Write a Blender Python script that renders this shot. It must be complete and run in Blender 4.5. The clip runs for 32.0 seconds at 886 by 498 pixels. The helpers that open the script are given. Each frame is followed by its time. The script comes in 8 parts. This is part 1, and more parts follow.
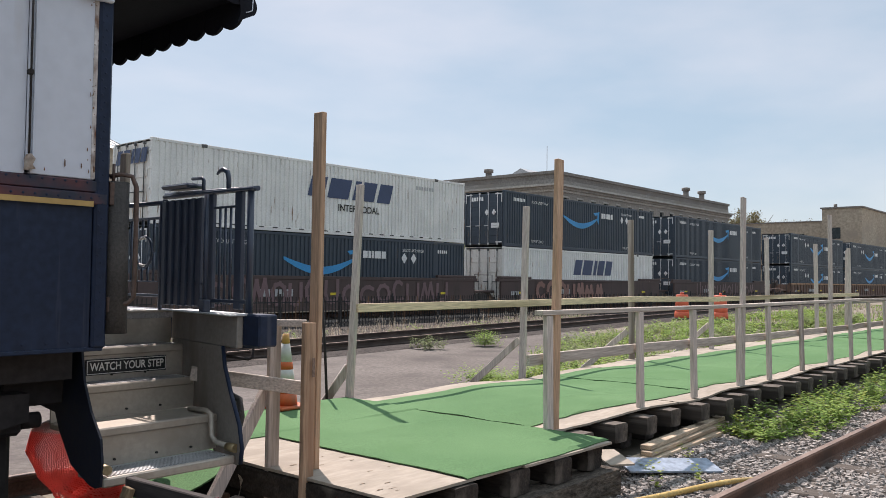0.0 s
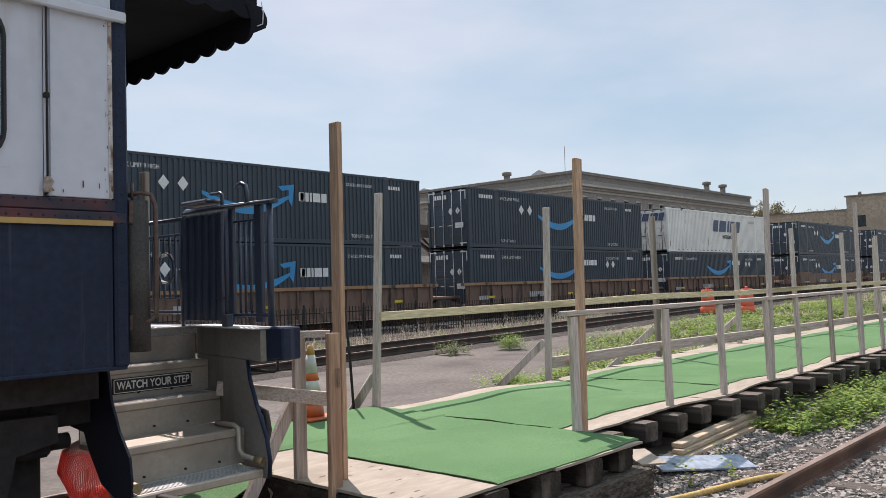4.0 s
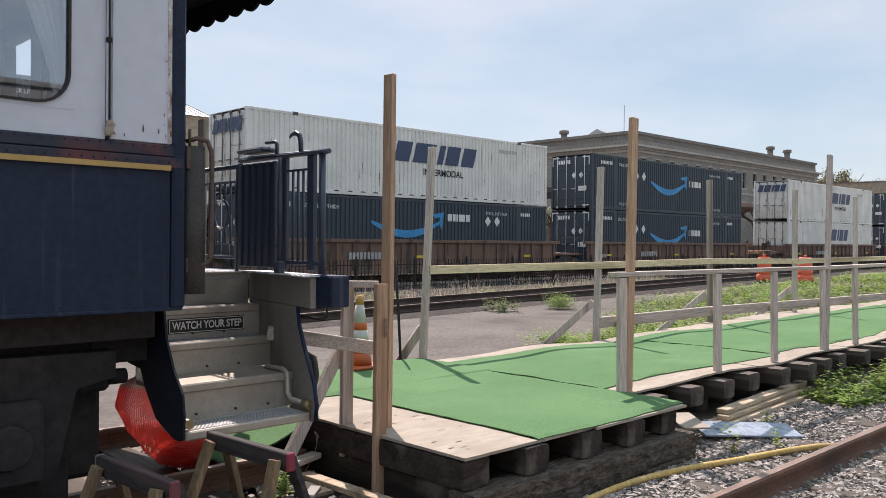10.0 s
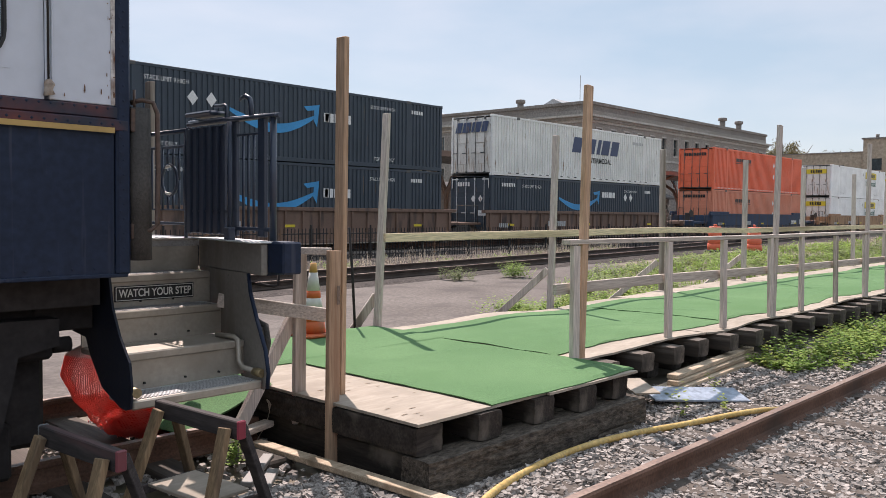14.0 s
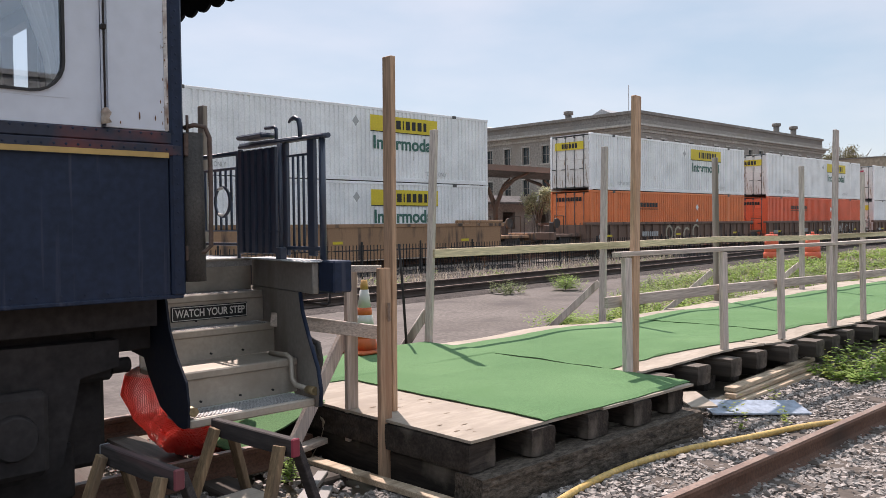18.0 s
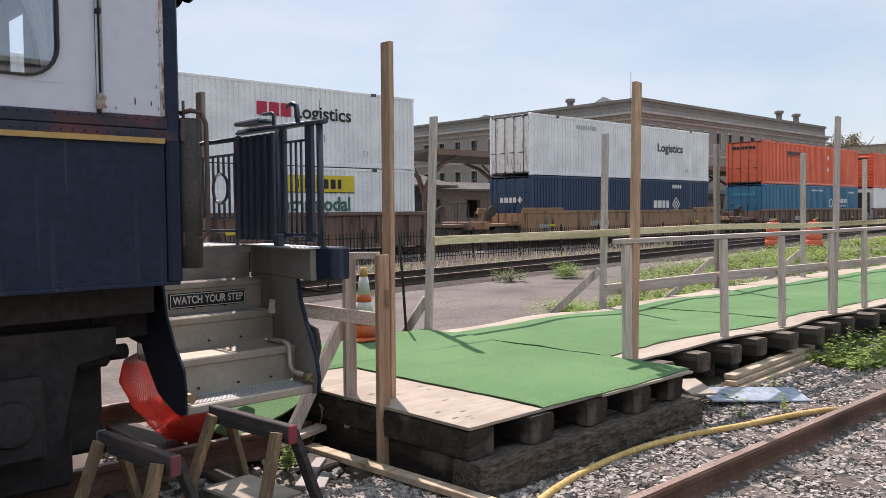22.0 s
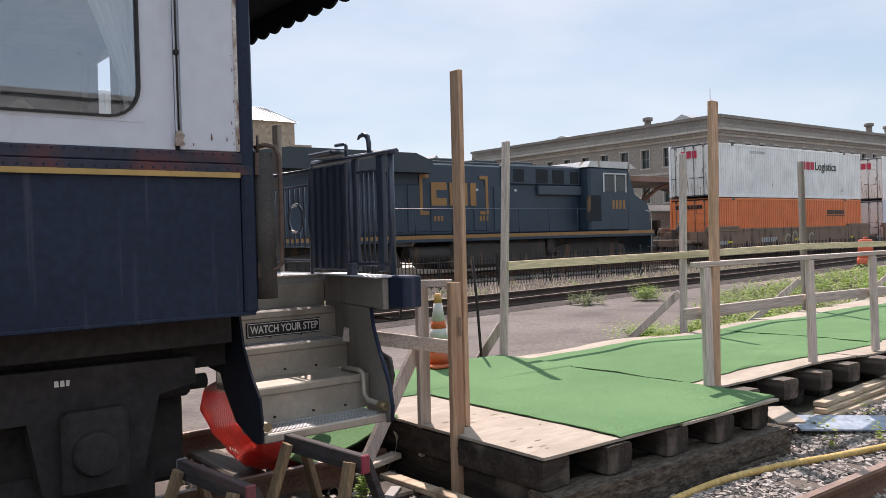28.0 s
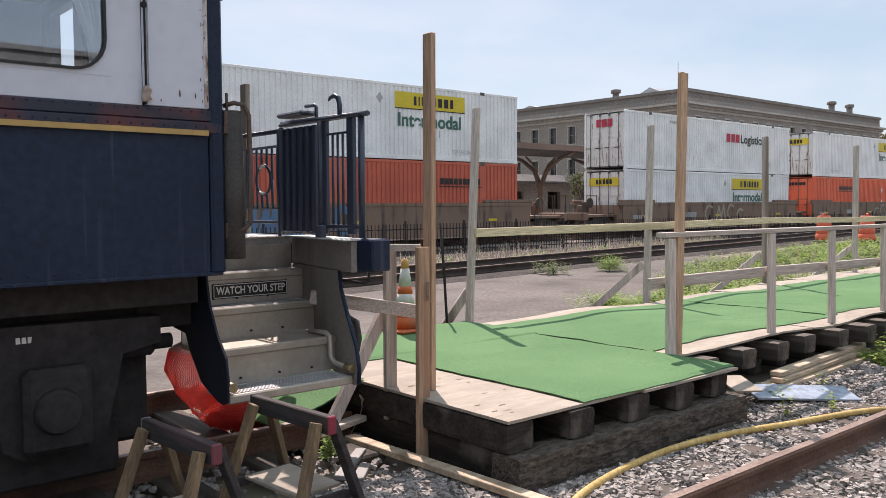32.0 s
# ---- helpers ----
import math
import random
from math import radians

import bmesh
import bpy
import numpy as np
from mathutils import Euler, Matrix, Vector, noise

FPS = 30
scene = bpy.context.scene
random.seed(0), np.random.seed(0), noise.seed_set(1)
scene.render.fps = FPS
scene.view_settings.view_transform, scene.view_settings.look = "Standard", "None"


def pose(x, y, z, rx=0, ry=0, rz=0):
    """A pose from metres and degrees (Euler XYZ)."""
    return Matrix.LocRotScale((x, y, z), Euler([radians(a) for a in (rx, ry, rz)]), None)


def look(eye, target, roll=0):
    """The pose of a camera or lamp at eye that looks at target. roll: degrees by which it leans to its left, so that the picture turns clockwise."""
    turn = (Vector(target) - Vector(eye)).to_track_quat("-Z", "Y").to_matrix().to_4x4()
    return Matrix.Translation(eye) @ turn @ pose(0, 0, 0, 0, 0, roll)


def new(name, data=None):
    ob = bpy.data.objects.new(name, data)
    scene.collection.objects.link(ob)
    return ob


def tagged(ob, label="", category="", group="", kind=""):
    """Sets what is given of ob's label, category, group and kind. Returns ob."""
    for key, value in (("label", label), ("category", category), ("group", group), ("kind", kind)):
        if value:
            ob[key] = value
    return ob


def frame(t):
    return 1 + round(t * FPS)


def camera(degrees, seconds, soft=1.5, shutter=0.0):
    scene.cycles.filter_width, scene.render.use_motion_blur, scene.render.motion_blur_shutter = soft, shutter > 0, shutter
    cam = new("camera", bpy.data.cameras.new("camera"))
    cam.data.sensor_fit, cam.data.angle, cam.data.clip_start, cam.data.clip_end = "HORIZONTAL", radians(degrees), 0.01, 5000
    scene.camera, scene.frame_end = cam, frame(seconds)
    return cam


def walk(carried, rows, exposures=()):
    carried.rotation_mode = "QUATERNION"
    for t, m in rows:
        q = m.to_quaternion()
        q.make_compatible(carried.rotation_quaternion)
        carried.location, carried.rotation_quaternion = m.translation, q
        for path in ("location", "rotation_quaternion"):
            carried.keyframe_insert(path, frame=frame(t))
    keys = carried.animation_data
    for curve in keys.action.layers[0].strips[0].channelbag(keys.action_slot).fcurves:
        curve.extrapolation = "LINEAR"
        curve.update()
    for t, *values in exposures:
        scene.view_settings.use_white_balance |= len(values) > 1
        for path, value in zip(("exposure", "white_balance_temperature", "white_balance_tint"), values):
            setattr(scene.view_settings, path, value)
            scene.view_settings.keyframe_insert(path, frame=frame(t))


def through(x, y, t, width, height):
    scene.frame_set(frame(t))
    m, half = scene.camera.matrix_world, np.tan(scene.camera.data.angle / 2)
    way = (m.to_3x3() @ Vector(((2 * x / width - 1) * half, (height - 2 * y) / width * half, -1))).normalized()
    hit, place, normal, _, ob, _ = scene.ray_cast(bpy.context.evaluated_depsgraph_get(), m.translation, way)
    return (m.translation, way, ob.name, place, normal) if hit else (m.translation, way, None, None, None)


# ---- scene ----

cam = camera(56.3, 32.0, soft=0.65)
PATH = [
    (0, (-0.029, -0.001, 1.642), (1.484, 1.305, 1.716), 0.7),
    (0.5, (-0.037, -0.002, 1.649), (1.476, 1.304, 1.729), 0.7),
    (1, (-0.051, -0.006, 1.644), (1.457, 1.304, 1.733), 0.5),
    (1.5, (-0.062, -0.004, 1.644), (1.438, 1.315, 1.737), 0.4),
    (2, (-0.056, -0.009, 1.654), (1.438, 1.318, 1.743), 0.4),
    (2.5, (-0.042, -0.02, 1.648), (1.445, 1.315, 1.732), 0.3),
    (4.5, (0.002, 0.017, 1.637), (1.478, 1.364, 1.724), -2.1),
    (5, (0.007, -0.03, 1.633), (1.463, 1.339, 1.683), -1.3),
    (5.5, (0.026, -0.038, 1.638), (1.463, 1.352, 1.676), -1.5),
    (6, (0.034, -0.038, 1.638), (1.455, 1.369, 1.667), -1.5),
    (6.5, (0.025, -0.038, 1.634), (1.43, 1.385, 1.659), -1.7),
    (7, (0.014, -0.055, 1.636), (1.4, 1.386, 1.659), -1.7),
    (7.5, (0.002, -0.062, 1.635), (1.375, 1.392, 1.659), -1.7),
    (8, (0.0, -0.058, 1.637), (1.364, 1.405, 1.659), -1.4),
    (8.5, (0.001, -0.045, 1.636), (1.364, 1.419, 1.653), -1.0),
    (9, (0.002, -0.027, 1.632), (1.367, 1.435, 1.64), -0.5),
    (9.5, (-0.006, -0.02, 1.63), (1.367, 1.434, 1.626), 0.1),
    (10, (-0.003, -0.018, 1.631), (1.387, 1.419, 1.614), 0.5),
    (10.5, (-0.001, -0.014, 1.626), (1.414, 1.401, 1.601), 0.8),
    (11, (0.003, -0.009, 1.63), (1.452, 1.369, 1.588), 1.0),
    (11.5, (0.015, -0.005, 1.625), (1.495, 1.339, 1.564), 1.2),
    (12, (0.04, 0.004, 1.616), (1.541, 1.324, 1.539), 1.3),
    (12.5, (0.04, -0.004, 1.618), (1.548, 1.307, 1.529), 1.2),
    (13, (0.042, -0.006, 1.621), (1.542, 1.313, 1.529), 1.1),
    (13.5, (0.038, -0.005, 1.619), (1.523, 1.332, 1.528), 0.9),
    (14, (0.035, -0.003, 1.614), (1.498, 1.357, 1.524), 0.7),
    (14.5, (0.038, 0.003, 1.616), (1.484, 1.382, 1.521), 0.5),
    (16.5, (0.048, -0.015, 1.626), (1.457, 1.404, 1.562), -0.5),
    (17, (0.047, -0.013, 1.625), (1.444, 1.416, 1.571), -0.6),
    (17.5, (0.037, -0.009, 1.619), (1.425, 1.43, 1.568), -0.6),
    (18, (0.038, -0.013, 1.624), (1.417, 1.435, 1.568), -0.6),
    (18.5, (0.04, -0.018, 1.622), (1.412, 1.437, 1.558), -0.7),
    (19, (0.039, -0.022, 1.622), (1.407, 1.436, 1.55), -0.8),
    (19.5, (0.042, -0.012, 1.619), (1.408, 1.446, 1.542), -0.9),
    (20, (0.053, -0.014, 1.617), (1.419, 1.444, 1.538), -0.9),
    (20.5, (0.063, -0.01, 1.619), (1.431, 1.446, 1.537), -0.9),
    (21, (0.058, -0.014, 1.622), (1.43, 1.439, 1.54), -0.8),
    (21.5, (0.065, -0.007, 1.619), (1.439, 1.444, 1.535), -0.7),
    (22, (0.067, -0.011, 1.615), (1.442, 1.439, 1.53), -0.6),
    (22.5, (0.072, -0.015, 1.619), (1.445, 1.435, 1.53), -0.4),
    (23, (0.073, -0.016, 1.616), (1.441, 1.44, 1.523), -0.3),
    (23.5, (0.071, -0.012, 1.619), (1.431, 1.451, 1.521), -0.2),
    (24, (0.074, -0.012, 1.616), (1.424, 1.461, 1.515), -0.1),
    (24.5, (0.078, -0.008, 1.615), (1.419, 1.472, 1.517), -0.2),
    (26.5, (0.093, -0.027, 1.634), (1.394, 1.491, 1.592), -1.1),
    (27, (0.1, -0.032, 1.639), (1.377, 1.507, 1.611), -1.3),
    (27.5, (0.094, -0.036, 1.638), (1.345, 1.524, 1.618), -1.5),
    (28, (0.105, -0.024, 1.641), (1.341, 1.549, 1.615), -1.6),
    (28.5, (0.093, -0.028, 1.641), (1.328, 1.544, 1.602), -1.5),
    (29, (0.098, -0.029, 1.633), (1.343, 1.536, 1.578), -1.2),
    (29.5, (0.103, -0.01, 1.631), (1.363, 1.541, 1.562), -0.7),
    (30, (0.09, -0.001, 1.631), (1.365, 1.539, 1.553), -0.3),
    (30.5, (0.088, -0.004, 1.627), (1.37, 1.529, 1.541), 0.0),
    (31, (0.082, -0.009, 1.627), (1.369, 1.519, 1.532), 0.1),
    (31.5, (0.088, -0.006, 1.624), (1.379, 1.518, 1.524), -0.2),
    (32, (0.088, -0.008, 1.622), (1.385, 1.51, 1.517), -0.3),
]
# seconds, stops, kelvin and tint: the phone opens up slightly as the dark car fills more of its view
LIGHT = [(0.0, 0.52, 6800, 23), (5.0, 0.54, 6800, 23), (10.0, 0.60, 6850, 24), (17.0, 0.62, 6900, 26), (24.0, 0.66, 6900, 26), (32.0, 0.69, 6900, 26)]
walk(cam, [(t, look(eye, target, roll)) for t, eye, target, roll in PATH], LIGHT)

# ---- light ----
SUN_EL, SUN_AZ = 52.0, 30.0          # degrees above the horizon; degrees from +y towards +x
world = bpy.data.worlds.new("sky")
scene.world = world
world.use_nodes = True
wn = world.node_tree
sky = wn.nodes.new("ShaderNodeTexSky")
sky.sky_type, sky.sun_disc = "NISHITA", False
sky.sun_elevation, sky.sun_rotation = radians(SUN_EL), radians(SUN_AZ)
sky.air_density, sky.dust_density, sky.ozone_density = 1.0, 0.3, 2.0
# thin high haze with faint cloud streaks over the whole sky
tc, mp, cl = wn.nodes.new("ShaderNodeTexCoord"), wn.nodes.new("ShaderNodeMapping"), wn.nodes.new("ShaderNodeTexNoise")
mp.inputs["Scale"].default_value = (1.0, 1.6, 4.5)
cl.inputs["Scale"].default_value, cl.inputs["Detail"].default_value = 2.2, 7.0
wn.links.new(tc.outputs["Generated"], mp.inputs[0])
wn.links.new(mp.outputs[0], cl.inputs["Vector"])
haze = wn.nodes.new("ShaderNodeMix")
haze.data_type = "RGBA"
haze.inputs[6].default_value, haze.inputs[7].default_value = (3.05, 4.40, 4.95, 1.0), (4.95, 5.70, 5.80, 1.0)
streak = wn.nodes.new("ShaderNodeMapRange")
streak.inputs[1].default_value, streak.inputs[2].default_value = 0.32, 0.72
wn.links.new(cl.outputs["Fac"], streak.inputs[0])
wn.links.new(streak.outputs[0], haze.inputs[0])
both = wn.nodes.new("ShaderNodeMix")
both.data_type, both.blend_type = "RGBA", "ADD"
both.inputs[0].default_value = 0.35
# a veiled sky is brighter overhead than towards the horizon
high, lift, veil = wn.nodes.new("ShaderNodeSeparateXYZ"), wn.nodes.new("ShaderNodeMapRange"), wn.nodes.new("ShaderNodeMix")
lift.interpolation_type = "SMOOTHSTEP"
for slot, value in ((1, 0.30), (2, 1.0), (3, 1.0), (4, 1.75)):
    lift.inputs[slot].default_value = value
veil.data_type, veil.blend_type = "RGBA", "MULTIPLY"
veil.inputs[0].default_value = 1.0
wn.links.new(tc.outputs["Generated"], high.inputs[0])
wn.links.new(high.outputs[2], lift.inputs[0])
wn.links.new(haze.outputs[2], veil.inputs[6])
wn.links.new(lift.outputs[0], veil.inputs[7])
wn.links.new(veil.outputs[2], both.inputs[6])
wn.links.new(sky.outputs[0], both.inputs[7])
wn.links.new(both.outputs[2], wn.nodes["Background"].inputs[0])
wn.nodes["Background"].inputs[1].default_value = 0.072
sun = new("sun", bpy.data.lights.new("sun", "SUN"))
sun.data.energy, sun.data.angle, sun.data.color = 4.15, radians(0.6), (1.0, 0.95, 0.87)
ce = math.cos(radians(SUN_EL))
sun.matrix_world = look((60 * ce * math.sin(radians(SUN_AZ)), 60 * ce * math.cos(radians(SUN_AZ)), 60 * math.sin(radians(SUN_EL))), (0, 0, 0))


# ---- mesh and object tools ----
class Shape:
    """Collects vertices and faces; m is the pose in which pieces are laid."""

    def __init__(self):
        self.v, self.f, self.s, self.m = [], [], [], Matrix()

    def add(self, verts, faces, smooth=False):
        n = len(self.v)
        self.v += [tuple(self.m @ Vector(p)) for p in verts]
        self.f += [tuple(i + n for i in face) for face in faces]
        self.s += [smooth] * len(faces)
        return self

    def box(self, x0, x1, y0, y1, z0, z1):
        return self.add([(x, y, z) for x in (x0, x1) for y in (y0, y1) for z in (z0, z1)],
                        [(0, 1, 3, 2), (4, 6, 7, 5), (0, 4, 5, 1), (2, 3, 7, 6), (0, 2, 6, 4), (1, 5, 7, 3)])

    def cbox(self, x0, x1, y0, y1, z0, z1, c=0.005):
        """A box with chamfered edges."""
        lo, hi = (x0, y0, z0), (x1, y1, z1)
        vs, idx = [], {}
        for corner in range(8):
            bits = [(corner >> k) & 1 for k in range(3)]
            for axis in range(3):
                idx[corner, axis] = len(vs)
                vs.append(tuple((hi[k] if bits[k] else lo[k]) if k == axis else ((hi[k] - c) if bits[k] else (lo[k] + c)) for k in range(3)))
        fs = []
        for axis in range(3):
            a, b = (axis + 1) % 3, (axis + 2) % 3
            for side in (0, 1):
                ring = [(side << axis) | (i << a) | (j << b) for i, j in ((0, 0), (1, 0), (1, 1), (0, 1))]
                quad = [idx[k, axis] for k in ring]
                fs.append(tuple(quad if side else quad[::-1]))
            for i in (0, 1):
                for j in (0, 1):
                    p = (i << a) | (j << b)
                    q = p | (1 << axis)
                    quad = [idx[p, a], idx[q, a], idx[q, b], idx[p, b]]
                    fs.append(tuple(quad if i == j else quad[::-1]))
        for corner in range(8):
            tri = [idx[corner, k] for k in range(3)]
            fs.append(tuple(tri if bin(corner).count("1") % 2 else tri[::-1]))
        return self.add(vs, fs)

    def tube(self, points, r, n=8, caps=True):
        """A round bar along points; r: one radius or one for each point."""
        pts = [Vector(p) for p in points]
        rs = r if isinstance(r, (list, tuple)) else [r] * len(pts)
        vs, fs = [], []
        side = None
        for i, p in enumerate(pts):
            d = (pts[min(i + 1, len(pts) - 1)] - pts[max(i - 1, 0)]).normalized()
            if side is None:
                side = d.orthogonal().normalized()
            side = (side - d * side.dot(d)).normalized()
            up = d.cross(side)
            vs += [tuple(p + rs[i] * (math.cos(2 * math.pi * k / n) * side + math.sin(2 * math.pi * k / n) * up)) for k in range(n)]
        for i in range(len(pts) - 1):
            fs += [(i * n + k, i * n + (k + 1) % n, (i + 1) * n + (k + 1) % n, (i + 1) * n + k) for k in range(n)]
        self.add(vs, fs, True)
        if caps:
            m = len(vs)
            base = len(self.v) - m
            self.f += [tuple(base + k for k in range(n))[::-1], tuple(base + m - n + k for k in range(n))]
            self.s += [False, False]
        return self

    def beam(self, p0, p1, w, h, c=0.005, up=(0, 0, 1)):
        """A board from p0 to p1; w across, h along up."""
        a, b, keep = Vector(p0), Vector(p1), self.m
        d = (b - a).normalized()
        u = Vector(up)
        u = (u - d * u.dot(d)).normalized()
        s = u.cross(d)
        m = Matrix((d, s, u)).transposed().to_4x4()
        m.translation = a
        self.m = keep @ m
        self.cbox(0, (b - a).length, -w / 2, w / 2, -h / 2, h / 2, c)
        self.m = keep
        return self

    def prism(self, poly, axis, a, b):
        """A polygon of (u, v) drawn out along an axis from a to b; u, v are the other two axes in order."""
        def put(u, v, w):
            return {"x": (w, u, v), "y": (u, w, v), "z": (u, v, w)}[axis]
        n = len(poly)
        vs = [put(u, v, a) for u, v in poly] + [put(u, v, b) for u, v in poly]
        area = sum(poly[i][0] * poly[(i + 1) % n][1] - poly[(i + 1) % n][0] * poly[i][1] for i in range(n))
        turn = (area > 0) == (axis != "y")
        fs = [tuple(range(n))[::-1], tuple(range(n, 2 * n))] + [(i, (i + 1) % n, n + (i + 1) % n, n + i) for i in range(n)]
        if (b < a) == turn:
            fs = [f[::-1] for f in fs]
        return self.add(vs, fs)

    def mesh(self, name):
        me = bpy.data.meshes.new(name)
        me.from_pydata(self.v, [], self.f)
        me.polygons.foreach_set("use_smooth", self.s)
        me.update()
        return me


def thing(name, label, category, group="", kind="", at=(0, 0, 0), rz=0.0):
    ob = new(name)
    ob.empty_display_size = 0.2
    ob.matrix_basis = pose(*at, 0, 0, rz)
    return tagged(ob, label, category, group, kind)


def part(name, shape, material, parent, label=""):
    """One mesh object under a thing or a part; shape: a Shape, or a mesh that is shared."""
    me = shape.mesh(name) if isinstance(shape, Shape) else shape
    ob = new(name, me)
    if not me.materials:
        me.materials.append(material)
    if me.materials[0] != material:
        ob.material_slots[0].link = "OBJECT"
        ob.material_slots[0].material = material
    ob.parent = parent
    return tagged(ob, label)


def solo(name, shape, material, label, category="", group="", kind=""):
    """A thing of one mesh."""
    return tagged(part(name, shape, material, None), label, category, group, kind)


TEXTS = {}


def text_mesh(words, bold=0.0):
    """Flat letters of the built-in font as a mesh in x, z, facing -y, left end at 0, base at 0."""
    if (words, bold) not in TEXTS:
        cu = bpy.data.curves.new("letters", "FONT")
        cu.body, cu.size, cu.offset = words, 1.0, bold
        ob = bpy.data.objects.new("letters", cu)
        scene.collection.objects.link(ob)
        me = bpy.data.meshes.new_from_object(ob.evaluated_get(bpy.context.evaluated_depsgraph_get()))
        TEXTS[words, bold] = ([tuple(v.co) for v in me.vertices], [tuple(p.vertices) for p in me.polygons])
        bpy.data.objects.remove(ob)
        bpy.data.curves.remove(cu)
        bpy.data.meshes.remove(me)
    return TEXTS[words, bold]


def letters(shape, words, x, y, z, h, w=None, shear=0.0, bold=0.0):
    """Lays words on a wall that faces -y: from x, base z, capitals h high, w wide in all."""
    vs, fs = text_mesh(words, bold)
    x0, x1 = min(v[0] for v in vs), max(v[0] for v in vs)
    k = h / 0.69
    kx = (w / (x1 - x0)) if w else k
    return shape.add([(x + (v[0] - x0) * kx + shear * v[1] * k, y, z + v[1] * k) for v in vs], fs)


def bars(shape, x, y, z, h, w, n, seed=1):
    """A row of plain bars in place of small writing."""
    rnd = random.Random(seed)
    step = w / n
    for i in range(n):
        shape.add([(x + i * step, y, z), (x + (i + rnd.uniform(0.55, 0.8)) * step, y, z), (x + (i + 0.7) * step, y, z + h), (x + i * step, y, z + h)], [(0, 1, 2, 3)])
    return shape


# ---- materials ----
def rgb(r, g, b):
    return (r, g, b, 1.0)


def surface(name, c1, c2, rough=0.7, metal=0.0, scale=2.0, fine=30.0, bump=0.2, dist=0.004, stretch=(1, 1, 1), stain=None, amount=0.35, stain_scale=1.2,
            stain_stretch=(1, 1, 1), vary=0.0, island=0.0, spec=0.5, fine_mix=0.35, rough_vary=0.15):
    """A weathered surface: two colours mixed at a coarse and a fine scale, stains with soft edges, and fine relief."""
    m = bpy.data.materials.new(name)
    m.use_nodes = True
    nt, nd = m.node_tree, m.node_tree.nodes
    bs = nd["Principled BSDF"]
    co = nd.new("ShaderNodeTexCoord").outputs["Object"]

    def noise_at(size, stretched, detail=4.0):
        mp = nd.new("ShaderNodeMapping")
        mp.inputs["Scale"].default_value = stretched
        nt.links.new(co, mp.inputs[0])
        n = nd.new("ShaderNodeTexNoise")
        n.inputs["Scale"].default_value, n.inputs["Detail"].default_value = size, detail
        nt.links.new(mp.outputs[0], n.inputs["Vector"])
        return n.outputs["Fac"]

    def ramp(value, a, b):
        r = nd.new("ShaderNodeMapRange")
        r.inputs[1].default_value, r.inputs[2].default_value = a, b
        nt.links.new(value, r.inputs[0])
        return r.outputs[0]

    def mix(fac, a, b, blend="MIX"):
        x = nd.new("ShaderNodeMix")
        x.data_type, x.blend_type = "RGBA", blend
        for slot, v in ((0, fac), (6, a), (7, b)):
            if hasattr(v, "is_linked"):
                nt.links.new(v, x.inputs[slot])
            else:
                x.inputs[slot].default_value = v
        return x.outputs[2]

    coarse, small = noise_at(scale, stretch), noise_at(fine, stretch, 6.0)
    col = mix(ramp(coarse, 0.35, 0.65), rgb(*c1), rgb(*c2))
    dark = mix(ramp(small, 0.3, 0.7), rgb(1 - fine_mix, 1 - fine_mix, 1 - fine_mix), rgb(1 + fine_mix * 0.5, 1 + fine_mix * 0.5, 1 + fine_mix * 0.5))
    col = mix(1.0, col, dark, "MULTIPLY")
    if stain:
        spot = ramp(noise_at(stain_scale, stain_stretch, 7.0), 0.62 - amount * 0.35, 0.70 - amount * 0.1)
        col = mix(spot, col, rgb(*stain))
    for amount_of, source in ((vary, ("ShaderNodeObjectInfo", "Random")), (island, ("ShaderNodeNewGeometry", "Random Per Island"))):
        if amount_of:
            value = ramp(nd.new(source[0]).outputs[source[1]], 0.0, 1.0)
            shade = mix(value, rgb(*[1 - amount_of] * 3), rgb(*[1 + amount_of * 0.6] * 3))
            col = mix(1.0, col, shade, "MULTIPLY")
    nt.links.new(col, bs.inputs["Base Color"])
    rr = nd.new("ShaderNodeMapRange")
    rr.inputs[3].default_value, rr.inputs[4].default_value = max(0.05, rough - rough_vary), min(1.0, rough + rough_vary)
    nt.links.new(small, rr.inputs[0])
    nt.links.new(rr.outputs[0], bs.inputs["Roughness"])
    bs.inputs["Metallic"].default_value = metal
    bs.inputs["Specular IOR Level"].default_value = spec
    if bump:
        b = nd.new("ShaderNodeBump")
        b.inputs["Strength"].default_value, b.inputs["Distance"].default_value = bump, dist
        nt.links.new(small, b.inputs["Height"])
        nt.links.new(b.outputs[0], bs.inputs["Normal"])
    return m


def timber(name, c1, c2, axis, stain=None, amount=0.3, vary=0.12):
    s = [14.0, 14.0, 14.0]
    s["xyz".index(axis)] = 0.8
    return surface(name, c1, c2, 0.8, scale=1.6, fine=7.0, bump=0.35, dist=0.003, stretch=tuple(s), stain=stain, amount=amount, stain_scale=1.2,
                   stain_stretch=tuple(v * 0.25 for v in s), vary=vary, fine_mix=0.34, spec=0.25)


def paint(name, c, rough=0.5, stain=(0.16, 0.09, 0.05), amount=0.12, vary=0.0, streak=True, spec=0.4, fine_streak=False):
    c2 = tuple(v * 0.86 for v in c)
    return surface(name, c, c2, rough, scale=0.9, fine=18.0, bump=0.06, dist=0.003, stain=stain, amount=amount, stain_scale=1.6,
                   stain_stretch=(6.0, 6.0, 0.6) if fine_streak else (1.6, 1.6, 0.35) if streak else (1, 1, 1), vary=vary, fine_mix=0.12, spec=spec)


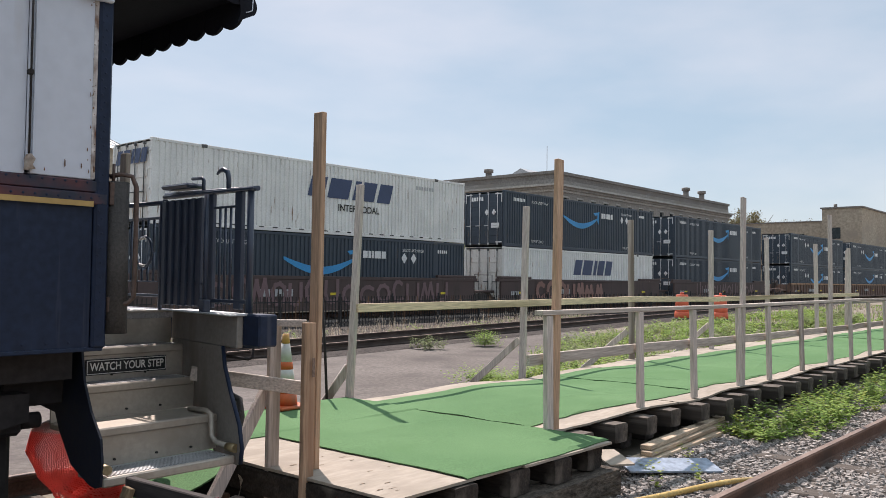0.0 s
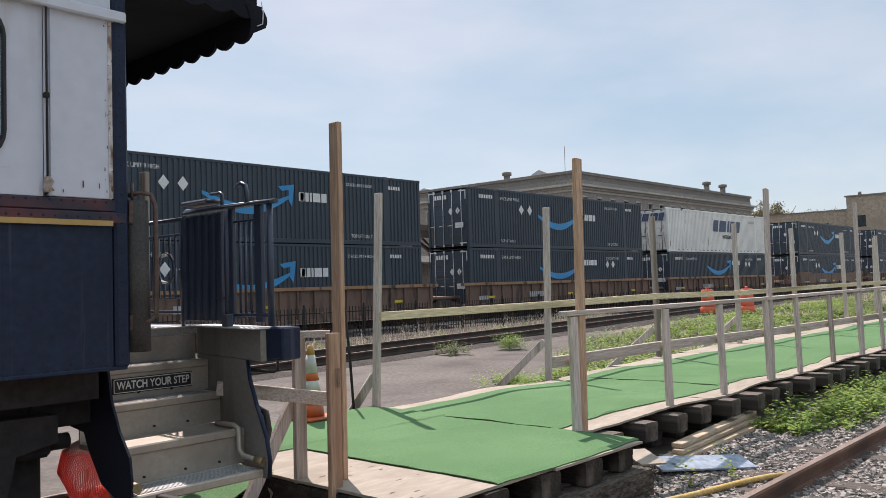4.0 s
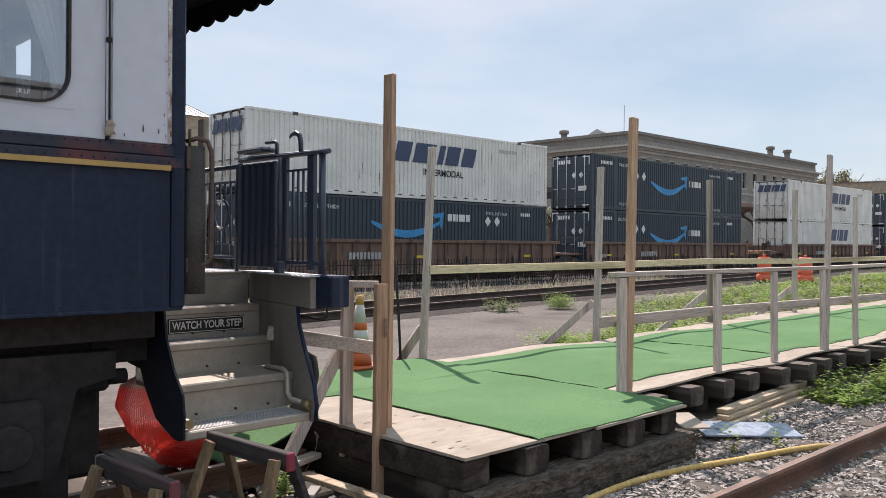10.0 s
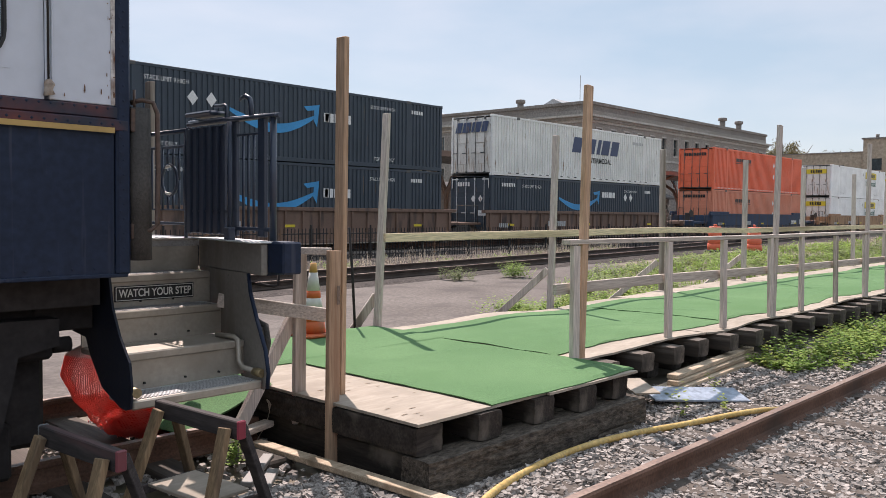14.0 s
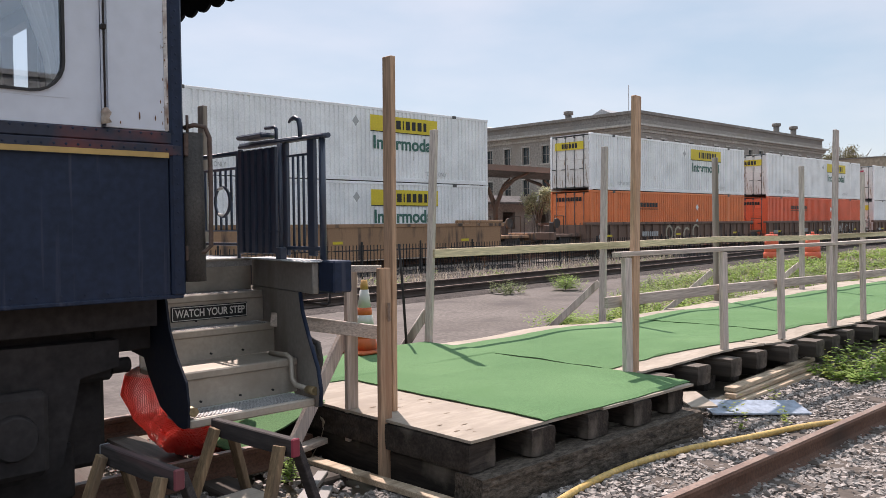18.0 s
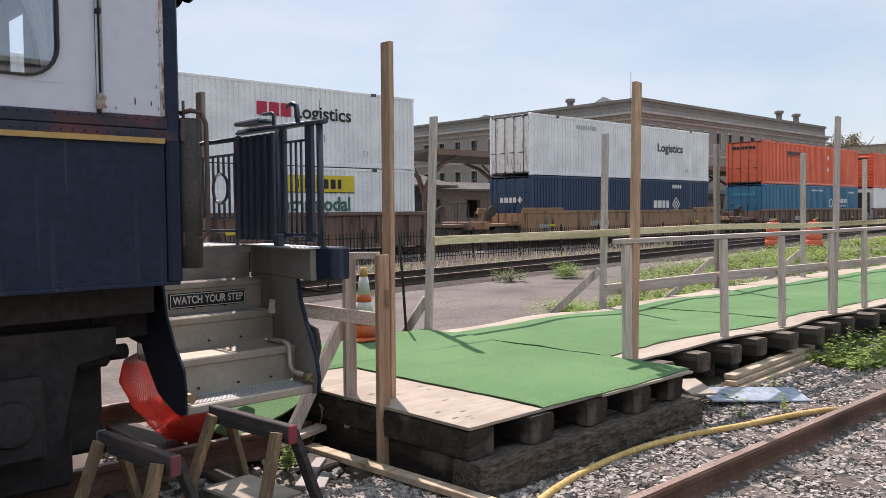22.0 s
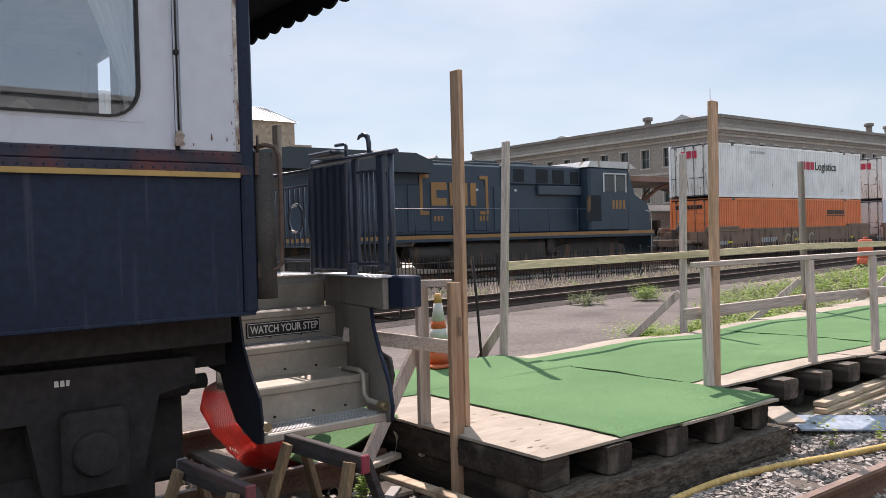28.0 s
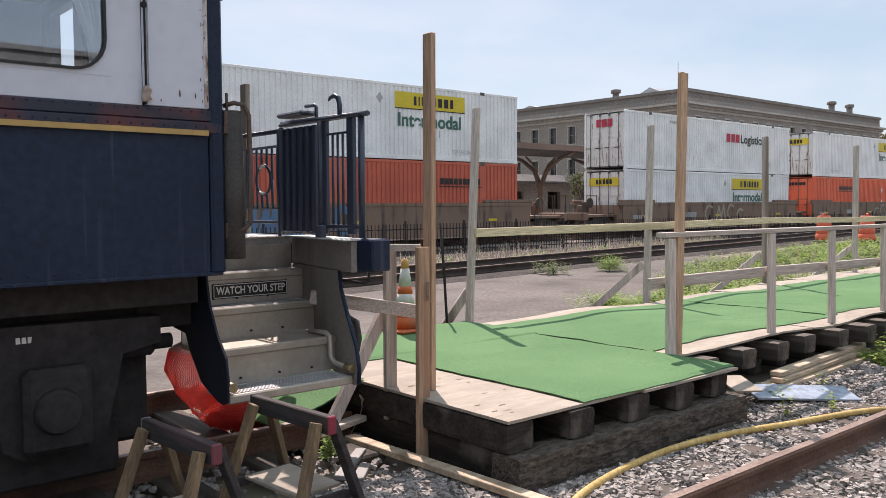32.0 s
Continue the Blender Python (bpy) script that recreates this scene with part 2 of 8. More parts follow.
MAT = {}
MAT["earth"] = surface("earth", (0.20, 0.17, 0.14), (0.28, 0.25, 0.20), 0.95, scale=0.12, fine=3.0, bump=0.5, dist=0.02, stain=(0.10, 0.11, 0.05), amount=0.3, stain_scale=0.25, spec=0.1)
MAT["asphalt"] = surface("asphalt", (0.122, 0.107, 0.097), (0.162, 0.144, 0.131), 0.9, scale=0.5, fine=14.0, bump=0.8, dist=0.012, stain=(0.085, 0.075, 0.07), amount=0.3, stain_scale=0.9, fine_mix=0.4, spec=0.2)
MAT["ballast"] = surface("ballast", (0.17, 0.148, 0.13), (0.26, 0.23, 0.205), 0.9, scale=5.0, fine=45.0, bump=1.0, dist=0.03, fine_mix=0.6, spec=0.15)
MAT["stone"] = surface("stone", (0.285, 0.258, 0.238), (0.385, 0.353, 0.328), 0.85, scale=6.0, fine=60.0, bump=0.4, dist=0.004, island=0.5, spec=0.2)
MAT["rail_rust"] = surface("rail_rust", (0.125, 0.066, 0.045), (0.175, 0.10, 0.072), 0.8, 0.0, scale=3.0, fine=60.0, bump=0.3, dist=0.002, stain=(0.07, 0.045, 0.035), amount=0.25, spec=0.3)
MAT["rail_head"] = surface("rail_head", (0.20, 0.13, 0.10), (0.28, 0.20, 0.16), 0.5, 0.25, scale=3.0, fine=50.0, bump=0.1, dist=0.001)
MAT["tie"] = timber("tie", (0.075, 0.06, 0.05), (0.12, 0.10, 0.085), "y", stain=(0.03, 0.025, 0.02), amount=0.3)
MAT["old_beam"] = surface("old_beam", (0.085, 0.071, 0.058), (0.15, 0.127, 0.105), 0.9, scale=1.6, fine=4.0, bump=1.0, dist=0.012, stretch=(5.0, 14.0, 14.0), stain=(0.035, 0.029, 0.025), amount=0.26, stain_scale=8.0, stain_stretch=(1.0, 2.5, 2.5), fine_mix=0.6, spec=0.2)
MAT["old_block"] = timber("old_block", (0.095, 0.078, 0.066), (0.165, 0.142, 0.12), "y", stain=(0.045, 0.038, 0.033), amount=0.35)
# landing timbers, their colour darkened for the shade under the deck
MAT["shaded_timber"] = surface("shaded_timber", (0.032, 0.026, 0.022), (0.062, 0.051, 0.044), 0.85, scale=1.8, fine=9.0, bump=0.8, dist=0.006, stretch=(6.0, 0.9, 6.0), stain=(0.14, 0.12, 0.10), amount=0.12, stain_scale=3.0, fine_mix=0.5, vary=0.25, spec=0.25)
MAT["plywood"] = surface("plywood", (0.33, 0.287, 0.235), (0.40, 0.35, 0.292), 0.85, scale=1.3, fine=5.0, bump=0.25, dist=0.003, stretch=(1.6, 6.0, 6.0), stain=(0.30, 0.26, 0.215), amount=0.30, stain_scale=3.0, vary=0.10, spec=0.2, fine_mix=0.16)
MAT["carpet"] = surface("carpet", (0.094, 0.196, 0.088), (0.118, 0.23, 0.106), 0.95, scale=1.2, fine=90.0, bump=0.5, dist=0.004, stain=(0.088, 0.185, 0.08), amount=0.3, stain_scale=0.8, fine_mix=0.3, spec=0.1)
MAT["post_new"] = timber("post_new", (0.455, 0.29, 0.185), (0.545, 0.375, 0.26), "z", stain=(0.27, 0.14, 0.085), amount=0.22)
MAT["post_grey"] = timber("post_grey", (0.505, 0.435, 0.395), (0.60, 0.53, 0.485), "z", stain=(0.22, 0.18, 0.15), amount=0.26)
MAT["rail_grey"] = timber("rail_grey", (0.475, 0.415, 0.365), (0.59, 0.525, 0.47), "x", stain=(0.2, 0.17, 0.14), amount=0.25)
MAT["rail_tan"] = timber("rail_tan", (0.66, 0.52, 0.36), (0.75, 0.61, 0.44), "x", stain=(0.3, 0.23, 0.15), amount=0.2)
MAT["board"] = timber("board", (0.46, 0.36, 0.26), (0.58, 0.47, 0.35), "x", stain=(0.25, 0.19, 0.13), amount=0.25)
# also gives the strip by the picket fence its painted train shade
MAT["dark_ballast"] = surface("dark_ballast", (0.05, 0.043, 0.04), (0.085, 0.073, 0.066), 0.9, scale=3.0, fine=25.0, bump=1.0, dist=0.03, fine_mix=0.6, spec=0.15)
# siding rails: rust darkened in colour for their shaded near side
MAT["rail_shaded"] = surface("rail_shaded", (0.055, 0.04, 0.034), (0.09, 0.066, 0.055), 0.7, 0.2, scale=3.0, fine=60.0, bump=0.3, dist=0.002, spec=0.3)
MAT["masonry"] = surface("masonry", (0.275, 0.252, 0.23), (0.33, 0.305, 0.28), 0.9, scale=0.3, fine=5.0, bump=0.05, dist=0.02, stain=(0.26, 0.23, 0.2), amount=0.3, stain_scale=0.3, stain_stretch=(1, 1, 0.3), spec=0.2)
MAT["trim_stone"] = surface("trim_stone", (0.40, 0.375, 0.345), (0.47, 0.445, 0.41), 0.9, scale=0.5, fine=6.0, bump=0.05, dist=0.02, stain=(0.36, 0.33, 0.3), amount=0.2, stain_scale=0.4, spec=0.2)
MAT["parapet"] = surface("parapet", (0.205, 0.186, 0.17), (0.25, 0.23, 0.212), 0.9, scale=0.4, fine=6.0, bump=0.05, dist=0.02, stain=(0.2, 0.175, 0.155), amount=0.25, stain_scale=0.3, spec=0.2)
MAT["glass_dark"] = surface("glass_dark", (0.03, 0.04, 0.045), (0.05, 0.065, 0.07), 0.12, scale=0.6, fine=3.0, bump=0.0, rough_vary=0.05)
MAT["steel_roof"] = surface("steel_roof", (0.42, 0.43, 0.44), (0.5, 0.51, 0.52), 0.5, 0.5, scale=0.5, fine=10.0, bump=0.1)

# ---- ground, lot and tracks ----
g = Shape()
xs = [-1500, -300, -80, -20] + [i * 4.0 for i in range(-3, 31)] + [160, 300, 800, 2500]
ys = [-1200, -200, -40] + [-10 + i * 4.0 for i in range(0, 24)] + [100, 140, 300, 900, 2500]
hs = {}
for a, x in enumerate(xs):
    for b, y in enumerate(ys):
        z = -0.06 + 0.03 * noise.noise((x * 0.13, y * 0.13, 3.0))
        if abs(x) > 250 or abs(y) > 200:
            z = -0.06
        hs[a, b] = (x, y, z)
g.add([hs[a, b] for a in range(len(xs)) for b in range(len(ys))],
      [(a * len(ys) + b, (a + 1) * len(ys) + b, (a + 1) * len(ys) + b + 1, a * len(ys) + b + 1) for a in range(len(xs) - 1) for b in range(len(ys) - 1)], True)
solo("ground", g, MAT["earth"], "bare brown earth with patches of weeds", "ground", kind="structure")

lot = Shape()
lot.prism([(-30, 5.6), (11.2, 6.9), (12.2, 8.4), (14.2, 9.8), (17.5, 11.4), (22.0, 12.6), (23.5, 14.6), (10.0, 12.9), (-30, 7.6)], "z", -0.12, 0.0)
solo("pavement", lot, MAT["asphalt"], "worn grey-brown asphalt lot with a broken edge", "pavement", kind="structure")


def rail_shape(length):
    """A flat-footed rail along x from 0 to length, foot at z 0, 0.16 high, head at z 0.16."""
    half = [(0.07, 0.0), (0.07, 0.012), (0.02, 0.03), (0.009, 0.045), (0.009, 0.115), (0.034, 0.125), (0.036, 0.15), (0.028, 0.16)]
    return Shape().prism(half + [(-y, z) for y, z in half[::-1]], "x", 0, length)


def bed(name, p0, p1, w, top, label, stone="ballast"):
    """A ballast bed with sloping shoulders."""
    a, b = Vector(p0), Vector(p1)
    d = (b - a).normalized()
    s = Vector((-d.y, d.x))
    n = 60
    sh = Shape()
    rows = [(-w / 2 - 0.55, -0.14), (-w / 2, top), (0, top + 0.005), (w / 2, top), (w / 2 + 0.55, -0.14)]
    vs = []
    for i in range(n + 1):
        p = a + (b - a) * i / n
        for off, z in rows:
            j = 0.04 * noise.noise((p.x * 1.3, off * 2.0, 5.0))
            vs.append((p.x + s.x * (off + j), p.y + s.y * (off + j), z + (0.02 * noise.noise((p.x * 0.9, off, 1.0)) if z > 0 else 0)))
    k = len(rows)
    sh.add(vs, [(i * k + j, (i + 1) * k + j, (i + 1) * k + j + 1, i * k + j + 1) for i in range(n) for j in range(k - 1)], True)
    return solo(name, sh, MAT[stone], label, "ballast", kind="structure")


def track(p0, p1, z, tie_from, tie_to, label, group, tie_z=None, steel="rail_rust"):
    """Two rails and a row of ties between two points of the track's middle line."""
    a, b = Vector(p0), Vector(p1)
    ln, ang = (b - a).length, math.degrees(math.atan2(b.y - a.y, b.x - a.x))
    tr = thing("track", label, "railway track", group, "structure", (a.x, a.y, z), ang)
    sh = rail_shape(ln)
    me = sh.mesh("rail")
    head = Shape().box(0, ln, -0.026, 0.026, 0.1605, 0.1635).mesh("rail_head")
    for off in (-0.7535, 0.7535):
        r = part("rail", me, MAT[steel], tr, "rust-brown steel rail")
        r.location.y = off
        h = part("rail_head", head, MAT["rail_head"], r)
    tie = Shape().cbox(-0.115, 0.115, -1.3, 1.3, -0.15, 0.02, 0.015).mesh("tie")
    rnd = random.Random(int(ln))
    x = tie_from
    while x < tie_to:
        t = part("tie", tie, MAT["tie"], tr)
        t.matrix_basis = pose(x + rnd.uniform(-0.03, 0.03), rnd.uniform(-0.05, 0.05), (tie_z or 0) + rnd.uniform(-0.01, 0.01), 0, 0, rnd.uniform(-1.5, 1.5))
        x += 0.56
    return tr


# the track on which the camera stands, the siding beyond the lot, and the main line
bed("ballast_bed_near", (-40, 1.69), (120, 1.45), 3.1, 0.0, "grey crushed-stone ballast under the near track")
track((-40, 1.735), (120, 1.2), 0.0, 30.0, 60, "rusty track in grey ballast beside the boardwalk", "tracks")
bed("ballast_bed_siding", (-30, 8.9), (75, 23.0), 2.6, 0.04, "dark ballast under the siding", "dark_ballast")
track((-30, 8.95), (75, 23.05), 0.05, 34.0, 62.0, "rusty siding along the asphalt lot", "tracks", -0.035, "rail_shaded")
bed("ballast_bed_main", (-640, 26.1), (680, 26.1), 3.4, 0.0, "grey ballast under the main line")
track((-640, 26.1), (680, 26.1), 0.05, 640.0, 690.0, "main-line track under the freight train", "tracks", 0.0)

# ---- the boardwalk ----
DECK = 0.40


def deck_z(x, y):
    return DECK + 0.040 * noise.noise((x * 0.75, y * 0.35, 7.0)) * min(1.0, max(0.2, (x - 5.6) / 1.5))


def creases(x, y, seed):
    """Low soft folds that run askew over a loosely laid carpet."""
    rise = 0.0
    for k in range(5):
        a = 0.5 + 2.2 * ((seed * 0.37 + k * 0.61) % 1.0)
        off = (x * math.cos(a) + y * math.sin(a)) + 0.10 * noise.noise((x * 0.9, y * 0.9, seed + k))
        d = (off - seed * 0.7 - k * 0.83) % 2.9 - 1.45
        rise += 0.010 * math.exp(-(d / 0.045) ** 2) * max(0.0, 0.35 + noise.noise((x * 0.8, y * 0.8, k + seed * 2.0)))
    return rise


def sheet(name, x0, x1, y0, y1, z, thick, nx, ny, edge=0.0, seed=0.0):
    """A sheet that follows the deck's waves, with thickness and a slightly wandering edge."""
    sh = Shape()
    top, low = [], []
    for i in range(nx + 1):
        for j in range(ny + 1):
            x, y = x0 + (x1 - x0) * i / nx, y0 + (y1 - y0) * j / ny
            if j in (0, ny):
                y += edge * (noise.noise((x * 1.1, seed + j, 2.0)) + 0.35 * noise.noise((x * 5.3, seed + j, 6.0)))
            if i in (0, nx):
                x += edge * (noise.noise((seed + i, y * 1.1, 4.0)) + 0.35 * noise.noise((seed + i, y * 5.3, 8.0)))
            h = z + deck_z(x, y) - DECK
            if name.startswith("carpet"):
                h += 0.004 + 0.006 * noise.noise((x * 1.9, y * 2.6, seed)) + creases(x, y, seed)
            if name.startswith("carpet") and j in (0, ny):
                h = deck_z(x, y) + 0.0085
            top.append((x, y, h))
            low.append((x, y, h - thick))
    m, w = len(top), ny + 1
    fs = [(i * w + j, (i + 1) * w + j, (i + 1) * w + j + 1, i * w + j + 1) for i in range(nx) for j in range(ny)]
    fs += [tuple(k + m for k in f[::-1]) for f in fs]
    rim = [i * w for i in range(nx + 1)] + [nx * w + j for j in range(1, w)] + [i * w + ny for i in range(nx - 1, -1, -1)] + [j for j in range(ny - 1, 0, -1)]
    fs += [(rim[k], rim[k] + m, rim[(k + 1) % len(rim)] + m, rim[(k + 1) % len(rim)]) for k in range(len(rim))]
    return sh.add(top + low, fs)


walkway = thing("boardwalk", "long plywood boardwalk on old timber blocks", "boardwalk", kind="structure")
for x0, x1, y0, y1 in ((3.37, 4.60, 3.265, 6.40), (4.605, 5.74, 3.235, 6.42)):
    part("plywood_sheet", sheet("plywood_sheet", x0, x1, y0, y1, DECK, 0.018, 18, 24, 0.012, x0), MAT["plywood"], walkway, "weathered plywood deck")
MAT["knot"] = surface("knot_brown", (0.17, 0.125, 0.085), (0.26, 0.20, 0.145), 0.9, scale=30.0, fine=80.0, bump=0.4, spec=0.15)
rnd = random.Random(31)
for k in range(15):                  # knots, splinters and nail holes of the bare plywood
    kx, ky = 3.46 + rnd.uniform(0.0, 0.5), 3.34 + rnd.uniform(0.0, 1.3)
    w, h = rnd.uniform(0.012, 0.05), rnd.uniform(0.003, 0.010)
    n = 7
    part("knot", Shape().add([(kx + w * math.cos(6.28 * i / n) * rnd.uniform(0.5, 1.2), ky + h * math.sin(6.28 * i / n) * rnd.uniform(0.5, 1.2), deck_z(kx, ky) + 0.0025) for i in range(n)], [tuple(range(n))]), MAT["knot"], walkway)
x = 5.75
while x < 44:
    ln = 2.42
    lean = 0.035 * math.sin(x * 2.1)
    part("plywood_sheet", sheet("plywood_sheet", x, x + ln, 3.83 + lean, 6.30 + lean * 2 + 0.2 * min(1, max(0, (x - 9) / 3)), DECK + 0.004 * math.sin(x * 5), 0.018, 20, 20, 0.05, x), MAT["plywood"], walkway, "weathered plywood deck")
    x += ln + 0.008
# long sleepers under the first deck, then blocks on them
def old_timber(ln, w, h, cell=0.03, rough=0.006, seed=0.0, checks=3):
    """A weathered timber along x from 0: rounded worn arrises, rough faces and long drying checks."""
    na, nb, nl = max(3, int(w / cell)), max(3, int(h / cell)), max(6, int(ln / cell))
    rim = [(-w / 2 + w * k / na, -h / 2, 0, -1) for k in range(na)] + [(w / 2, -h / 2 + h * k / nb, 1, 0) for k in range(nb)]
    rim += [(w / 2 - w * k / na, h / 2, 0, 1) for k in range(na)] + [(-w / 2, h / 2 - h * k / nb, -1, 0) for k in range(nb)]
    n, vs = len(rim), []
    for i in range(nl + 1):
        x = ln * i / nl
        for k, (y, z, ny, nz) in enumerate(rim):
            d = rough * (noise.noise((x * 3.0, y * 24 + seed, z * 24)) + 0.6 * noise.noise((x * 11.0, y * 60, z * 60 + seed)))
            for c in range(checks):
                at = (k * 0.13 + 1.1 + 2.3 * c + 0.35 * noise.noise((x * 1.1, c, seed))) % 2.6
                d -= 0.013 * math.exp(-(at / 0.16) ** 2) * max(0.0, 0.4 + noise.noise((x * 1.3, c * 5.0, seed)))
            corner = 0.004 * (abs(y) > w / 2 - 0.004 and abs(z) > h / 2 - 0.004) * (1 + noise.noise((x * 9, k, seed)))
            vs.append((x + (0.012 * noise.noise((y * 20, z * 20, i + seed)) if i in (0, nl) else 0), y + ny * d - math.copysign(corner, y), z + nz * d - math.copysign(corner, z)))
    fs = [(i * n + k, i * n + (k + 1) % n, (i + 1) * n + (k + 1) % n, (i + 1) * n + k) for i in range(nl) for k in range(n)]
    fs += [tuple(range(n))[::-1], tuple(nl * n + k for k in range(n))]
    return Shape().add([(x, y, z) for x, y, z in vs], fs)


part("timber", old_timber(2.42, 0.23, 0.232, 0.02, 0.006, 3.0, 5), MAT["old_beam"], walkway, "cracked grey railway timber").location = (3.35, 3.275, 0.085)
part("timber", Shape().cbox(3.40, 3.60, 3.42, 6.3, -0.03, 0.20, 0.014), MAT["shaded_timber"], walkway)
part("timber", old_timber(3.02, 0.22, 0.168, 0.025, 0.004, 9.0, 2), MAT["shaded_timber"], walkway, "timber coloured dark for the landing's shade").matrix_basis = pose(3.47, 3.28, 0.290, 0, 0, 90)
block = old_timber(2.7, 0.22, 0.168, 0.028, 0.0025, 5.0, 1)
block.v = [(-y, x, z - 0.086) for x, y, z in block.v]
block = block.mesh("timber")
rnd = random.Random(4)
for bx in (3.97, 4.55, 5.05, 5.57):
    t = part("timber", block, MAT["shaded_timber"], walkway)
    t.matrix_basis = pose(bx, 3.24 + rnd.uniform(-0.02, 0.04), 0.378, 0, 0, rnd.uniform(-2, 2))
bx = 6.10
i = 0
while bx < 44:
    t = part("timber", block, MAT["old_block"], walkway)
    t.matrix_basis = pose(bx, 3.62 + rnd.uniform(-0.05, 0.07), 0.372 + rnd.uniform(-0.012, 0.0), 0, rnd.uniform(-2, 2), rnd.uniform(-3, 3))
    under = part("timber", block, MAT["old_block"], walkway)
    under.matrix_basis = pose(bx + rnd.uniform(-0.05, 0.05), 3.98 + rnd.uniform(-0.05, 0.05), 0.195, 0, 0, rnd.uniform(-3, 3))
    bx += 0.56 + rnd.uniform(-0.04, 0.06)
for i, x in enumerate((5.80, 9.1, 14.6, 20.4, 26.2, 32.0, 38.0)):
    solo("carpet_runner", sheet("carpet_runner", x, (9.25, 14.75, 20.5, 26.3, 32.1, 38.1, 44.0)[i], 4.07, 6.02, DECK + 0.010 + 0.007 * (i % 2), 0.006, 100, 34, 0.07, 3.3 + i), MAT["carpet"], "green outdoor carpet strip lying on the boardwalk", "carpet", "carpets")
solo("carpet", sheet("carpet", 4.02, 5.77, 3.262, 5.9, DECK + 0.011, 0.006, 44, 60, 0.03, 1.7), MAT["carpet"], "green outdoor carpet lying on the plywood landing", "carpet", "carpets")
ramp = Shape()
n = 8
ramp.add([(3.40 - 0.62 * i / n, 4.72 + 0.95 * j / n + 0.1 * i / n, 0.417 - 0.27 * i / n + 0.02 * noise.noise((i * 0.4, j * 0.4, 6.0)) - (0.012 if k else 0)) for k in (0, 1) for i in range(n + 1) for j in range(n + 1)],
         [(i * (n + 1) + j, i * (n + 1) + j + 1, (i + 1) * (n + 1) + j + 1, (i + 1) * (n + 1) + j) for i in range(n) for j in range(n)]
         + [tuple((n + 1) ** 2 + v for v in (i * (n + 1) + j, (i + 1) * (n + 1) + j, (i + 1) * (n + 1) + j + 1, i * (n + 1) + j + 1)) for i in range(n) for j in range(n)], True)
solo("carpet", ramp, MAT["carpet"], "loose green carpet end hanging off the landing", "carpet", "carpets")
solo("carpet", sheet("carpet", 3.55, 5.81, 5.3, 6.40, DECK + 0.018, 0.006, 44, 26, 0.04, 5.7), MAT["carpet"], "green carpet end piece lapped over the landing", "carpet", "carpets")


# ---- fences of the boardwalk ----
def lumber(name, p0, p1, w, h, material, parent, label="", up=(0, 0, 1)):
    return part(name, Shape().beam(p0, p1, w, h, 0.004, up), material, parent, label)


near = thing("railing", "grey weathered timber railing on the boardwalk's track side", "railing", "boardwalk railings")
far = thing("railing", "unpainted timber railing on the boardwalk's lot side", "railing", "boardwalk railings")
Y = (0, 1, 0)
# tall posts with their grey doublers
lumber("post", (3.56, 4.20, 0.40), (3.565, 4.19, 2.74), 0.04, 0.09, MAT["post_new"], near, "tall new orange-brown post", Y)
lumber("post", (3.37, 4.04, -0.02), (3.40, 4.07, 1.36), 0.09, 0.04, MAT["post_new"], near, "post down to the gravel", Y)
part("strap", Shape().cbox(3.392, 3.415, 4.022, 4.026, 1.02, 1.14, 0.001), MAT["rail_head"], near, "thin steel strap")
for px, top, foot in ((5.90, 2.70, 0.36), (10.06, 2.72, 0.38), (13.72, 2.74, 0.38), (18.0, 2.72, 0.38), (22.6, 2.70, 0.38)):
    lean = 0.16 if px < 6 else (0.24 if px < 11 else 0.2)
    lumber("post", (px, 3.86, foot), (px + lean, 3.93, top), 0.09, 0.045, MAT["post_new"] if px < 6 else MAT["post_grey"], near, "tall timber post", Y)
for px in (5.80, 7.42, 8.66, 9.96, 10.98, 12.3, 13.62, 14.8, 15.95, 17.1, 18.3, 19.5, 20.7, 21.9, 23.2, 24.6, 26.0, 27.4):
    lumber("post", (px, 3.85, 0.39), (px + 0.03, 3.88, 1.345), 0.095, 0.045, MAT["post_grey"], near, "", Y)
for a, b, z0, z1 in ((5.72, 10.0, 1.375, 1.365), (10.0, 15.4, 1.365, 1.385), (15.4, 21.2, 1.385, 1.37), (21.2, 27.6, 1.37, 1.38)):
    lumber("top_rail", (a, 3.90, z0), (b, 3.90, z1), 0.09, 0.04, MAT["rail_grey"], near)
for a, b, z0, z1 in ((5.62, 7.4, 0.985, 0.985), (7.40, 10.4, 0.985, 0.95), (10.4, 15.4, 0.95, 0.92), (15.4, 21.0, 0.93, 0.92), (21.0, 27.5, 0.92, 0.92)):
    lumber("mid_rail", (a, 3.935, z0), (b, 3.935, z1), 0.04, 0.09, MAT["rail_grey"], near)
for px, lean in ((5.89, 0.16), (8.98, 0.14), (12.0, 0.03), (15.12, 0.08), (18.1, 0.06), (21.5, 0.05), (24.4, 0.06)):
    lumber("post", (px, 6.37, 0.30), (px + lean, 6.42, 2.64), 0.045, 0.09, MAT["post_grey"], far, "tall grey post", Y)
lumber("post", (3.35, 6.37, 0.30), (3.385, 6.40, 2.645), 0.045, 0.09, MAT["post_grey"], far, "tall grey post", Y)
lumber("post", (24.9, 6.6, 0.3), (25.0, 6.6, 2.6), 0.045, 0.09, MAT["post_grey"], far, "tall grey post", Y)
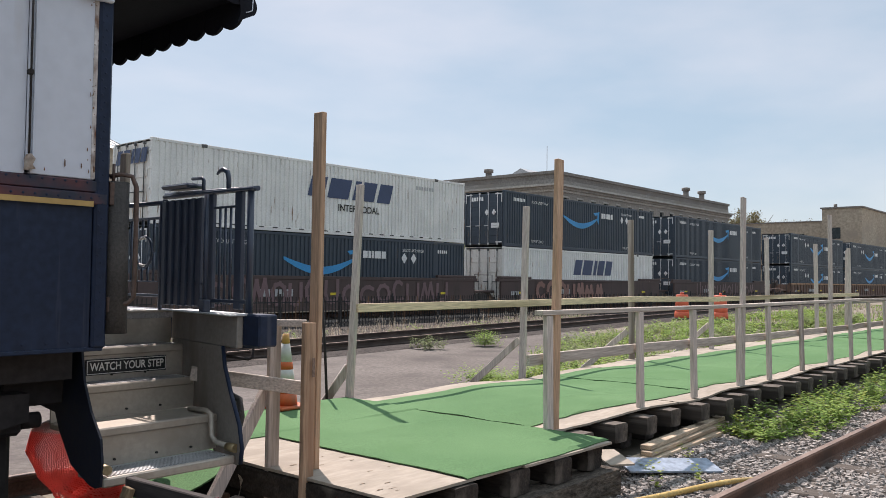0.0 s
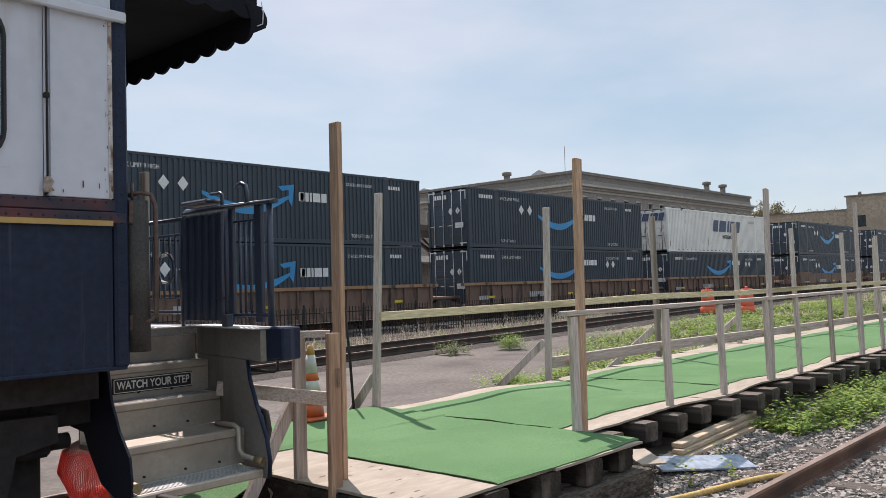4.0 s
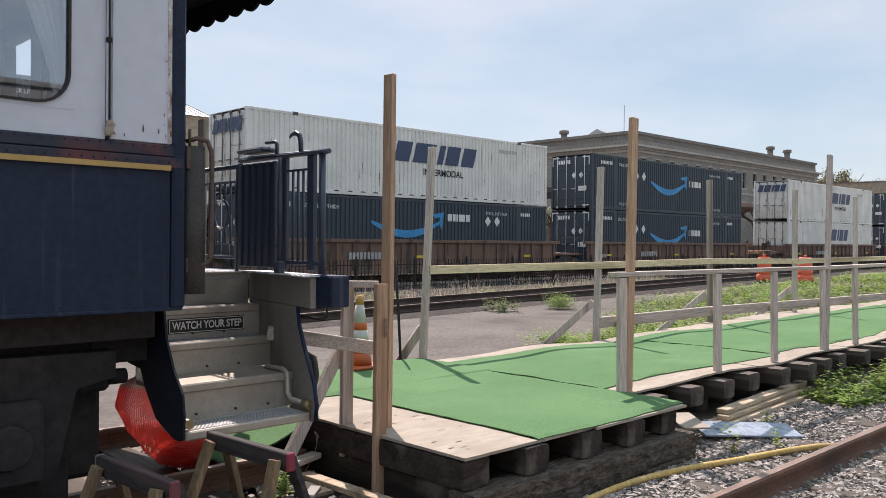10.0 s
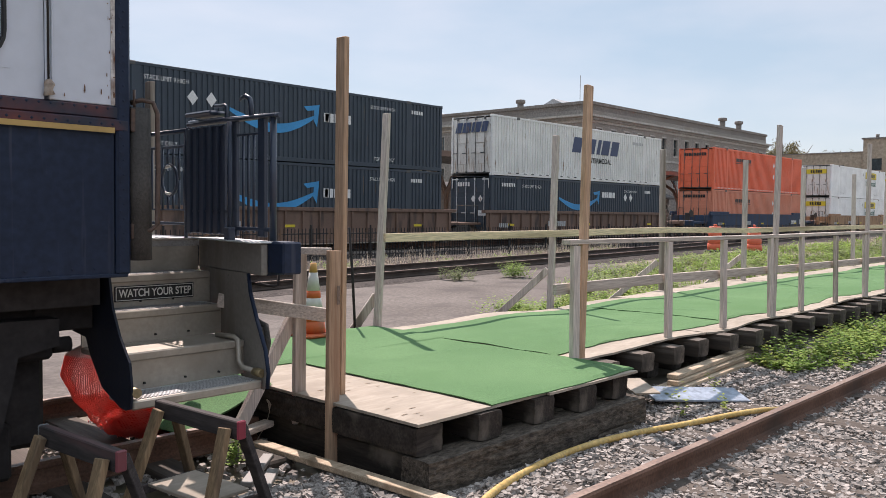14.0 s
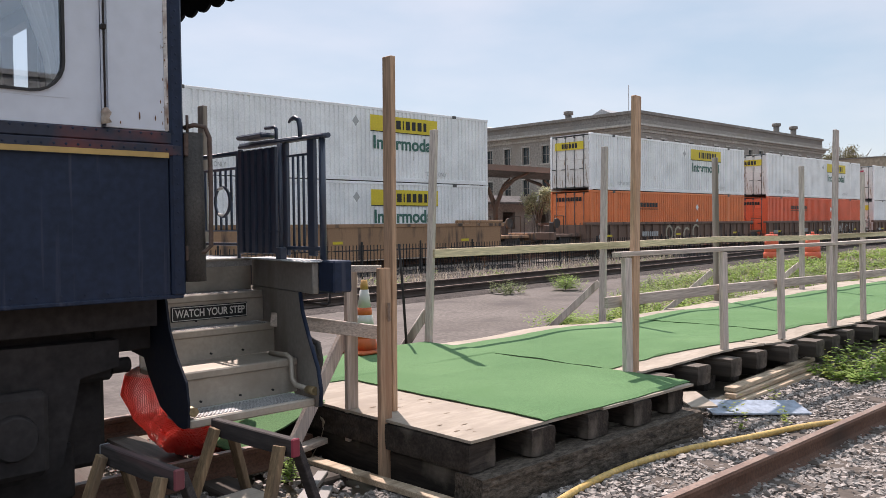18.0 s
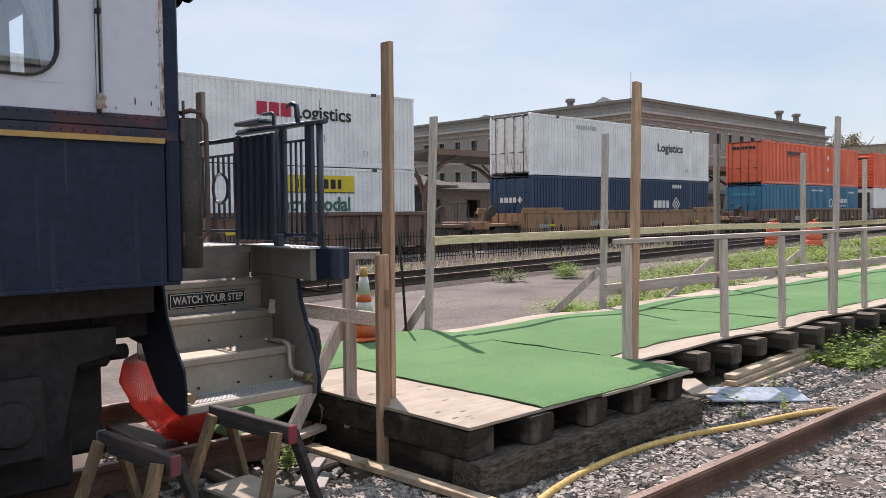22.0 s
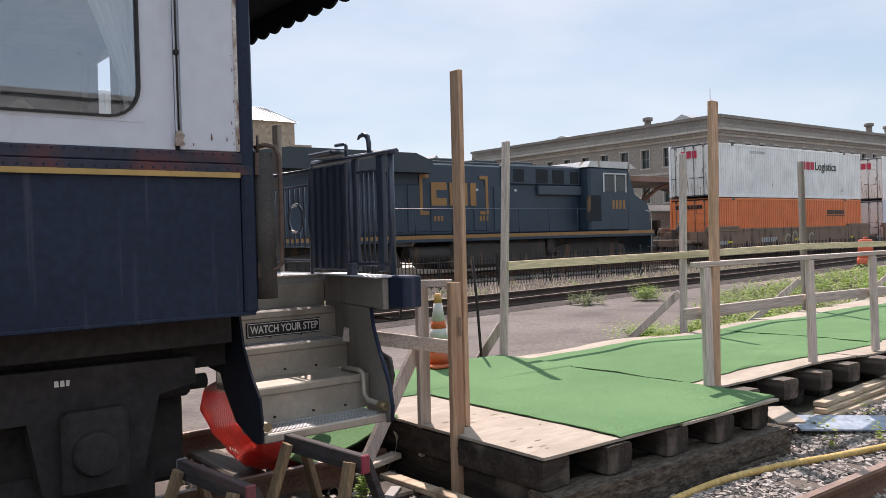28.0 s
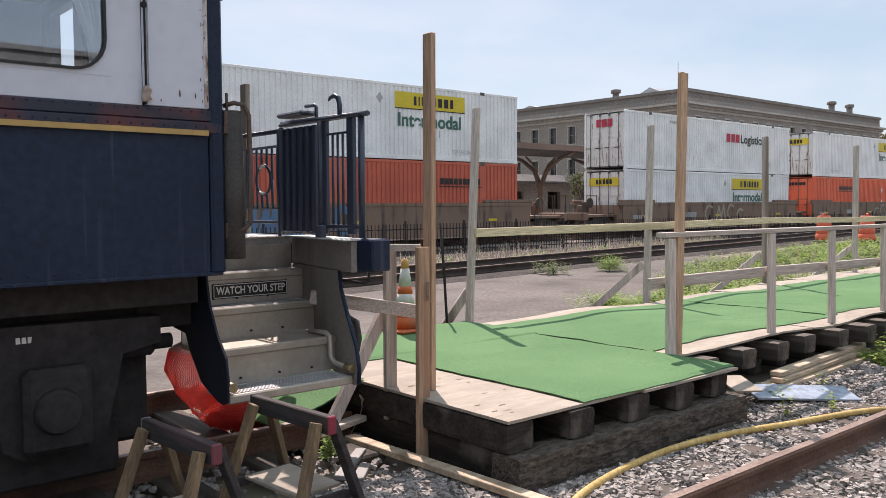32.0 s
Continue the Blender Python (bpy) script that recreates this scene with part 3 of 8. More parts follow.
for a, b, z0, z1 in ((5.95, 9.05, 1.335, 1.345), (9.05, 12.0, 1.345, 1.37), (12.0, 15.2, 1.37, 1.335), (15.2, 20.0, 1.335, 1.36), (20.0, 25.1, 1.36, 1.37)):
    lumber("rail", (a, 6.335, z0), (b, 6.335, z1), 0.04, 0.09, MAT["rail_tan"], far, "yellowish timber rail")
for px, dx, dy in ((5.95, -0.40, 0.18), (9.03, -0.30, 0.75), (12.0, -0.5, 0.7), (15.2, -0.5, 0.7)):
    lumber("brace", (px, 6.45, 0.72 if dx == -0.4 else 0.86), (px + dx, 6.45 + dy, 0.10), 0.04, 0.09, MAT["post_grey"], far, "slanting brace")

# the short rail from the car's steps to the tall post
side = thing("railing", "short timber railing beside the car steps", "railing", "boardwalk railings")
lumber("post", (3.42, 4.45, 0.18), (3.425, 4.45, 1.345), 0.04, 0.09, MAT["post_grey"], side, "", (1, 0, 0))
lumber("top_rail", (3.18, 4.62, 1.345), (3.52, 4.24, 1.345), 0.05, 0.045, MAT["rail_grey"], side)
lumber("mid_rail", (2.93, 4.66, 1.03), (3.56, 4.24, 0.91), 0.04, 0.09, MAT["rail_grey"], side)
lumber("brace", (2.93, 4.42, 0.24), (3.40, 4.49, 0.90), 0.04, 0.09, MAT["post_grey"], side, "slanting brace")

# ---- the station behind the train ----
BX, BY, BX1, BY1 = 70.6, 46.0, 115.2, 83.0


def wall_with_windows(length, zs, wins, thick):
    """One wall along x from 0 to length, outer face at y 0, with openings: wins: centres, width, sill and head."""
    holes = [(c - w / 2, c + w / 2, sill, head) for centres, w, sill, head in wins for c in centres]
    us = sorted({0.0, length} | {round(v, 4) for h in holes for v in h[:2]})
    vs = sorted({0.0, zs} | {round(v, 4) for h in holes for v in h[2:]})
    nu, nv = len(us), len(vs)

    def solid(i, j):
        if not (0 <= i < nu - 1 and 0 <= j < nv - 1):
            return False
        x, z = (us[i] + us[i + 1]) / 2, (vs[j] + vs[j + 1]) / 2
        return not any(h[0] < x < h[1] and h[2] < z < h[3] for h in holes)

    def at(i, j, k):
        return (i * nv + j) * 2 + k
    fs = []
    for i in range(nu - 1):
        for j in range(nv - 1):
            if not solid(i, j):
                continue
            fs += [(at(i, j, 0), at(i + 1, j, 0), at(i + 1, j + 1, 0), at(i, j + 1, 0)), (at(i, j, 1), at(i, j + 1, 1), at(i + 1, j + 1, 1), at(i + 1, j, 1))]
            for di, dj, p, q in ((-1, 0, (i, j + 1), (i, j)), (1, 0, (i + 1, j), (i + 1, j + 1)), (0, -1, (i, j), (i + 1, j)), (0, 1, (i + 1, j + 1), (i, j + 1))):
                if not solid(i + di, j + dj):
                    fs.append((at(*q, 0), at(*p, 0), at(*p, 1), at(*q, 1)))
    return Shape().add([(u, k * thick, v) for u in us for v in vs for k in (0, 1)], fs)


station = thing("station_building", "long grey-brown stone station with a heavy cornice", "building")
front_c = [1.9 + 2.72 * i for i in range(16)]
side_c = [3.4 + 2.78 * i for i in range(12)]
for name, length, centres, m in (("front_wall", BX1 - BX, front_c, pose(BX, BY, 0)), ("end_wall", BY1 - BY, side_c, pose(BX, BY1, 0, 0, 0, -90))):
    cs = centres if name == "front_wall" else [length - c for c in centres][::-1]
    wins = [(cs, 1.15, 4.7, 6.7), (cs, 1.15, 8.35, 10.25)]
    w = part(name, wall_with_windows(length - (0.51 if name == "end_wall" else 0.0), 12.0, wins, 0.5), MAT["masonry"], station)
    w.matrix_basis = m
    pane = Shape().box(-0.56, 0.56, 0.24, 0.27, 0, 1.95).mesh("pane")
    fr = Shape()
    for a, b, c, d in ((-0.62, -0.52, -0.05, 1.95), (0.52, 0.62, -0.05, 1.95), (-0.62, 0.62, 1.9, 2.05), (-0.7, 0.7, -0.16, 0.0)):
        fr.box(a, b, -0.06, 0.22, c, d)
    fr = fr.mesh("window_frame")
    bar = Shape().box(-0.03, 0.03, 0.2, 0.235, 0, 1.9).box(-0.56, 0.56, 0.2, 0.235, 0.93, 0.99).mesh("glazing_bar")
    for c in cs:
        for z in (4.72, 8.33):
            o = part("window", fr, MAT["trim_stone"], w)
            o.location = (c, 0, z)
            p = part("pane", pane, MAT["glass_dark"], w)
            p.location = (c, 0, z)
            b = part("glazing_bar", bar, MAT["parapet"], w)
            b.location = (c, 0, z)
    for z0, z1, dy, mt in ((7.5, 7.75, 0.09, "trim_stone"), (10.75, 11.0, 0.14, "trim_stone"), (11.0, 11.28, 0.34, "masonry"), (11.28, 11.5, 0.62, "trim_stone"), (12.55, 12.85, 0.12, "parapet")):
        e = 0.008 if name == "end_wall" else 0.0
        o = part("band", Shape().box(-dy - e, length + dy - e * 2, -dy - e, 0.004 + 0.4 * (z0 > 12), z0 + e, z1 + e), MAT[mt], w)
    part("parapet", Shape().box(0.02, length - (0.46 if name == "end_wall" else 0.02), 0.03, 0.45, 12.0, 12.84), MAT["parapet"], w)
part("back_wall", Shape().box(BX, BX1, BY1 - 0.5, BY1, 0, 12.4).box(BX1 - 0.5, BX1, BY + 0.51, BY1 - 0.51, 0, 12.8), MAT["masonry"], station)
part("roof", Shape().box(BX + 0.45, BX1 - 0.5, BY + 0.45, BY1 - 0.5, 11.7, 12.2), MAT["parapet"], station)
part("penthouse", Shape().box(73.4, 77.6, 48.6, 53.0, 12.2, 13.05), MAT["parapet"], station, "low roof structure")
for sx, sy in ((72.2, 69.0), (73.0, 52.5)):
    part("skylight", Shape().prism([(sy - 2.1, 12.1), (sy - 2.1, 12.95), (sy, 13.5 if sy > 60 else 13.9), (sy + 2.1, 12.95), (sy + 2.1, 12.1)], "x", sx + 0.6, sx + 6.0), MAT["steel_roof"], station, "pale metal skylight")
for vx, vy, vz in ((74.0, 57.2, 12.2), (103.6, 47.1, 12.2), (108.6, 47.1, 12.2)):
    part("roof_vent", Shape().tube([(vx, vy, vz), (vx, vy, vz + 1.55)], 0.36, 10).tube([(vx, vy, vz + 1.55), (vx, vy, vz + 1.6), (vx, vy, vz + 1.95), (vx, vy, vz + 2.02)], [0.36, 0.55, 0.55, 0.2], 10), MAT["parapet"], station, "round roof ventilator")
part("mast", Shape().tube([(76.5, 51.0, 12.5), (76.5, 51.0, 16.6)], 0.03, 6), MAT["parapet"], station)

# platform canopy between the train and the station
canopy = thing("platform_canopy", "old station canopy on curved steel columns", "canopy")
MAT["canopy"] = paint("canopy_paint", (0.15, 0.105, 0.085), 0.7, amount=0.12)
MAT["canopy_roof"] = surface("canopy_roof", (0.10, 0.095, 0.092), (0.14, 0.132, 0.128), 0.95, scale=0.4, fine=5.0, spec=0.08)
part("roof", Shape().prism([(31.5, 4.85), (31.5, 5.0), (34.5, 4.75), (37.5, 5.05), (37.5, 4.9), (34.5, 4.55)], "x", 29, 120), MAT["canopy_roof"], canopy)
part("fascia", Shape().box(29, 120, 31.44, 31.5, 4.7, 5.02), MAT["canopy"], canopy)
for cx in [v * 6.0 + 1.4 for v in range(5, 20)]:
    arm = [(cx, 34.5, 0.3), (cx, 34.5, 2.7), (cx, 34.0, 3.7), (cx, 33.0, 4.35), (cx, 31.8, 4.72)]
    part("column", Shape().tube(arm, [0.16, 0.15, 0.14, 0.12, 0.08], 8).tube([(cx, 34.5, 2.6), (cx, 35.0, 3.7), (cx, 36.0, 4.35), (cx, 37.2, 4.75)], [0.15, 0.14, 0.12, 0.08], 8).tube(
        [(cx - 1.3, 34.5, 4.5), (cx - 0.7, 34.5, 4.1), (cx, 34.5, 3.0), (cx + 0.7, 34.5, 4.1), (cx + 1.3, 34.5, 4.5)], 0.07, 6), MAT["canopy"], canopy, "curved canopy column")
part("platform", Shape().box(-10, 120, 30.6, 38.5, -0.1, 0.35), MAT["trim_stone"], canopy, "concrete platform")
shed = thing("platform_shed", "low grey platform shed with windows", "shed")
part("wall", wall_with_windows(60, 3.2, [([3 + 4 * i for i in range(15)], 1.4, 1.3, 2.6)], 0.3), MAT["parapet"], shed).matrix_basis = pose(20, 42.0, 0.0)
part("roof", Shape().prism([(41.2, 3.2), (41.2, 3.35), (43.0, 3.9), (44.8, 3.35), (44.8, 3.2)], "x", 19.5, 80.5), MAT["canopy_roof"], shed)
part("back_wall", Shape().box(20, 80, 44.2, 44.5, 0, 3.2), MAT["parapet"], shed)

# buildings further off
MAT["tan_wall"] = surface("tan_wall", (0.36, 0.29, 0.22), (0.42, 0.35, 0.27), 0.9, scale=0.2, fine=3.0, stain=(0.3, 0.25, 0.2), amount=0.2, stain_scale=0.3)
MAT["brick_wall"] = surface("brick_wall", (0.30, 0.27, 0.24), (0.36, 0.33, 0.3), 0.9, scale=0.2, fine=4.0, stain=(0.22, 0.2, 0.18), amount=0.2, stain_scale=0.3)
tower = thing("tower_block", "tan tower with a pale standing-seam hip roof", "building")
part("wall", wall_with_windows(4.7, 12.9, [([1.2, 3.5], 0.9, 5.0, 6.6), ([1.2, 3.5], 0.9, 8.6, 10.2)], 0.4), MAT["tan_wall"], tower).matrix_basis = pose(33.0, 70.0, 0)
part("wall", Shape().box(33.0, 33.4, 70.4, 76, 0, 12.9).box(37.3, 37.7, 70.4, 76, 0, 12.9).box(33.4, 37.3, 75.6, 76, 0, 12.9), MAT["tan_wall"], tower)
part("annex", Shape().box(37.7, 39.6, 70.2, 76, 0, 10.9), MAT["tan_wall"], tower)
hip = Shape().add([(32.7, 69.7, 12.9), (38.0, 69.7, 12.9), (38.0, 76.3, 12.9), (32.7, 76.3, 12.9), (34.2, 73, 14.6), (36.0, 73, 14.6)], [(0, 1, 5, 4), (1, 2, 5), (2, 3, 4, 5), (3, 0, 4), (0, 3, 2, 1)])
part("roof", hip, MAT["steel_roof"], tower)
for i in range(8):
    a = 32.9 + i * 0.7
    b = 34.2 + (36.0 - 34.2) * i / 7
    part("roof_seam", Shape().beam((a, 69.72, 12.94), (b, 73.0, 14.64), 0.05, 0.08), MAT["steel_roof"], tower)
for hx, hw in ((40.6, 3.4), (44.2, 3.6)):
    house = thing("house", "grey three-storey town house with a gable", "house", "town houses")
    part("wall", wall_with_windows(hw, 8.8, [([0.9, hw - 0.9], 0.8, 2.6, 4.0), ([0.9, hw - 0.9], 0.8, 5.6, 7.2)], 0.3), MAT["brick_wall"], house).matrix_basis = pose(hx, 80, 0)
    part("gable", Shape().prism([(hx, 8.8), (hx + hw, 8.8), (hx + hw / 2, 10.6)], "y", 80.0, 88.0), MAT["brick_wall"], house)
    part("back_wall", Shape().box(hx, hx + hw, 87.7, 88, 0, 8.8).box(hx, hx + 0.3, 80.31, 87.69, 0, 8.8).box(hx + hw - 0.3, hx + hw, 80.31, 87.69, 0, 8.8), MAT["brick_wall"], house)
    part("window_trim", Shape().box(hx - 0.1, hx + hw + 0.1, 79.9, 80.0, 5.1, 5.3).box(hx - 0.1, hx + hw + 0.1, 79.9, 80.0, 8.6, 8.85), MAT["trim_stone"], house)
    for z in (2.6, 5.6):
        for c in (0.9, hw - 0.9):
            part("pane", Shape().box(hx + c - 0.4, hx + c + 0.4, 80.12, 80.16, z, z + 1.5), MAT["glass_dark"], house)
# a row of gabled houses and a dark low shed to the side of the station
for hx, hw, gz in ((57.4, 3.3, 11.8), (60.9, 2.5, 11.8), (63.6, 4.2, 0)):
    house = thing("house", "grey-brown three-storey town house" + (" with a gable" if gz else " with a flat parapet"), "house", "town houses")
    cs = [hw * 0.28, hw * 0.72]
    part("wall", wall_with_windows(hw, 10.9, [(cs, 0.75, 4.6, 6.2), (cs, 0.75, 7.4, 9.4)], 0.3), MAT["brick_wall"], house).matrix_basis = pose(hx, 80, 0)
    part("back_wall", Shape().box(hx, hx + hw, 87.7, 88, 0, 10.9).box(hx, hx + 0.3, 80.31, 87.69, 0, 10.9).box(hx + hw - 0.3, hx + hw, 80.31, 87.69, 0, 10.9), MAT["brick_wall"], house)
    part("cornice", Shape().box(hx - 0.05, hx + hw + 0.05, 79.85, 80.0, 10.6, 10.95), MAT["trim_stone"], house)
    if gz:
        part("gable", Shape().prism([(hx + 0.5, 10.95), (hx + hw - 0.2, 10.95), (hx + hw / 2 + 0.15, gz)], "y", 79.9, 88.0), MAT["steel_roof"], house, "pointed metal gable roof")
    else:
        part("chimney", Shape().box(hx + 1.2, hx + 2.0, 82, 83, 10.9, 11.7), MAT["parapet"], house)
    for z, h in ((4.6, 1.6), (7.4, 2.0)):
        for c in cs:
            part("pane", Shape().box(hx + c - 0.38, hx + c + 0.38, 80.12, 80.16, z, z + h), MAT["glass_dark"], house)
dark_shed = thing("freight_shed", "dark low freight shed with a wide grey roof", "shed")
part("roof", Shape().prism([(39.5, 3.35), (39.5, 3.5), (46, 5.0), (52, 3.5), (52, 3.35)], "x", -8, 39.0), MAT["canopy_roof"], dark_shed, "wide grey roof")
part("clerestory", Shape().box(-6, 33.5, 44.5, 47.5, 4.6, 5.7), MAT["parapet"], dark_shed)
part("wall", wall_with_windows(45, 3.35, [([3 + 4.2 * i for i in range(10)], 2.2, 0.9, 2.8)], 0.3), MAT["glass_dark"], dark_shed).matrix_basis = pose(-7, 41.5, 0)
for i in range(12):
    part("post", Shape().box(-7 + 4.0 * i, -6.8 + 4.0 * i, 39.7, 39.9, 0, 3.35), MAT["canopy"], dark_shed)
# the low hall beyond the station, with a higher corner block
hall = thing("long_hall", "low tan hall with a higher corner block", "building")
w = part("wall", wall_with_windows(26.0, 10.6, [([3.5 + 6.2 * i for i in range(4)], 2.4, 7.6, 8.9)], 0.4), MAT["tan_wall"], hall)
w.matrix_basis = pose(125, 62.0, 0, 0, 0, -90)
part("coping", Shape().box(-0.1, 26.0, -0.12, 0.45, 10.6, 10.75), MAT["parapet"], w)
for i in range(4):
    part("pane", Shape().box(2.3 + 6.2 * i, 4.7 + 6.2 * i, 0.15, 0.2, 7.6, 8.9), MAT["glass_dark"], w)
part("roof", Shape().box(125.4, 150, 36.2, 62, 10.2, 10.5), MAT["parapet"], hall)
block = part("corner_block", wall_with_windows(5.2, 12.4, [([1.6], 1.7, 8.1, 9.7)], 0.4), MAT["tan_wall"], hall)
block.matrix_basis = pose(124.8, 36.2, 0, 0, 0, -90)
part("pane", Shape().box(0.8, 2.4, 0.15, 0.2, 8.1, 9.7), MAT["glass_dark"], block)
part("block_wall", Shape().box(125.21, 139, 31.0, 31.4, 0, 12.4).box(138.6, 139, 31.41, 36.2, 0, 12.4).box(125.21, 138.59, 35.8, 36.19, 10.76, 12.4), MAT["tan_wall"], hall)
part("block_roof", Shape().box(124.6, 139.2, 30.8, 36.4, 12.4, 12.6), MAT["parapet"], hall)
part("vent", Shape().tube([(127, 35, 12.6), (127, 35, 13.2)], 0.25, 8), MAT["parapet"], hall)
part("glass_wing", Shape().box(139.3, 160, 30.4, 37, 0, 10.9), MAT["glass_dark"], hall, "dark glazed wing")
for i in range(6):
    part("mullion", Shape().box(140 + 3.6 * i, 140.3 + 3.6 * i, 30.3, 30.395, 0, 10.9), MAT["parapet"], hall)

# ballast strip coloured dark for the train's shade, along the picket fence
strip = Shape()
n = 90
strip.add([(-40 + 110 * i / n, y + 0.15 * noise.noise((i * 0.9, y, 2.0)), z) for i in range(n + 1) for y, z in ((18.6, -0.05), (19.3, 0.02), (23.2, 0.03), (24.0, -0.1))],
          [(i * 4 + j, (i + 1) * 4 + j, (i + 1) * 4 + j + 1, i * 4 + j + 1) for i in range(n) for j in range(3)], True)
solo("ballast_strip", strip, MAT["dark_ballast"], "ballast strip coloured dark for the train's shade along the picket fence", "ballast", kind="structure")

# ---- the freight train ----
SPEED, SIDE_Y = 16.65, 24.8          # metres a second towards -x; the containers' near side
CL, CW, CH = 16.12, 2.59, 2.85       # container length, width, height
LOW_Z, UP_Z = 0.50, 3.355
MOVERS = []                          # (thing, place along the train, y, z)

CP = {}
for key, c in (("white", (0.80, 0.80, 0.775)), ("pale", (0.91, 0.92, 0.93)), ("navy", (0.043, 0.061, 0.083)), ("orange", (0.86, 0.165, 0.078)), ("orange2", (0.84, 0.235, 0.085)),
               ("brick", (0.62, 0.14, 0.085)), ("salmon", (0.72, 0.26, 0.16)), ("blue", (0.04, 0.20, 0.34)), ("dkblue", (0.025, 0.06, 0.12)), ("sky", (0.66, 0.76, 0.88)), ("black", (0.03, 0.035, 0.04))):
    CP[key] = paint("container_" + key, c, 0.5, amount=-0.3 if key == "pale" else -0.2 if key != "white" else -0.1, stain=(0.26, 0.17, 0.11) if key in ("white", "pale", "sky") else (0.12, 0.09, 0.07), fine_streak=True)
GRIME = {key: paint("container_end_" + key, c, 0.55, amount=0.10, stain=(0.30, 0.20, 0.13), fine_streak=True) for key, c in (("white", (0.72, 0.70, 0.66)), ("pale", (0.78, 0.76, 0.73)), ("sky", (0.60, 0.60, 0.60)))}
MARK = {}
for key, c in (("white", (0.75, 0.76, 0.76)), ("cyan", (0.03, 0.30, 0.62)), ("navy", (0.05, 0.075, 0.15)), ("yellow", (0.72, 0.56, 0.04)), ("green", (0.05, 0.16, 0.13)),
               ("red", (0.55, 0.03, 0.07)), ("black", (0.02, 0.02, 0.02)), ("gold", (0.55, 0.30, 0.06)), ("grey", (0.45, 0.46, 0.46)), ("teal", (0.06, 0.33, 0.42)), ("red2", (0.16, 0.08, 0.075)), ("rose", (0.30, 0.16, 0.13)), ("mauve", (0.20, 0.125, 0.13)), ("spray_blue", (0.10, 0.20, 0.34)), ("sand", (0.42, 0.36, 0.27)), ("spray_grey", (0.42, 0.42, 0.40))):
    MARK[key] = paint("marking_" + key, c, 0.5, amount=-0.15)
MAT["casting"] = paint("casting", (0.10, 0.10, 0.10), 0.6)
MAT["lock"] = surface("lock_steel", (0.07, 0.075, 0.08), (0.12, 0.12, 0.12), 0.5, 0.3, fine=40.0)
MAT["rod_white"] = surface("rod_white", (0.55, 0.56, 0.57), (0.66, 0.66, 0.66), 0.45, 0.2, fine=40.0)


def corrugated(length, z0, z1, posts):
    """A pressed side wall along x, outer face at y 0, with flat posts."""
    sh, pr, x = Shape(), [], 0.0
    per, dep = 0.205, 0.038
    n = int(length / per)
    per = length / n
    for i in range(n):
        x = i * per
        flat = any(abs(x + per / 2 - p) < 0.16 for p in posts)
        if flat:
            pr += [(x, 0.0), (x + per, 0.0)]
        else:
            pr += [(x, 0.0), (x + per * 0.46, 0.0), (x + per * 0.56, dep), (x + per * 0.86, dep), (x + per * 0.96, 0.0)]
    pr.append((length, 0.0))
    vs = [(u, v, z) for u, v in pr for z in (z0, z1)]
    return sh.add(vs, [(2 * i, 2 * i + 2, 2 * i + 3, 2 * i + 1) for i in range(len(pr) - 1)])


SIDE_M = corrugated(CL - 0.2, 0.17, CH - 0.11, (1.95, CL - 2.15)).mesh("side_panel")
ROOF_M = Shape().box(0.06, CL - 0.06, 0.06, CW - 0.06, CH - 0.05, CH - 0.03).mesh("roof_panel")
FLOOR_M = Shape().box(0.06, CL - 0.06, 0.06, CW - 0.06, 0.10, 0.14).mesh("floor_panel")
TOP_M = Shape().cbox(0.05, CL - 0.05, 0.0, 0.06, CH - 0.115, CH - 0.01, 0.012).mesh("top_rail")
BOT_M = Shape().cbox(0.05, CL - 0.05, 0.0, 0.05, 0.02, 0.18, 0.012).mesh("bottom_rail")
POST_M = Shape().cbox(0, 0.15, 0, 0.13, 0.1, CH - 0.1, 0.02).mesh("corner_post")
CAST_M = Shape().cbox(-0.01, 0.17, -0.012, 0.15, 0, 0.12, 0.015).mesh("corner_casting")
LIFT_M = Shape().cbox(-0.07, 0.19, -0.012, 0.12, CH - 0.125, CH + 0.002, 0.015).mesh("lift_casting")
END_M = Shape().box(0.03, 0.07, 0.12, CW - 0.12, 0.1, CH - 0.1).mesh("end_wall")
DOOR_M = Shape().cbox(-0.0, 0.045, 0.0, (CW - 0.30) / 2, 0.16, CH - 0.13, 0.01)
for zz in (0.55, 1.05, 1.55, 2.05):
    DOOR_M.cbox(-0.022, 0.0, 0.12, (CW - 0.30) / 2 - 0.1, zz, zz + 0.26, 0.01)
DOOR_M = DOOR_M.mesh("door")
RIB_M = Shape()
for k in range(9):
    RIB_M.cbox(-0.05, 0.0, 0.16, CW - 0.16, 0.3 + k * 0.27, 0.44 + k * 0.27, 0.02)
RIB_M = RIB_M.mesh("end_rib")
ROD_M = Shape().tube([(0, 0, 0.1), (0, 0, CH - 0.1)], 0.018, 6).cbox(-0.03, 0.03, -0.04, 0.04, 0.08, 0.2, 0.01).cbox(-0.03, 0.03, -0.04, 0.04, CH - 0.22, CH - 0.1, 0.01).cbox(-0.035, -0.005, -0.02, 0.26, 1.05, 1.09, 0.008).mesh("lock_rod")
HINGE_M = Shape().cbox(-0.03, 0.03, 0, 0.09, 0, 0.09, 0.01).mesh("hinge")


def mark(parent, colour, fill, y=-0.006, label=""):
    sh = Shape()
    fill(sh)
    return tagged(part("marking", sh, MARK[colour], parent, label), kind="stuff" if len(sh.f) > 6 else "")


def diamonds(ob, spots, r, end=False):
    """White placard diamonds, each a part."""
    for x, z in spots:
        mark(ob, "white", on_end(lambda s: diamond(s, x, z, r)) if end else (lambda s: diamond(s, x, z, r)))


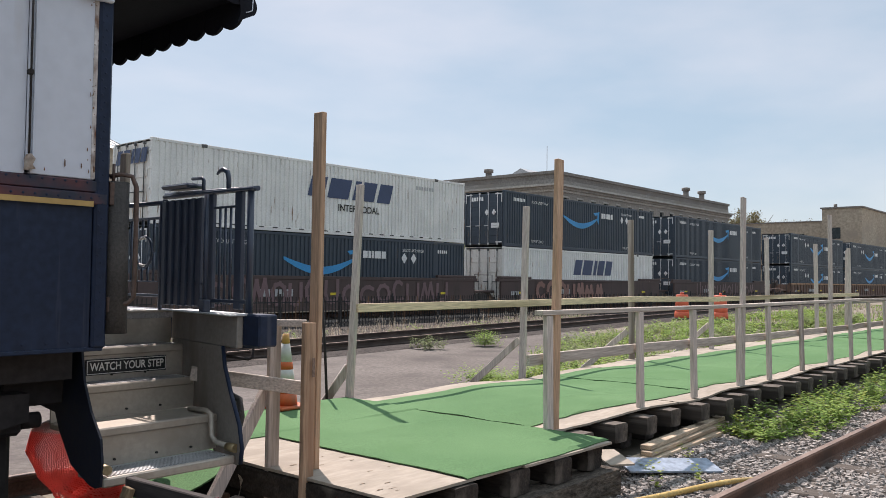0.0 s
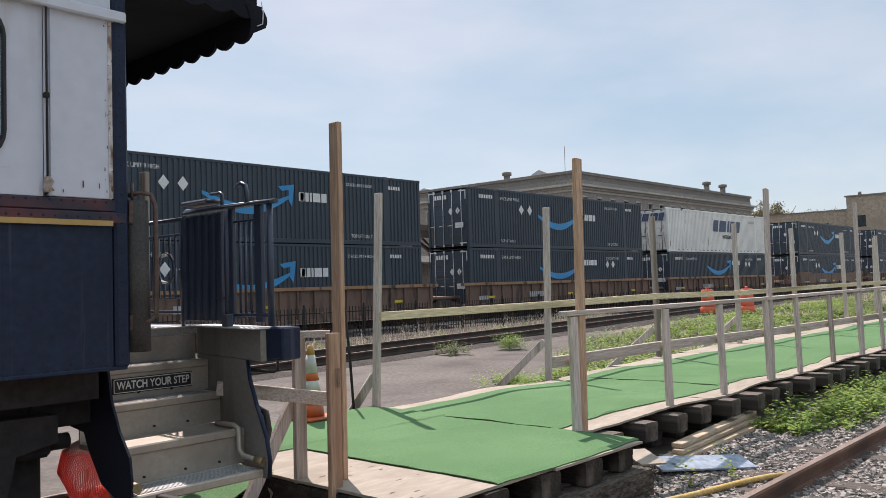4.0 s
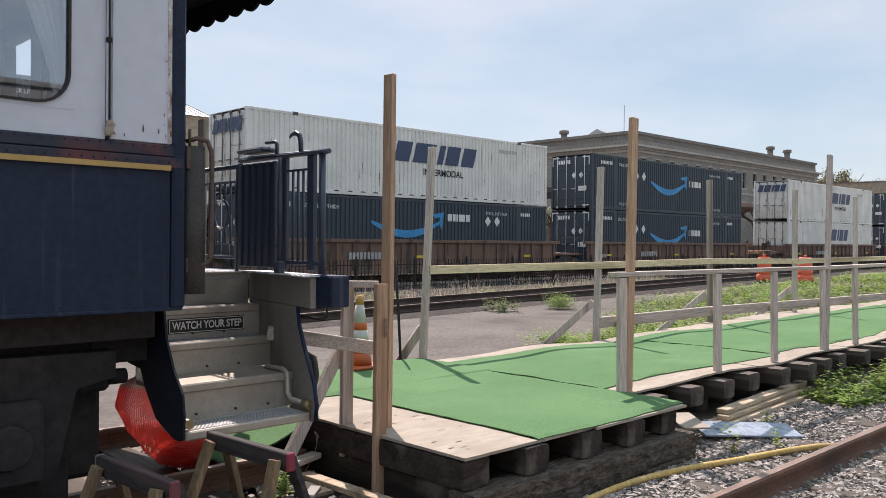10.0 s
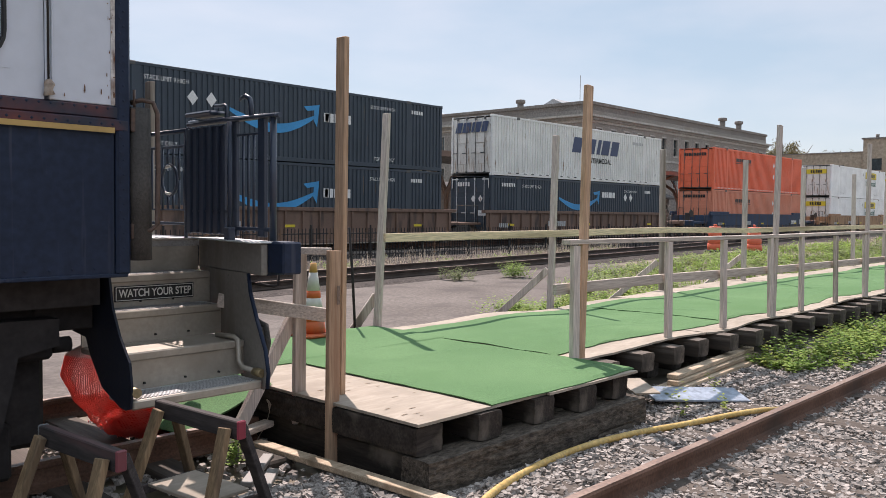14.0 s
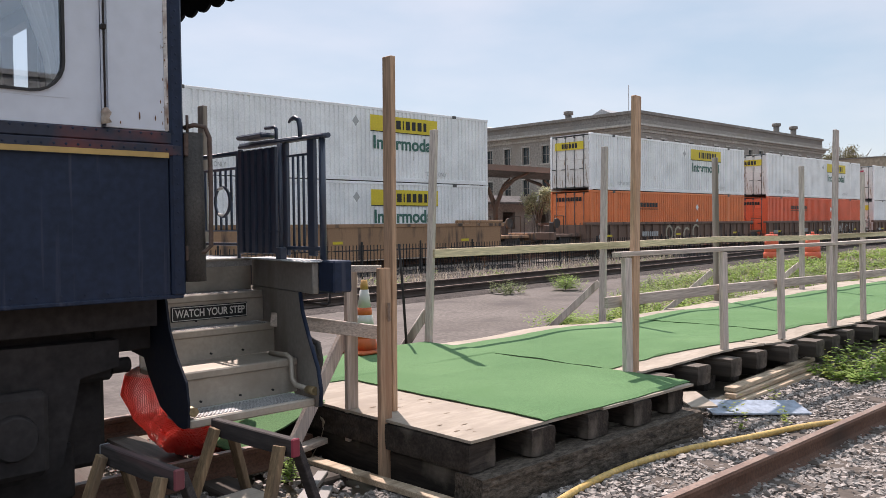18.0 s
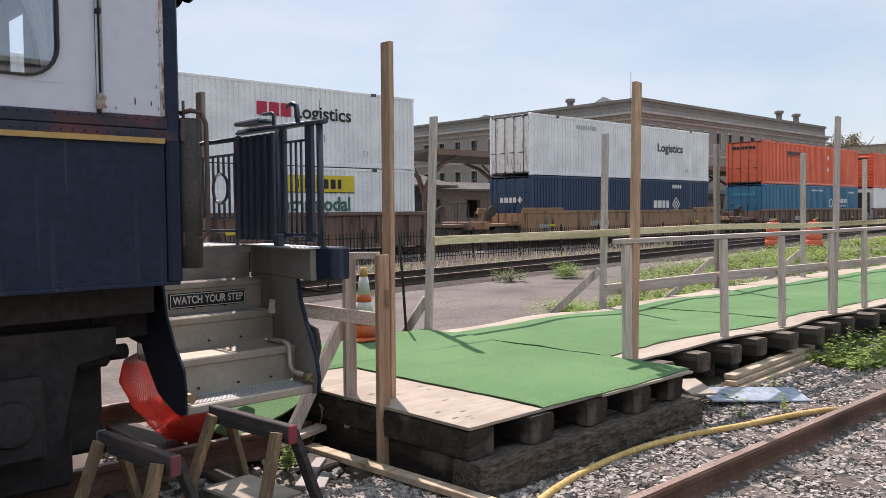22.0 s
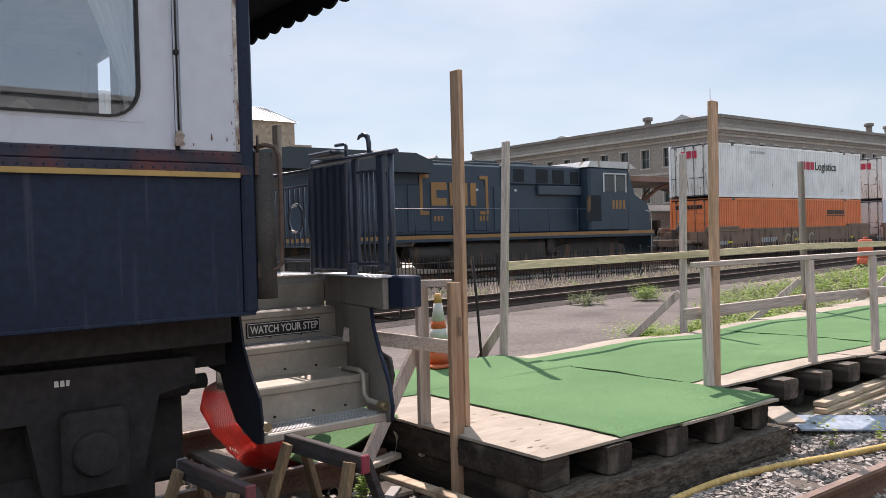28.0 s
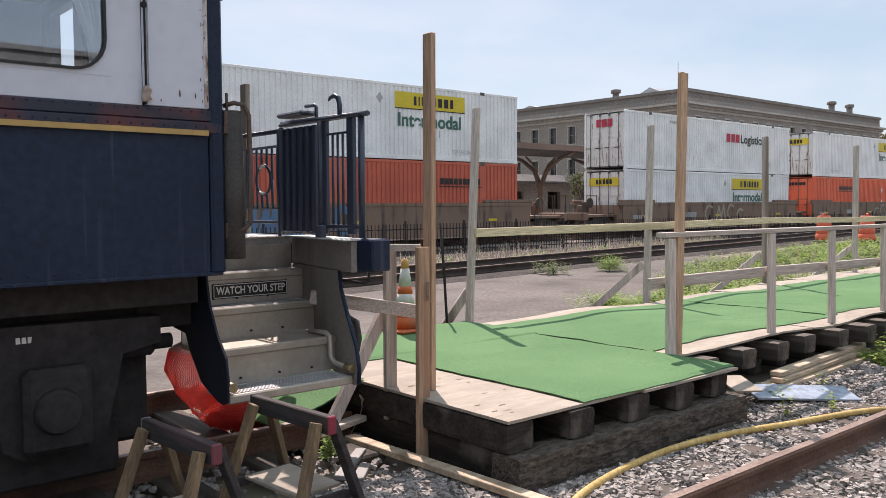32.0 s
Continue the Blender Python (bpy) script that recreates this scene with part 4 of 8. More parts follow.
def smile(sh, x, z, w, k):
    """A curved arrow."""
    n, up, low = 18, [], []
    for i in range(n + 1):
        t = i / n
        mid = z - math.sin(math.pi * t * 0.92 + 0.1) * 0.62 * k + 0.1 * k * t
        th = 0.17 * k * math.sin(math.pi * min(1, t * 0.9 + 0.06)) ** 0.6
        up.append((x + w * t, -0.012, mid + th))
        low.append((x + w * t, -0.012, mid - th))
    sh.add(up + low, [(i + n + 1, i + n + 2, i + 1, i) for i in range(n)])
    a, b = x + w * 1.02, z + 0.16 * k
    sh.add([(a - 0.62 * k, -0.013, b + 0.18 * k), (a + 0.12 * k, -0.013, b + 0.30 * k), (a + 0.0 * k, -0.013, b - 0.55 * k), (a - 0.16 * k, -0.013, b - 0.30 * k), (a - 0.14 * k, -0.013, b + 0.08 * k), (a - 0.45 * k, -0.013, b + 0.02 * k)],
           [(0, 5, 4, 1), (1, 4, 3, 2)])


def diamond(sh, x, z, r, y=-0.012):
    sh.add([(x - r * 0.8, y, z), (x, y, z - r), (x + r * 0.8, y, z), (x, y, z + r)], [(0, 1, 2, 3)])


def slant(sh, x, z, h, widths, gap, y=-0.012):
    """Broad slanting bars in place of a brand name."""
    for w in widths:
        s = 0.28 * h
        sh.add([(x, y, z), (x + w * 0.9, y, z), (x + w * 0.9 + s, y, z + h), (x + s, y, z + h)], [(0, 1, 2, 3)])
        x += w + gap * 0.6


def upright(sh, x, z, h, widths, gap, y=-0.012):
    """Upright bars in place of a brand name."""
    for w in widths:
        sh.add([(x, y, z), (x + w, y, z), (x + w, y, z + h), (x, y, z + h)], [(0, 1, 2, 3)])
        x += w + gap


def on_end(fill):
    """Turns shapes laid on the near side on to the -x end."""
    def done(sh):
        sh.m = Matrix.Translation((-0.03, CW, 0)) @ Matrix.Rotation(radians(-90), 4, "Z")
        fill(sh)
        sh.m = Matrix()
    return done


def small_print(ob, colour, top=True):
    def fill(s):
        bars(s, 0.75, -0.012, CH - 0.50, 0.17, 1.05, 8, 3)
        letters(s, "STACK LIMIT 9 HIGH", 2.35, -0.012, CH - 0.52, 0.15, 1.55)
        letters(s, "STACK LIMIT 9 HIGH", CL - 4.2, -0.012, CH - 0.52, 0.13, 1.35)
        bars(s, CL - 1.9, -0.012, CH - 0.52, 0.15, 0.7, 5, 5)
        letters(s, "TOP LIFT ONLY", CL - 4.0, -0.012, 0.28, 0.14, 1.15)
        letters(s, "TOP LIFT ONLY", 2.35, -0.012, 0.28, 0.14, 1.15)
    mark(ob, colour, fill)


def corner_lines(ob):
    """White reflective corner lines on the door end."""
    def fill(s):
        for x0, x1, z0, z1 in ((0.12, 0.55, CH - 0.2, CH - 0.15), (0.12, 0.17, CH - 0.6, CH - 0.2), (CW - 0.55, CW - 0.12, CH - 0.2, CH - 0.15), (CW - 0.17, CW - 0.12, CH - 0.6, CH - 0.2), (CW - 0.55, CW - 0.12, 0.2, 0.25), (CW - 0.8, CW - 0.3, 0.95, 1.2)):
            s.add([(x0, -0.02, z0), (x1, -0.02, z0), (x1, -0.02, z1), (x0, -0.02, z1)], [(0, 1, 2, 3)])
    tagged(mark(ob, "white", on_end(fill)), kind="stuff")


CONTAINER_LABELS = {"navy": "dark navy", "white": "weathered white", "pale": "clean white", "orange": "orange-red", "orange2": "orange", "brick": "brick-red", "salmon": "faded salmon-orange",
                    "blue": "bright blue", "dkblue": "navy-blue", "sky": "pale blue", "black": "blue-black"}


def container(u, z, colour, style, where, end="door"):
    ob = thing("shipping_container", f"{CONTAINER_LABELS[colour]} corrugated 53-foot container {where}", "shipping container", "containers on the train")
    m = CP[colour]
    p = part("side_panel", SIDE_M, m, ob)
    p.location = (0.1, 0.0, 0)
    p = part("side_panel", SIDE_M, m, ob)
    p.matrix_basis = pose(CL - 0.1, CW, 0, 0, 0, 180)
    part("roof_panel", ROOF_M, m, ob)
    part("floor_panel", FLOOR_M, MAT["casting"], ob)
    for me, name in ((TOP_M, "top_rail"), (BOT_M, "bottom_rail")):
        part(name, me, m, ob).location.y = -0.008
        part(name, me, m, ob).matrix_basis = pose(CL, CW + 0.008, 0, 0, 0, 180)
    for x, y, rz in ((0, -0.004, 0), (CL, CW + 0.004, 180)):
        part("corner_post", POST_M, m, ob).matrix_basis = pose(x, y, 0, 0, 0, rz)
    part("corner_post", POST_M, m, ob).matrix_basis = pose(CL - 0.15, -0.004, 0)
    part("corner_post", POST_M, m, ob).matrix_basis = pose(0, CW - 0.126, 0)
    for x in (0.0, CL - 0.16):
        for zz in (0.0, CH - 0.12):
            part("corner_casting", CAST_M, m, ob).matrix_basis = pose(x, 0.0, zz)
    for x in (1.9, CL - 2.1):
        part("lift_casting", LIFT_M, MAT["casting"], ob).location = (x, 0, 0)
    part("end_wall", END_M, m, ob).location.x = CL - 0.1
    if end == "door":
        for y in (0.15, CW / 2):
            d = part("door", DOOR_M, GRIME.get(colour, m), ob)
            d.location = (0.02, y, 0)
            for k in (0.28, 0.86):
                part("lock_rod", ROD_M, MAT["rod_white"] if colour == "navy" else MAT["lock"], d).location = (-0.05, k, 0)
        for y in (0.06, CW - 0.15):
            for zz in (0.4, 1.1, 1.8, 2.4):
                part("hinge", HINGE_M, m, ob).location = (0.0, y, zz)
    elif end == "rib":
        part("end_wall", END_M, m, ob)
        part("end_rib", RIB_M, m, ob)
    else:
        part("end_wall", END_M, m, ob)
        part("cooling_unit", Shape().cbox(-0.35, 0.02, 0.3, CW - 0.3, 0.9, 2.5, 0.05).box(-0.36, -0.34, 0.5, CW - 0.5, 1.1, 2.3), CP["black"], ob, "black cooling unit")
    if style == "prime":
        def white(s):
            bars(s, 9.62, -0.012, 1.62, 0.30, 0.25, 1)
            upright(s, 9.55, 1.60, 0.34, [0.26, 0.16, 0.1, 0.36, 0.26], 0.05)
        diamonds(ob, ((4.05, 1.92), (4.75, 1.92)), 0.25)
        diamonds(ob, ((1.5, 1.75), (1.95, 1.75)), 0.17, True)
        mark(ob, "white", white)
        corner_lines(ob)
        mark(ob, "cyan", lambda s: smile(s, 5.45, 1.75, 3.7, 1.0))
        mark(ob, "white", on_end(lambda s: bars(s, 0.5, -0.01, CH - 0.5, 0.2, 0.8, 5, 2)))
        small_print(ob, "white")
    elif style == "prime_low":
        mark(ob, "white", lambda s: upright(s, 9.55, 2.0, 0.30, [0.26, 0.16, 0.1, 0.36, 0.26], 0.05))
        diamonds(ob, ((CL - 4.1, 2.05), (CL - 3.5, 2.05)), 0.23)
        diamonds(ob, ((1.5, 1.75), (1.95, 1.75)), 0.17, True)
        corner_lines(ob)
        mark(ob, "cyan", lambda s: smile(s, 5.45, 1.95, 3.7, 0.9))
        mark(ob, "white", on_end(lambda s: bars(s, 0.5, -0.01, CH - 0.5, 0.2, 0.8, 5, 2)))
        small_print(ob, "white")
    elif style == "swift":
        mark(ob, "navy", lambda s: slant(s, 6.55, 1.48, 0.80, [0.9, 1.25, 0.36, 0.85, 0.85], 0.16), label="navy slanting brand bars")
        mark(ob, "black", lambda s: letters(s, "INTERMODAL", 8.15, -0.012, 1.0, 0.26, 2.3, 0.0, 0.02))
        mark(ob, "navy", on_end(lambda s: slant(s, 0.3, CH - 0.80, 0.48, [0.40, 0.52, 0.16, 0.38, 0.38], 0.07)))
        mark(ob, "grey", lambda s: [bars(s, CL - 3.4, -0.012, CH - 0.6, 0.16, 1.2, 7, 8), letters(s, "53", CL - 0.85, -0.012, 0.5, 0.2)])
        mark(ob, "black", lambda s: [s.box(1.2 + 0.62 * i, 1.42 + 0.62 * i, -0.022, -0.012, 0.13, 0.17) for i in range(22)])
    elif style == "swift_low":
        mark(ob, "navy", lambda s: slant(s, 6.5, 1.50, 0.85, [0.85, 1.1, 0.35, 0.8, 0.8], 0.14), label="navy slanting brand bars")
    elif style in ("hunt", "hunt_low"):
        mark(ob, "yellow", lambda s: s.add([(9.6, -0.012, 1.93), (13.1, -0.012, 1.93), (13.1, -0.012, 2.55), (9.6, -0.012, 2.55)], [(0, 1, 2, 3)]), label="yellow brand panel")
        mark(ob, "black", lambda s: upright(s, 10.5, 2.07, 0.34, [0.13, 0.06, 0.24, 0.06, 0.22, 0.2, 0.22, 0.16], 0.10, -0.02) or s.box(9.6, 13.1, -0.02, -0.012, 1.92, 1.95) or s.box(9.6, 13.1, -0.02, -0.012, 2.53, 2.56) or s.box(9.58, 9.61, -0.02, -0.012, 1.92, 2.56) or s.box(13.09, 13.12, -0.02, -0.012, 1.92, 2.56))
        mark(ob, "green", lambda s: letters(s, "Intermodal", 9.75, -0.012, 1.28, 0.48, 3.15, 0.0, 0.03))
        mark(ob, "yellow", on_end(lambda s: s.add([(0.35, -0.01, 2.05), (2.2, -0.01, 2.05), (2.2, -0.01, 2.45), (0.35, -0.01, 2.45)], [(0, 1, 2, 3)])))
        mark(ob, "black", on_end(lambda s: upright(s, 0.8, 2.13, 0.24, [0.13, 0.15, 0.04, 0.15, 0.16, 0.15], 0.04, -0.016)))
        mark(ob, "grey", lambda s: [letters(s, "TOP LIFT ONLY", 12.4, -0.012, 0.3, 0.16, 1.2), letters(s, "TOP LIFT ONLY", 2.3, -0.012, 0.3, 0.16, 1.2), diamond(s, 8.9, 2.25, 0.2)])
    elif style == "xpo":
        mark(ob, "red", lambda s: upright(s, 9.0, 1.70, 0.46, [0.40, 0.40, 0.40], 0.08))
        mark(ob, "black", lambda s: letters(s, "Logistics", 10.5, -0.012, 1.70, 0.46, 2.5, 0.0, 0.02))
        mark(ob, "red", on_end(lambda s: upright(s, 0.8, CH - 0.75, 0.38, [0.28, 0.3, 0.28], 0.06)))
        mark(ob, "grey", lambda s: [bars(s, 3.6, -0.012, CH - 0.45, 0.14, 1.5, 9, 4), letters(s, "53", CL - 2.6, -0.012, 0.45, 0.2)])
    elif style == "logistics":
        mark(ob, "black", lambda s: letters(s, "Logistics", 10.6, -0.012, 1.55, 0.44, 2.6, 0.0, 0.02))
        mark(ob, "grey", lambda s: [bars(s, 3.4, -0.012, CH - 0.55, 0.2, 1.6, 9, 4), letters(s, "53", CL - 2.6, -0.012, 0.45, 0.2)])
    elif style == "umax":
        def white(s):
            upright(s, 10.2, 1.32, 0.40, [0.3, 0.42, 0.3, 0.3], 0.08)
            for k, r in ((0, 0.42), (0.0, 0.2)):
                x, zz = 12.5, 1.52
                for a in range(4):
                    c, d = math.cos(a * math.pi / 2), math.sin(a * math.pi / 2)
                    c2, d2 = math.cos((a + 1) * math.pi / 2), math.sin((a + 1) * math.pi / 2)
                    s.add([(x + r * c, -0.012, zz + r * d), (x + r * c2, -0.012, zz + r * d2), (x + (r - 0.1) * c2, -0.012, zz + (r - 0.1) * d2), (x + (r - 0.1) * c, -0.012, zz + (r - 0.1) * d)], [(3, 2, 1, 0)])
            bars(s, 12.1, -0.012, CH - 0.45, 0.2, 1.0, 5, 3)
        mark(ob, "white", white)
        mark(ob, "white", on_end(lambda s: [upright(s, 0.7, 1.6, 0.24, [0.2, 0.26, 0.2, 0.2], 0.05), diamond(s, 1.95, 1.72, 0.18)]))
    elif style == "schneider":
        mark(ob, "black", lambda s: [upright(s, 3.5, 2.02, 0.24, [0.24] * 9, 0.05), s.box(3.45, 6.1, -0.014, -0.008, 1.9, 1.94)], label="small dark brand bars")
        mark(ob, "white", lambda s: [s.box(0.6 + 0.55 * i, 0.9 + 0.55 * i, -0.02, -0.012, 0.1, 0.14) for i in range(27)])
        diamonds(ob, ((10.3, 2.05), (10.3, 1.2)), 0.2)
        mark(ob, "black", on_end(lambda s: upright(s, 0.4, CH - 0.55, 0.2, [0.15] * 9, 0.035)))
    elif style == "schneider_low":
        mark(ob, "black", lambda s: [upright(s, 11.8, 1.95, 0.24, [0.2] * 9, 0.04), s.box(11.75, 14.0, -0.014, -0.008, 1.84, 1.88)], label="small dark brand bars")
        mark(ob, "black", on_end(lambda s: upright(s, 0.4, CH - 0.55, 0.2, [0.15] * 9, 0.035)))
    elif style == "robinson":
        def white(s):
            upright(s, 11.4, 1.62, 0.30, [0.24] * 8, 0.08)
            upright(s, 11.5, 1.36, 0.1, [0.1] * 14, 0.06)
            x, zz, r = 10.9, 1.62, 0.36
            for a in range(6):
                c, d, c2, d2 = (fn(radians(60 * (a + e) + 30)) for e in (0, 1) for fn in (math.cos, math.sin))
                s.add([(x + r * c, -0.012, zz + r * d), (x + r * c2, -0.012, zz + r * d2), (x + 0.8 * r * c2, -0.012, zz + 0.8 * r * d2), (x + 0.8 * r * c, -0.012, zz + 0.8 * r * d)], [(3, 2, 1, 0)])
            bars(s, 7.5, -0.012, CH - 0.4, 0.12, 2.0, 10, 3)
            bars(s, CL - 1.9, -0.012, CH - 0.5, 0.14, 1.2, 6, 3)
        mark(ob, "white", white)
        mark(ob, "teal", on_end(lambda s: upright(s, 0.5, 2.1, 0.2, [0.15] * 8, 0.05)))
    elif style == "hunt_reefer":
        mark(ob, "black", lambda s: s.add([(4.1, -0.012, 1.5), (8.1, -0.012, 1.5), (8.1, -0.012, 2.55), (4.1, -0.012, 2.55)], [(0, 1, 2, 3)]))
        mark(ob, "yellow", lambda s: s.add([(4.2, -0.016, 1.58), (8.0, -0.016, 1.58), (8.0, -0.016, 2.47), (4.2, -0.016, 2.47)], [(0, 1, 2, 3)]), label="yellow brand panel")
        mark(ob, "black", lambda s: upright(s, 5.1, 1.78, 0.42, [0.26, 0.3, 0.08, 0.3, 0.3, 0.3], 0.07, -0.02))
        mark(ob, "green", lambda s: letters(s, "Intermodal", 4.6, -0.012, 1.12, 0.3, 2.9, 0.0, 0.028))
    elif style == "plain":
        mark(ob, "grey", lambda s: bars(s, CL - 3.0, -0.012, CH - 0.5, 0.15, 1.0, 6, 4))
    MOVERS.append((ob, u, SIDE_Y, z))
    return ob


# place along the train, upper box, lower box
STACKS = [
    (14.1, ("white", "swift"), ("navy", "prime_low")), (33.4, ("navy", "prime_low"), ("white", "swift_low")), (52.8, ("navy", "prime_low"), ("navy", "prime_low")),
    (76.35, ("navy", "prime"), ("navy", "prime")), (95.7, ("navy", "prime"), ("navy", "prime_low")), (115.25, ("white", "swift"), ("navy", "prime_low")),
    (138.6, ("navy", "prime"), ("navy", "prime")), (161.75, ("navy", "prime"), ("navy", "prime")), (181.2, ("white", "swift"), ("navy", "prime_low")), (200.9, ("navy", "prime"), ("navy", "prime")),
    (224.15, ("white", "swift"), ("white", "swift_low")), (243.55, ("navy", "prime"), ("navy", "prime")), (263.1, ("white", "swift"), ("navy", "prime_low")),
    (286.55, ("orange", "schneider"), ("salmon", "schneider")), (310.0, ("pale", "hunt"), ("pale", "hunt_low")),
    (333.6, ("pale", "hunt"), ("orange2", "schneider")), (353.05, ("pale", "hunt"), ("orange", "schneider")), (372.25, ("pale", "xpo"), ("pale", "hunt_low")),
    (395.5, ("pale", "logistics"), ("dkblue", "umax")),
    (418.7, ("orange", "schneider"), ("blue", "robinson")), (438.3, ("orange", "schneider_low", "rib"), ("pale", "hunt_reefer", "unit")), (457.75, ("pale", "hunt"), ("black", "umax")),
    (503.4, ("pale", "xpo"), ("orange2", "schneider_low")), (522.8, ("pale", "xpo"), ("sky", "plain")), (542.15, ("pale", "hunt"), ("brick", "schneider_low")),
    (565.75, ("pale", "xpo"), ("pale", "hunt_low")), (585.2, ("pale", "hunt"), ("orange", "schneider")), (604.6, ("pale", "xpo"), ("orange", "plain")),
]
for u, up, low in STACKS:
    container(u, UP_Z, up[0], up[1], "stacked on another container", *up[2:])
    container(u, LOW_Z, low[0], low[1], "in a well car", *low[2:])

# ---- well cars ----
WC = {}
for key, c in (("brown", (0.25, 0.165, 0.12)), ("rust", (0.20, 0.125, 0.095)), ("tan", (0.38, 0.22, 0.125)), ("blue", (0.035, 0.06, 0.11)), ("dark", (0.095, 0.065, 0.06))):
    WC[key] = paint("car_" + key, c, 0.7, stain=(0.06, 0.045, 0.04), amount=0.28)
MAT["truck"] = paint("truck_steel", (0.06, 0.052, 0.048), 0.75, amount=0.2)
MAT["wheel"] = surface("wheel_steel", (0.14, 0.11, 0.09), (0.2, 0.17, 0.15), 0.5, 0.6, fine=30.0)
TY0, TY1 = -0.22, CW + 0.22          # outer faces of the side sills
ZR = 0.21                            # rail top


def ribbed_sill(smooth):
    sh = Shape()
    sh.box(-0.5, CL + 0.5, 0.07, 0.12, 0.45, 1.62)
    sh.cbox(-0.75, CL + 0.75, -0.02, 0.19, 1.58, 1.72, 0.012)
    sh.cbox(-0.5, CL + 0.5, -0.02, 0.19, 0.38, 0.52, 0.012)
    for a, b in ((-0.7, 2.1), (CL - 2.1, CL + 0.7)) if smooth else ():
        sh.cbox(a, b, -0.012, 0.16, 1.722, 1.85, 0.02)
    if smooth:
        sh.box(-0.5, CL + 0.5, 0.0, 0.06, 0.5, 1.6)
    else:
        for k in range(22):
            x = -0.3 + k * (CL + 0.6) / 21
            sh.cbox(x - 0.035, x + 0.035, -0.01, 0.07, 0.52, 1.58, 0.008)
    return sh.mesh("side_sill")


SILL = {False: ribbed_sill(False), True: ribbed_sill(True)}
WELL_FLOOR = Shape().box(0, CL, TY0 + 0.19, TY1 - 0.19, 0.40, 0.46)
for k in range(6):
    WELL_FLOOR.cbox(1 + k * 2.8, 1.3 + k * 2.8, TY0 + 0.19, TY1 - 0.19, 0.461, 0.495, 0.01)
WELL_FLOOR = WELL_FLOOR.mesh("well_floor")
FRAME_M = Shape().prism([(-1.25, 0.62), (-1.1, 0.82), (-0.55, 0.86), (-0.4, 1.0), (0.4, 1.0), (0.55, 0.86), (1.1, 0.82), (1.25, 0.62), (0.9, 0.52), (0.5, 0.40), (-0.5, 0.40), (-0.9, 0.52)], "y", 0, 0.16).mesh("side_frame")
BOLSTER_M = Shape().cbox(-0.2, 0.2, -1.0, 1.0, 0.62, 0.96, 0.03).mesh("bolster")
WHEEL_M = Shape().tube([(0, -0.07, 0), (0, 0.07, 0)], 0.42, 20).tube([(0, 0.07, 0), (0, 0.09, 0)], 0.45, 20).mesh("wheel")
SPRING_M = Shape().tube([(0, 0, 0.48), (0, 0, 0.72)], 0.09, 8).mesh("spring")


def truck(parent, x):
    mid = CW / 2
    for s in (-1, 1):
        f = part("side_frame", FRAME_M, MAT["truck"], parent)
        f.location = (x, mid + s * 1.0 - 0.08, 0)
        for k in (-0.14, 0.14):
            part("spring", SPRING_M, MAT["truck"], f).location = (k, 0.08, 0)
        for k in (-0.88, 0.88):
            part("wheel", WHEEL_M, MAT["wheel"], parent).matrix_basis = pose(x + k, mid + s * 0.76, ZR + 0.42, 0, 0, 0 if s < 0 else 180)
    part("bolster", BOLSTER_M, MAT["truck"], parent).location = (x, mid, 0)
    for k in (-0.88, 0.88):
        part("axle", Shape().tube([(x + k, mid - 0.95, ZR + 0.42), (x + k, mid + 0.95, ZR + 0.42)], 0.08, 8), MAT["wheel"], parent)


def end_deck(parent, x, s, mat):
    """The open platform over an end truck: x: the well's end, s: which way it reaches."""
    a, b = sorted((x + s * 0.5, x + s * 3.05))
    part("end_platform", Shape().cbox(a, b, TY0 + 0.35, TY1 - 0.35, 1.02, 1.16, 0.02).cbox(x + s * 0.55 - 0.05, x + s * 0.55 + 0.05, TY0 + 0.02, TY1 - 0.02, 0.5, 1.6, 0.02), mat, parent)
    part("end_beam", Shape().cbox(x + s * 3.0 - 0.09, x + s * 3.0 + 0.09, TY0 + 0.1, TY1 - 0.1, 0.9, 1.25, 0.02), mat, parent)
    for y in (TY0 + 0.15, TY1 - 0.15):
        part("handrail", Shape().tube([(x + s * 3.0, y, 1.2), (x + s * 3.0, y, 2.05), (x + s * 2.3, y, 2.05), (x + s * 2.3, y, 1.2)], 0.02, 6), MAT["truck"], parent)
        part("ladder", Shape().tube([(x + s * 1.0, y, 0.6), (x + s * 1.0, y, 1.7)], 0.018, 6).tube([(x + s * 1.4, y, 0.6), (x + s * 1.4, y, 1.7)], 0.018, 6).tube([(x + s * 1.0, y, 0.8), (x + s * 1.4, y, 0.8)], 0.015, 6).tube([(x + s * 1.0, y, 1.2), (x + s * 1.4, y, 1.2)], 0.015, 6), MAT["truck"], parent)
    part("brake_stand", Shape().cbox(x + s * 2.0 - 0.1, x + s * 2.0 + 0.1, 0.7, 1.0, 1.16, 1.75, 0.02).tube([(x + s * 2.0, 0.55, 1.7), (x + s * 2.0, 0.62, 1.7)], 0.24, 14), MAT["truck"], parent)
    part("coupler", Shape().cbox(min(x + s * 3.0, x + s * 3.62), max(x + s * 3.0, x + s * 3.62), CW / 2 - 0.12, CW / 2 + 0.12, 0.78, 1.0, 0.03), MAT["truck"], parent)
    part("air_hose", Shape().tube([(x + s * 3.1, CW / 2 - 0.4, 0.9), (x + s * 3.35, CW / 2 - 0.4, 0.5), (x + s * 3.6, CW / 2 - 0.3, 0.7)], 0.025, 6), MAT["truck"], parent)


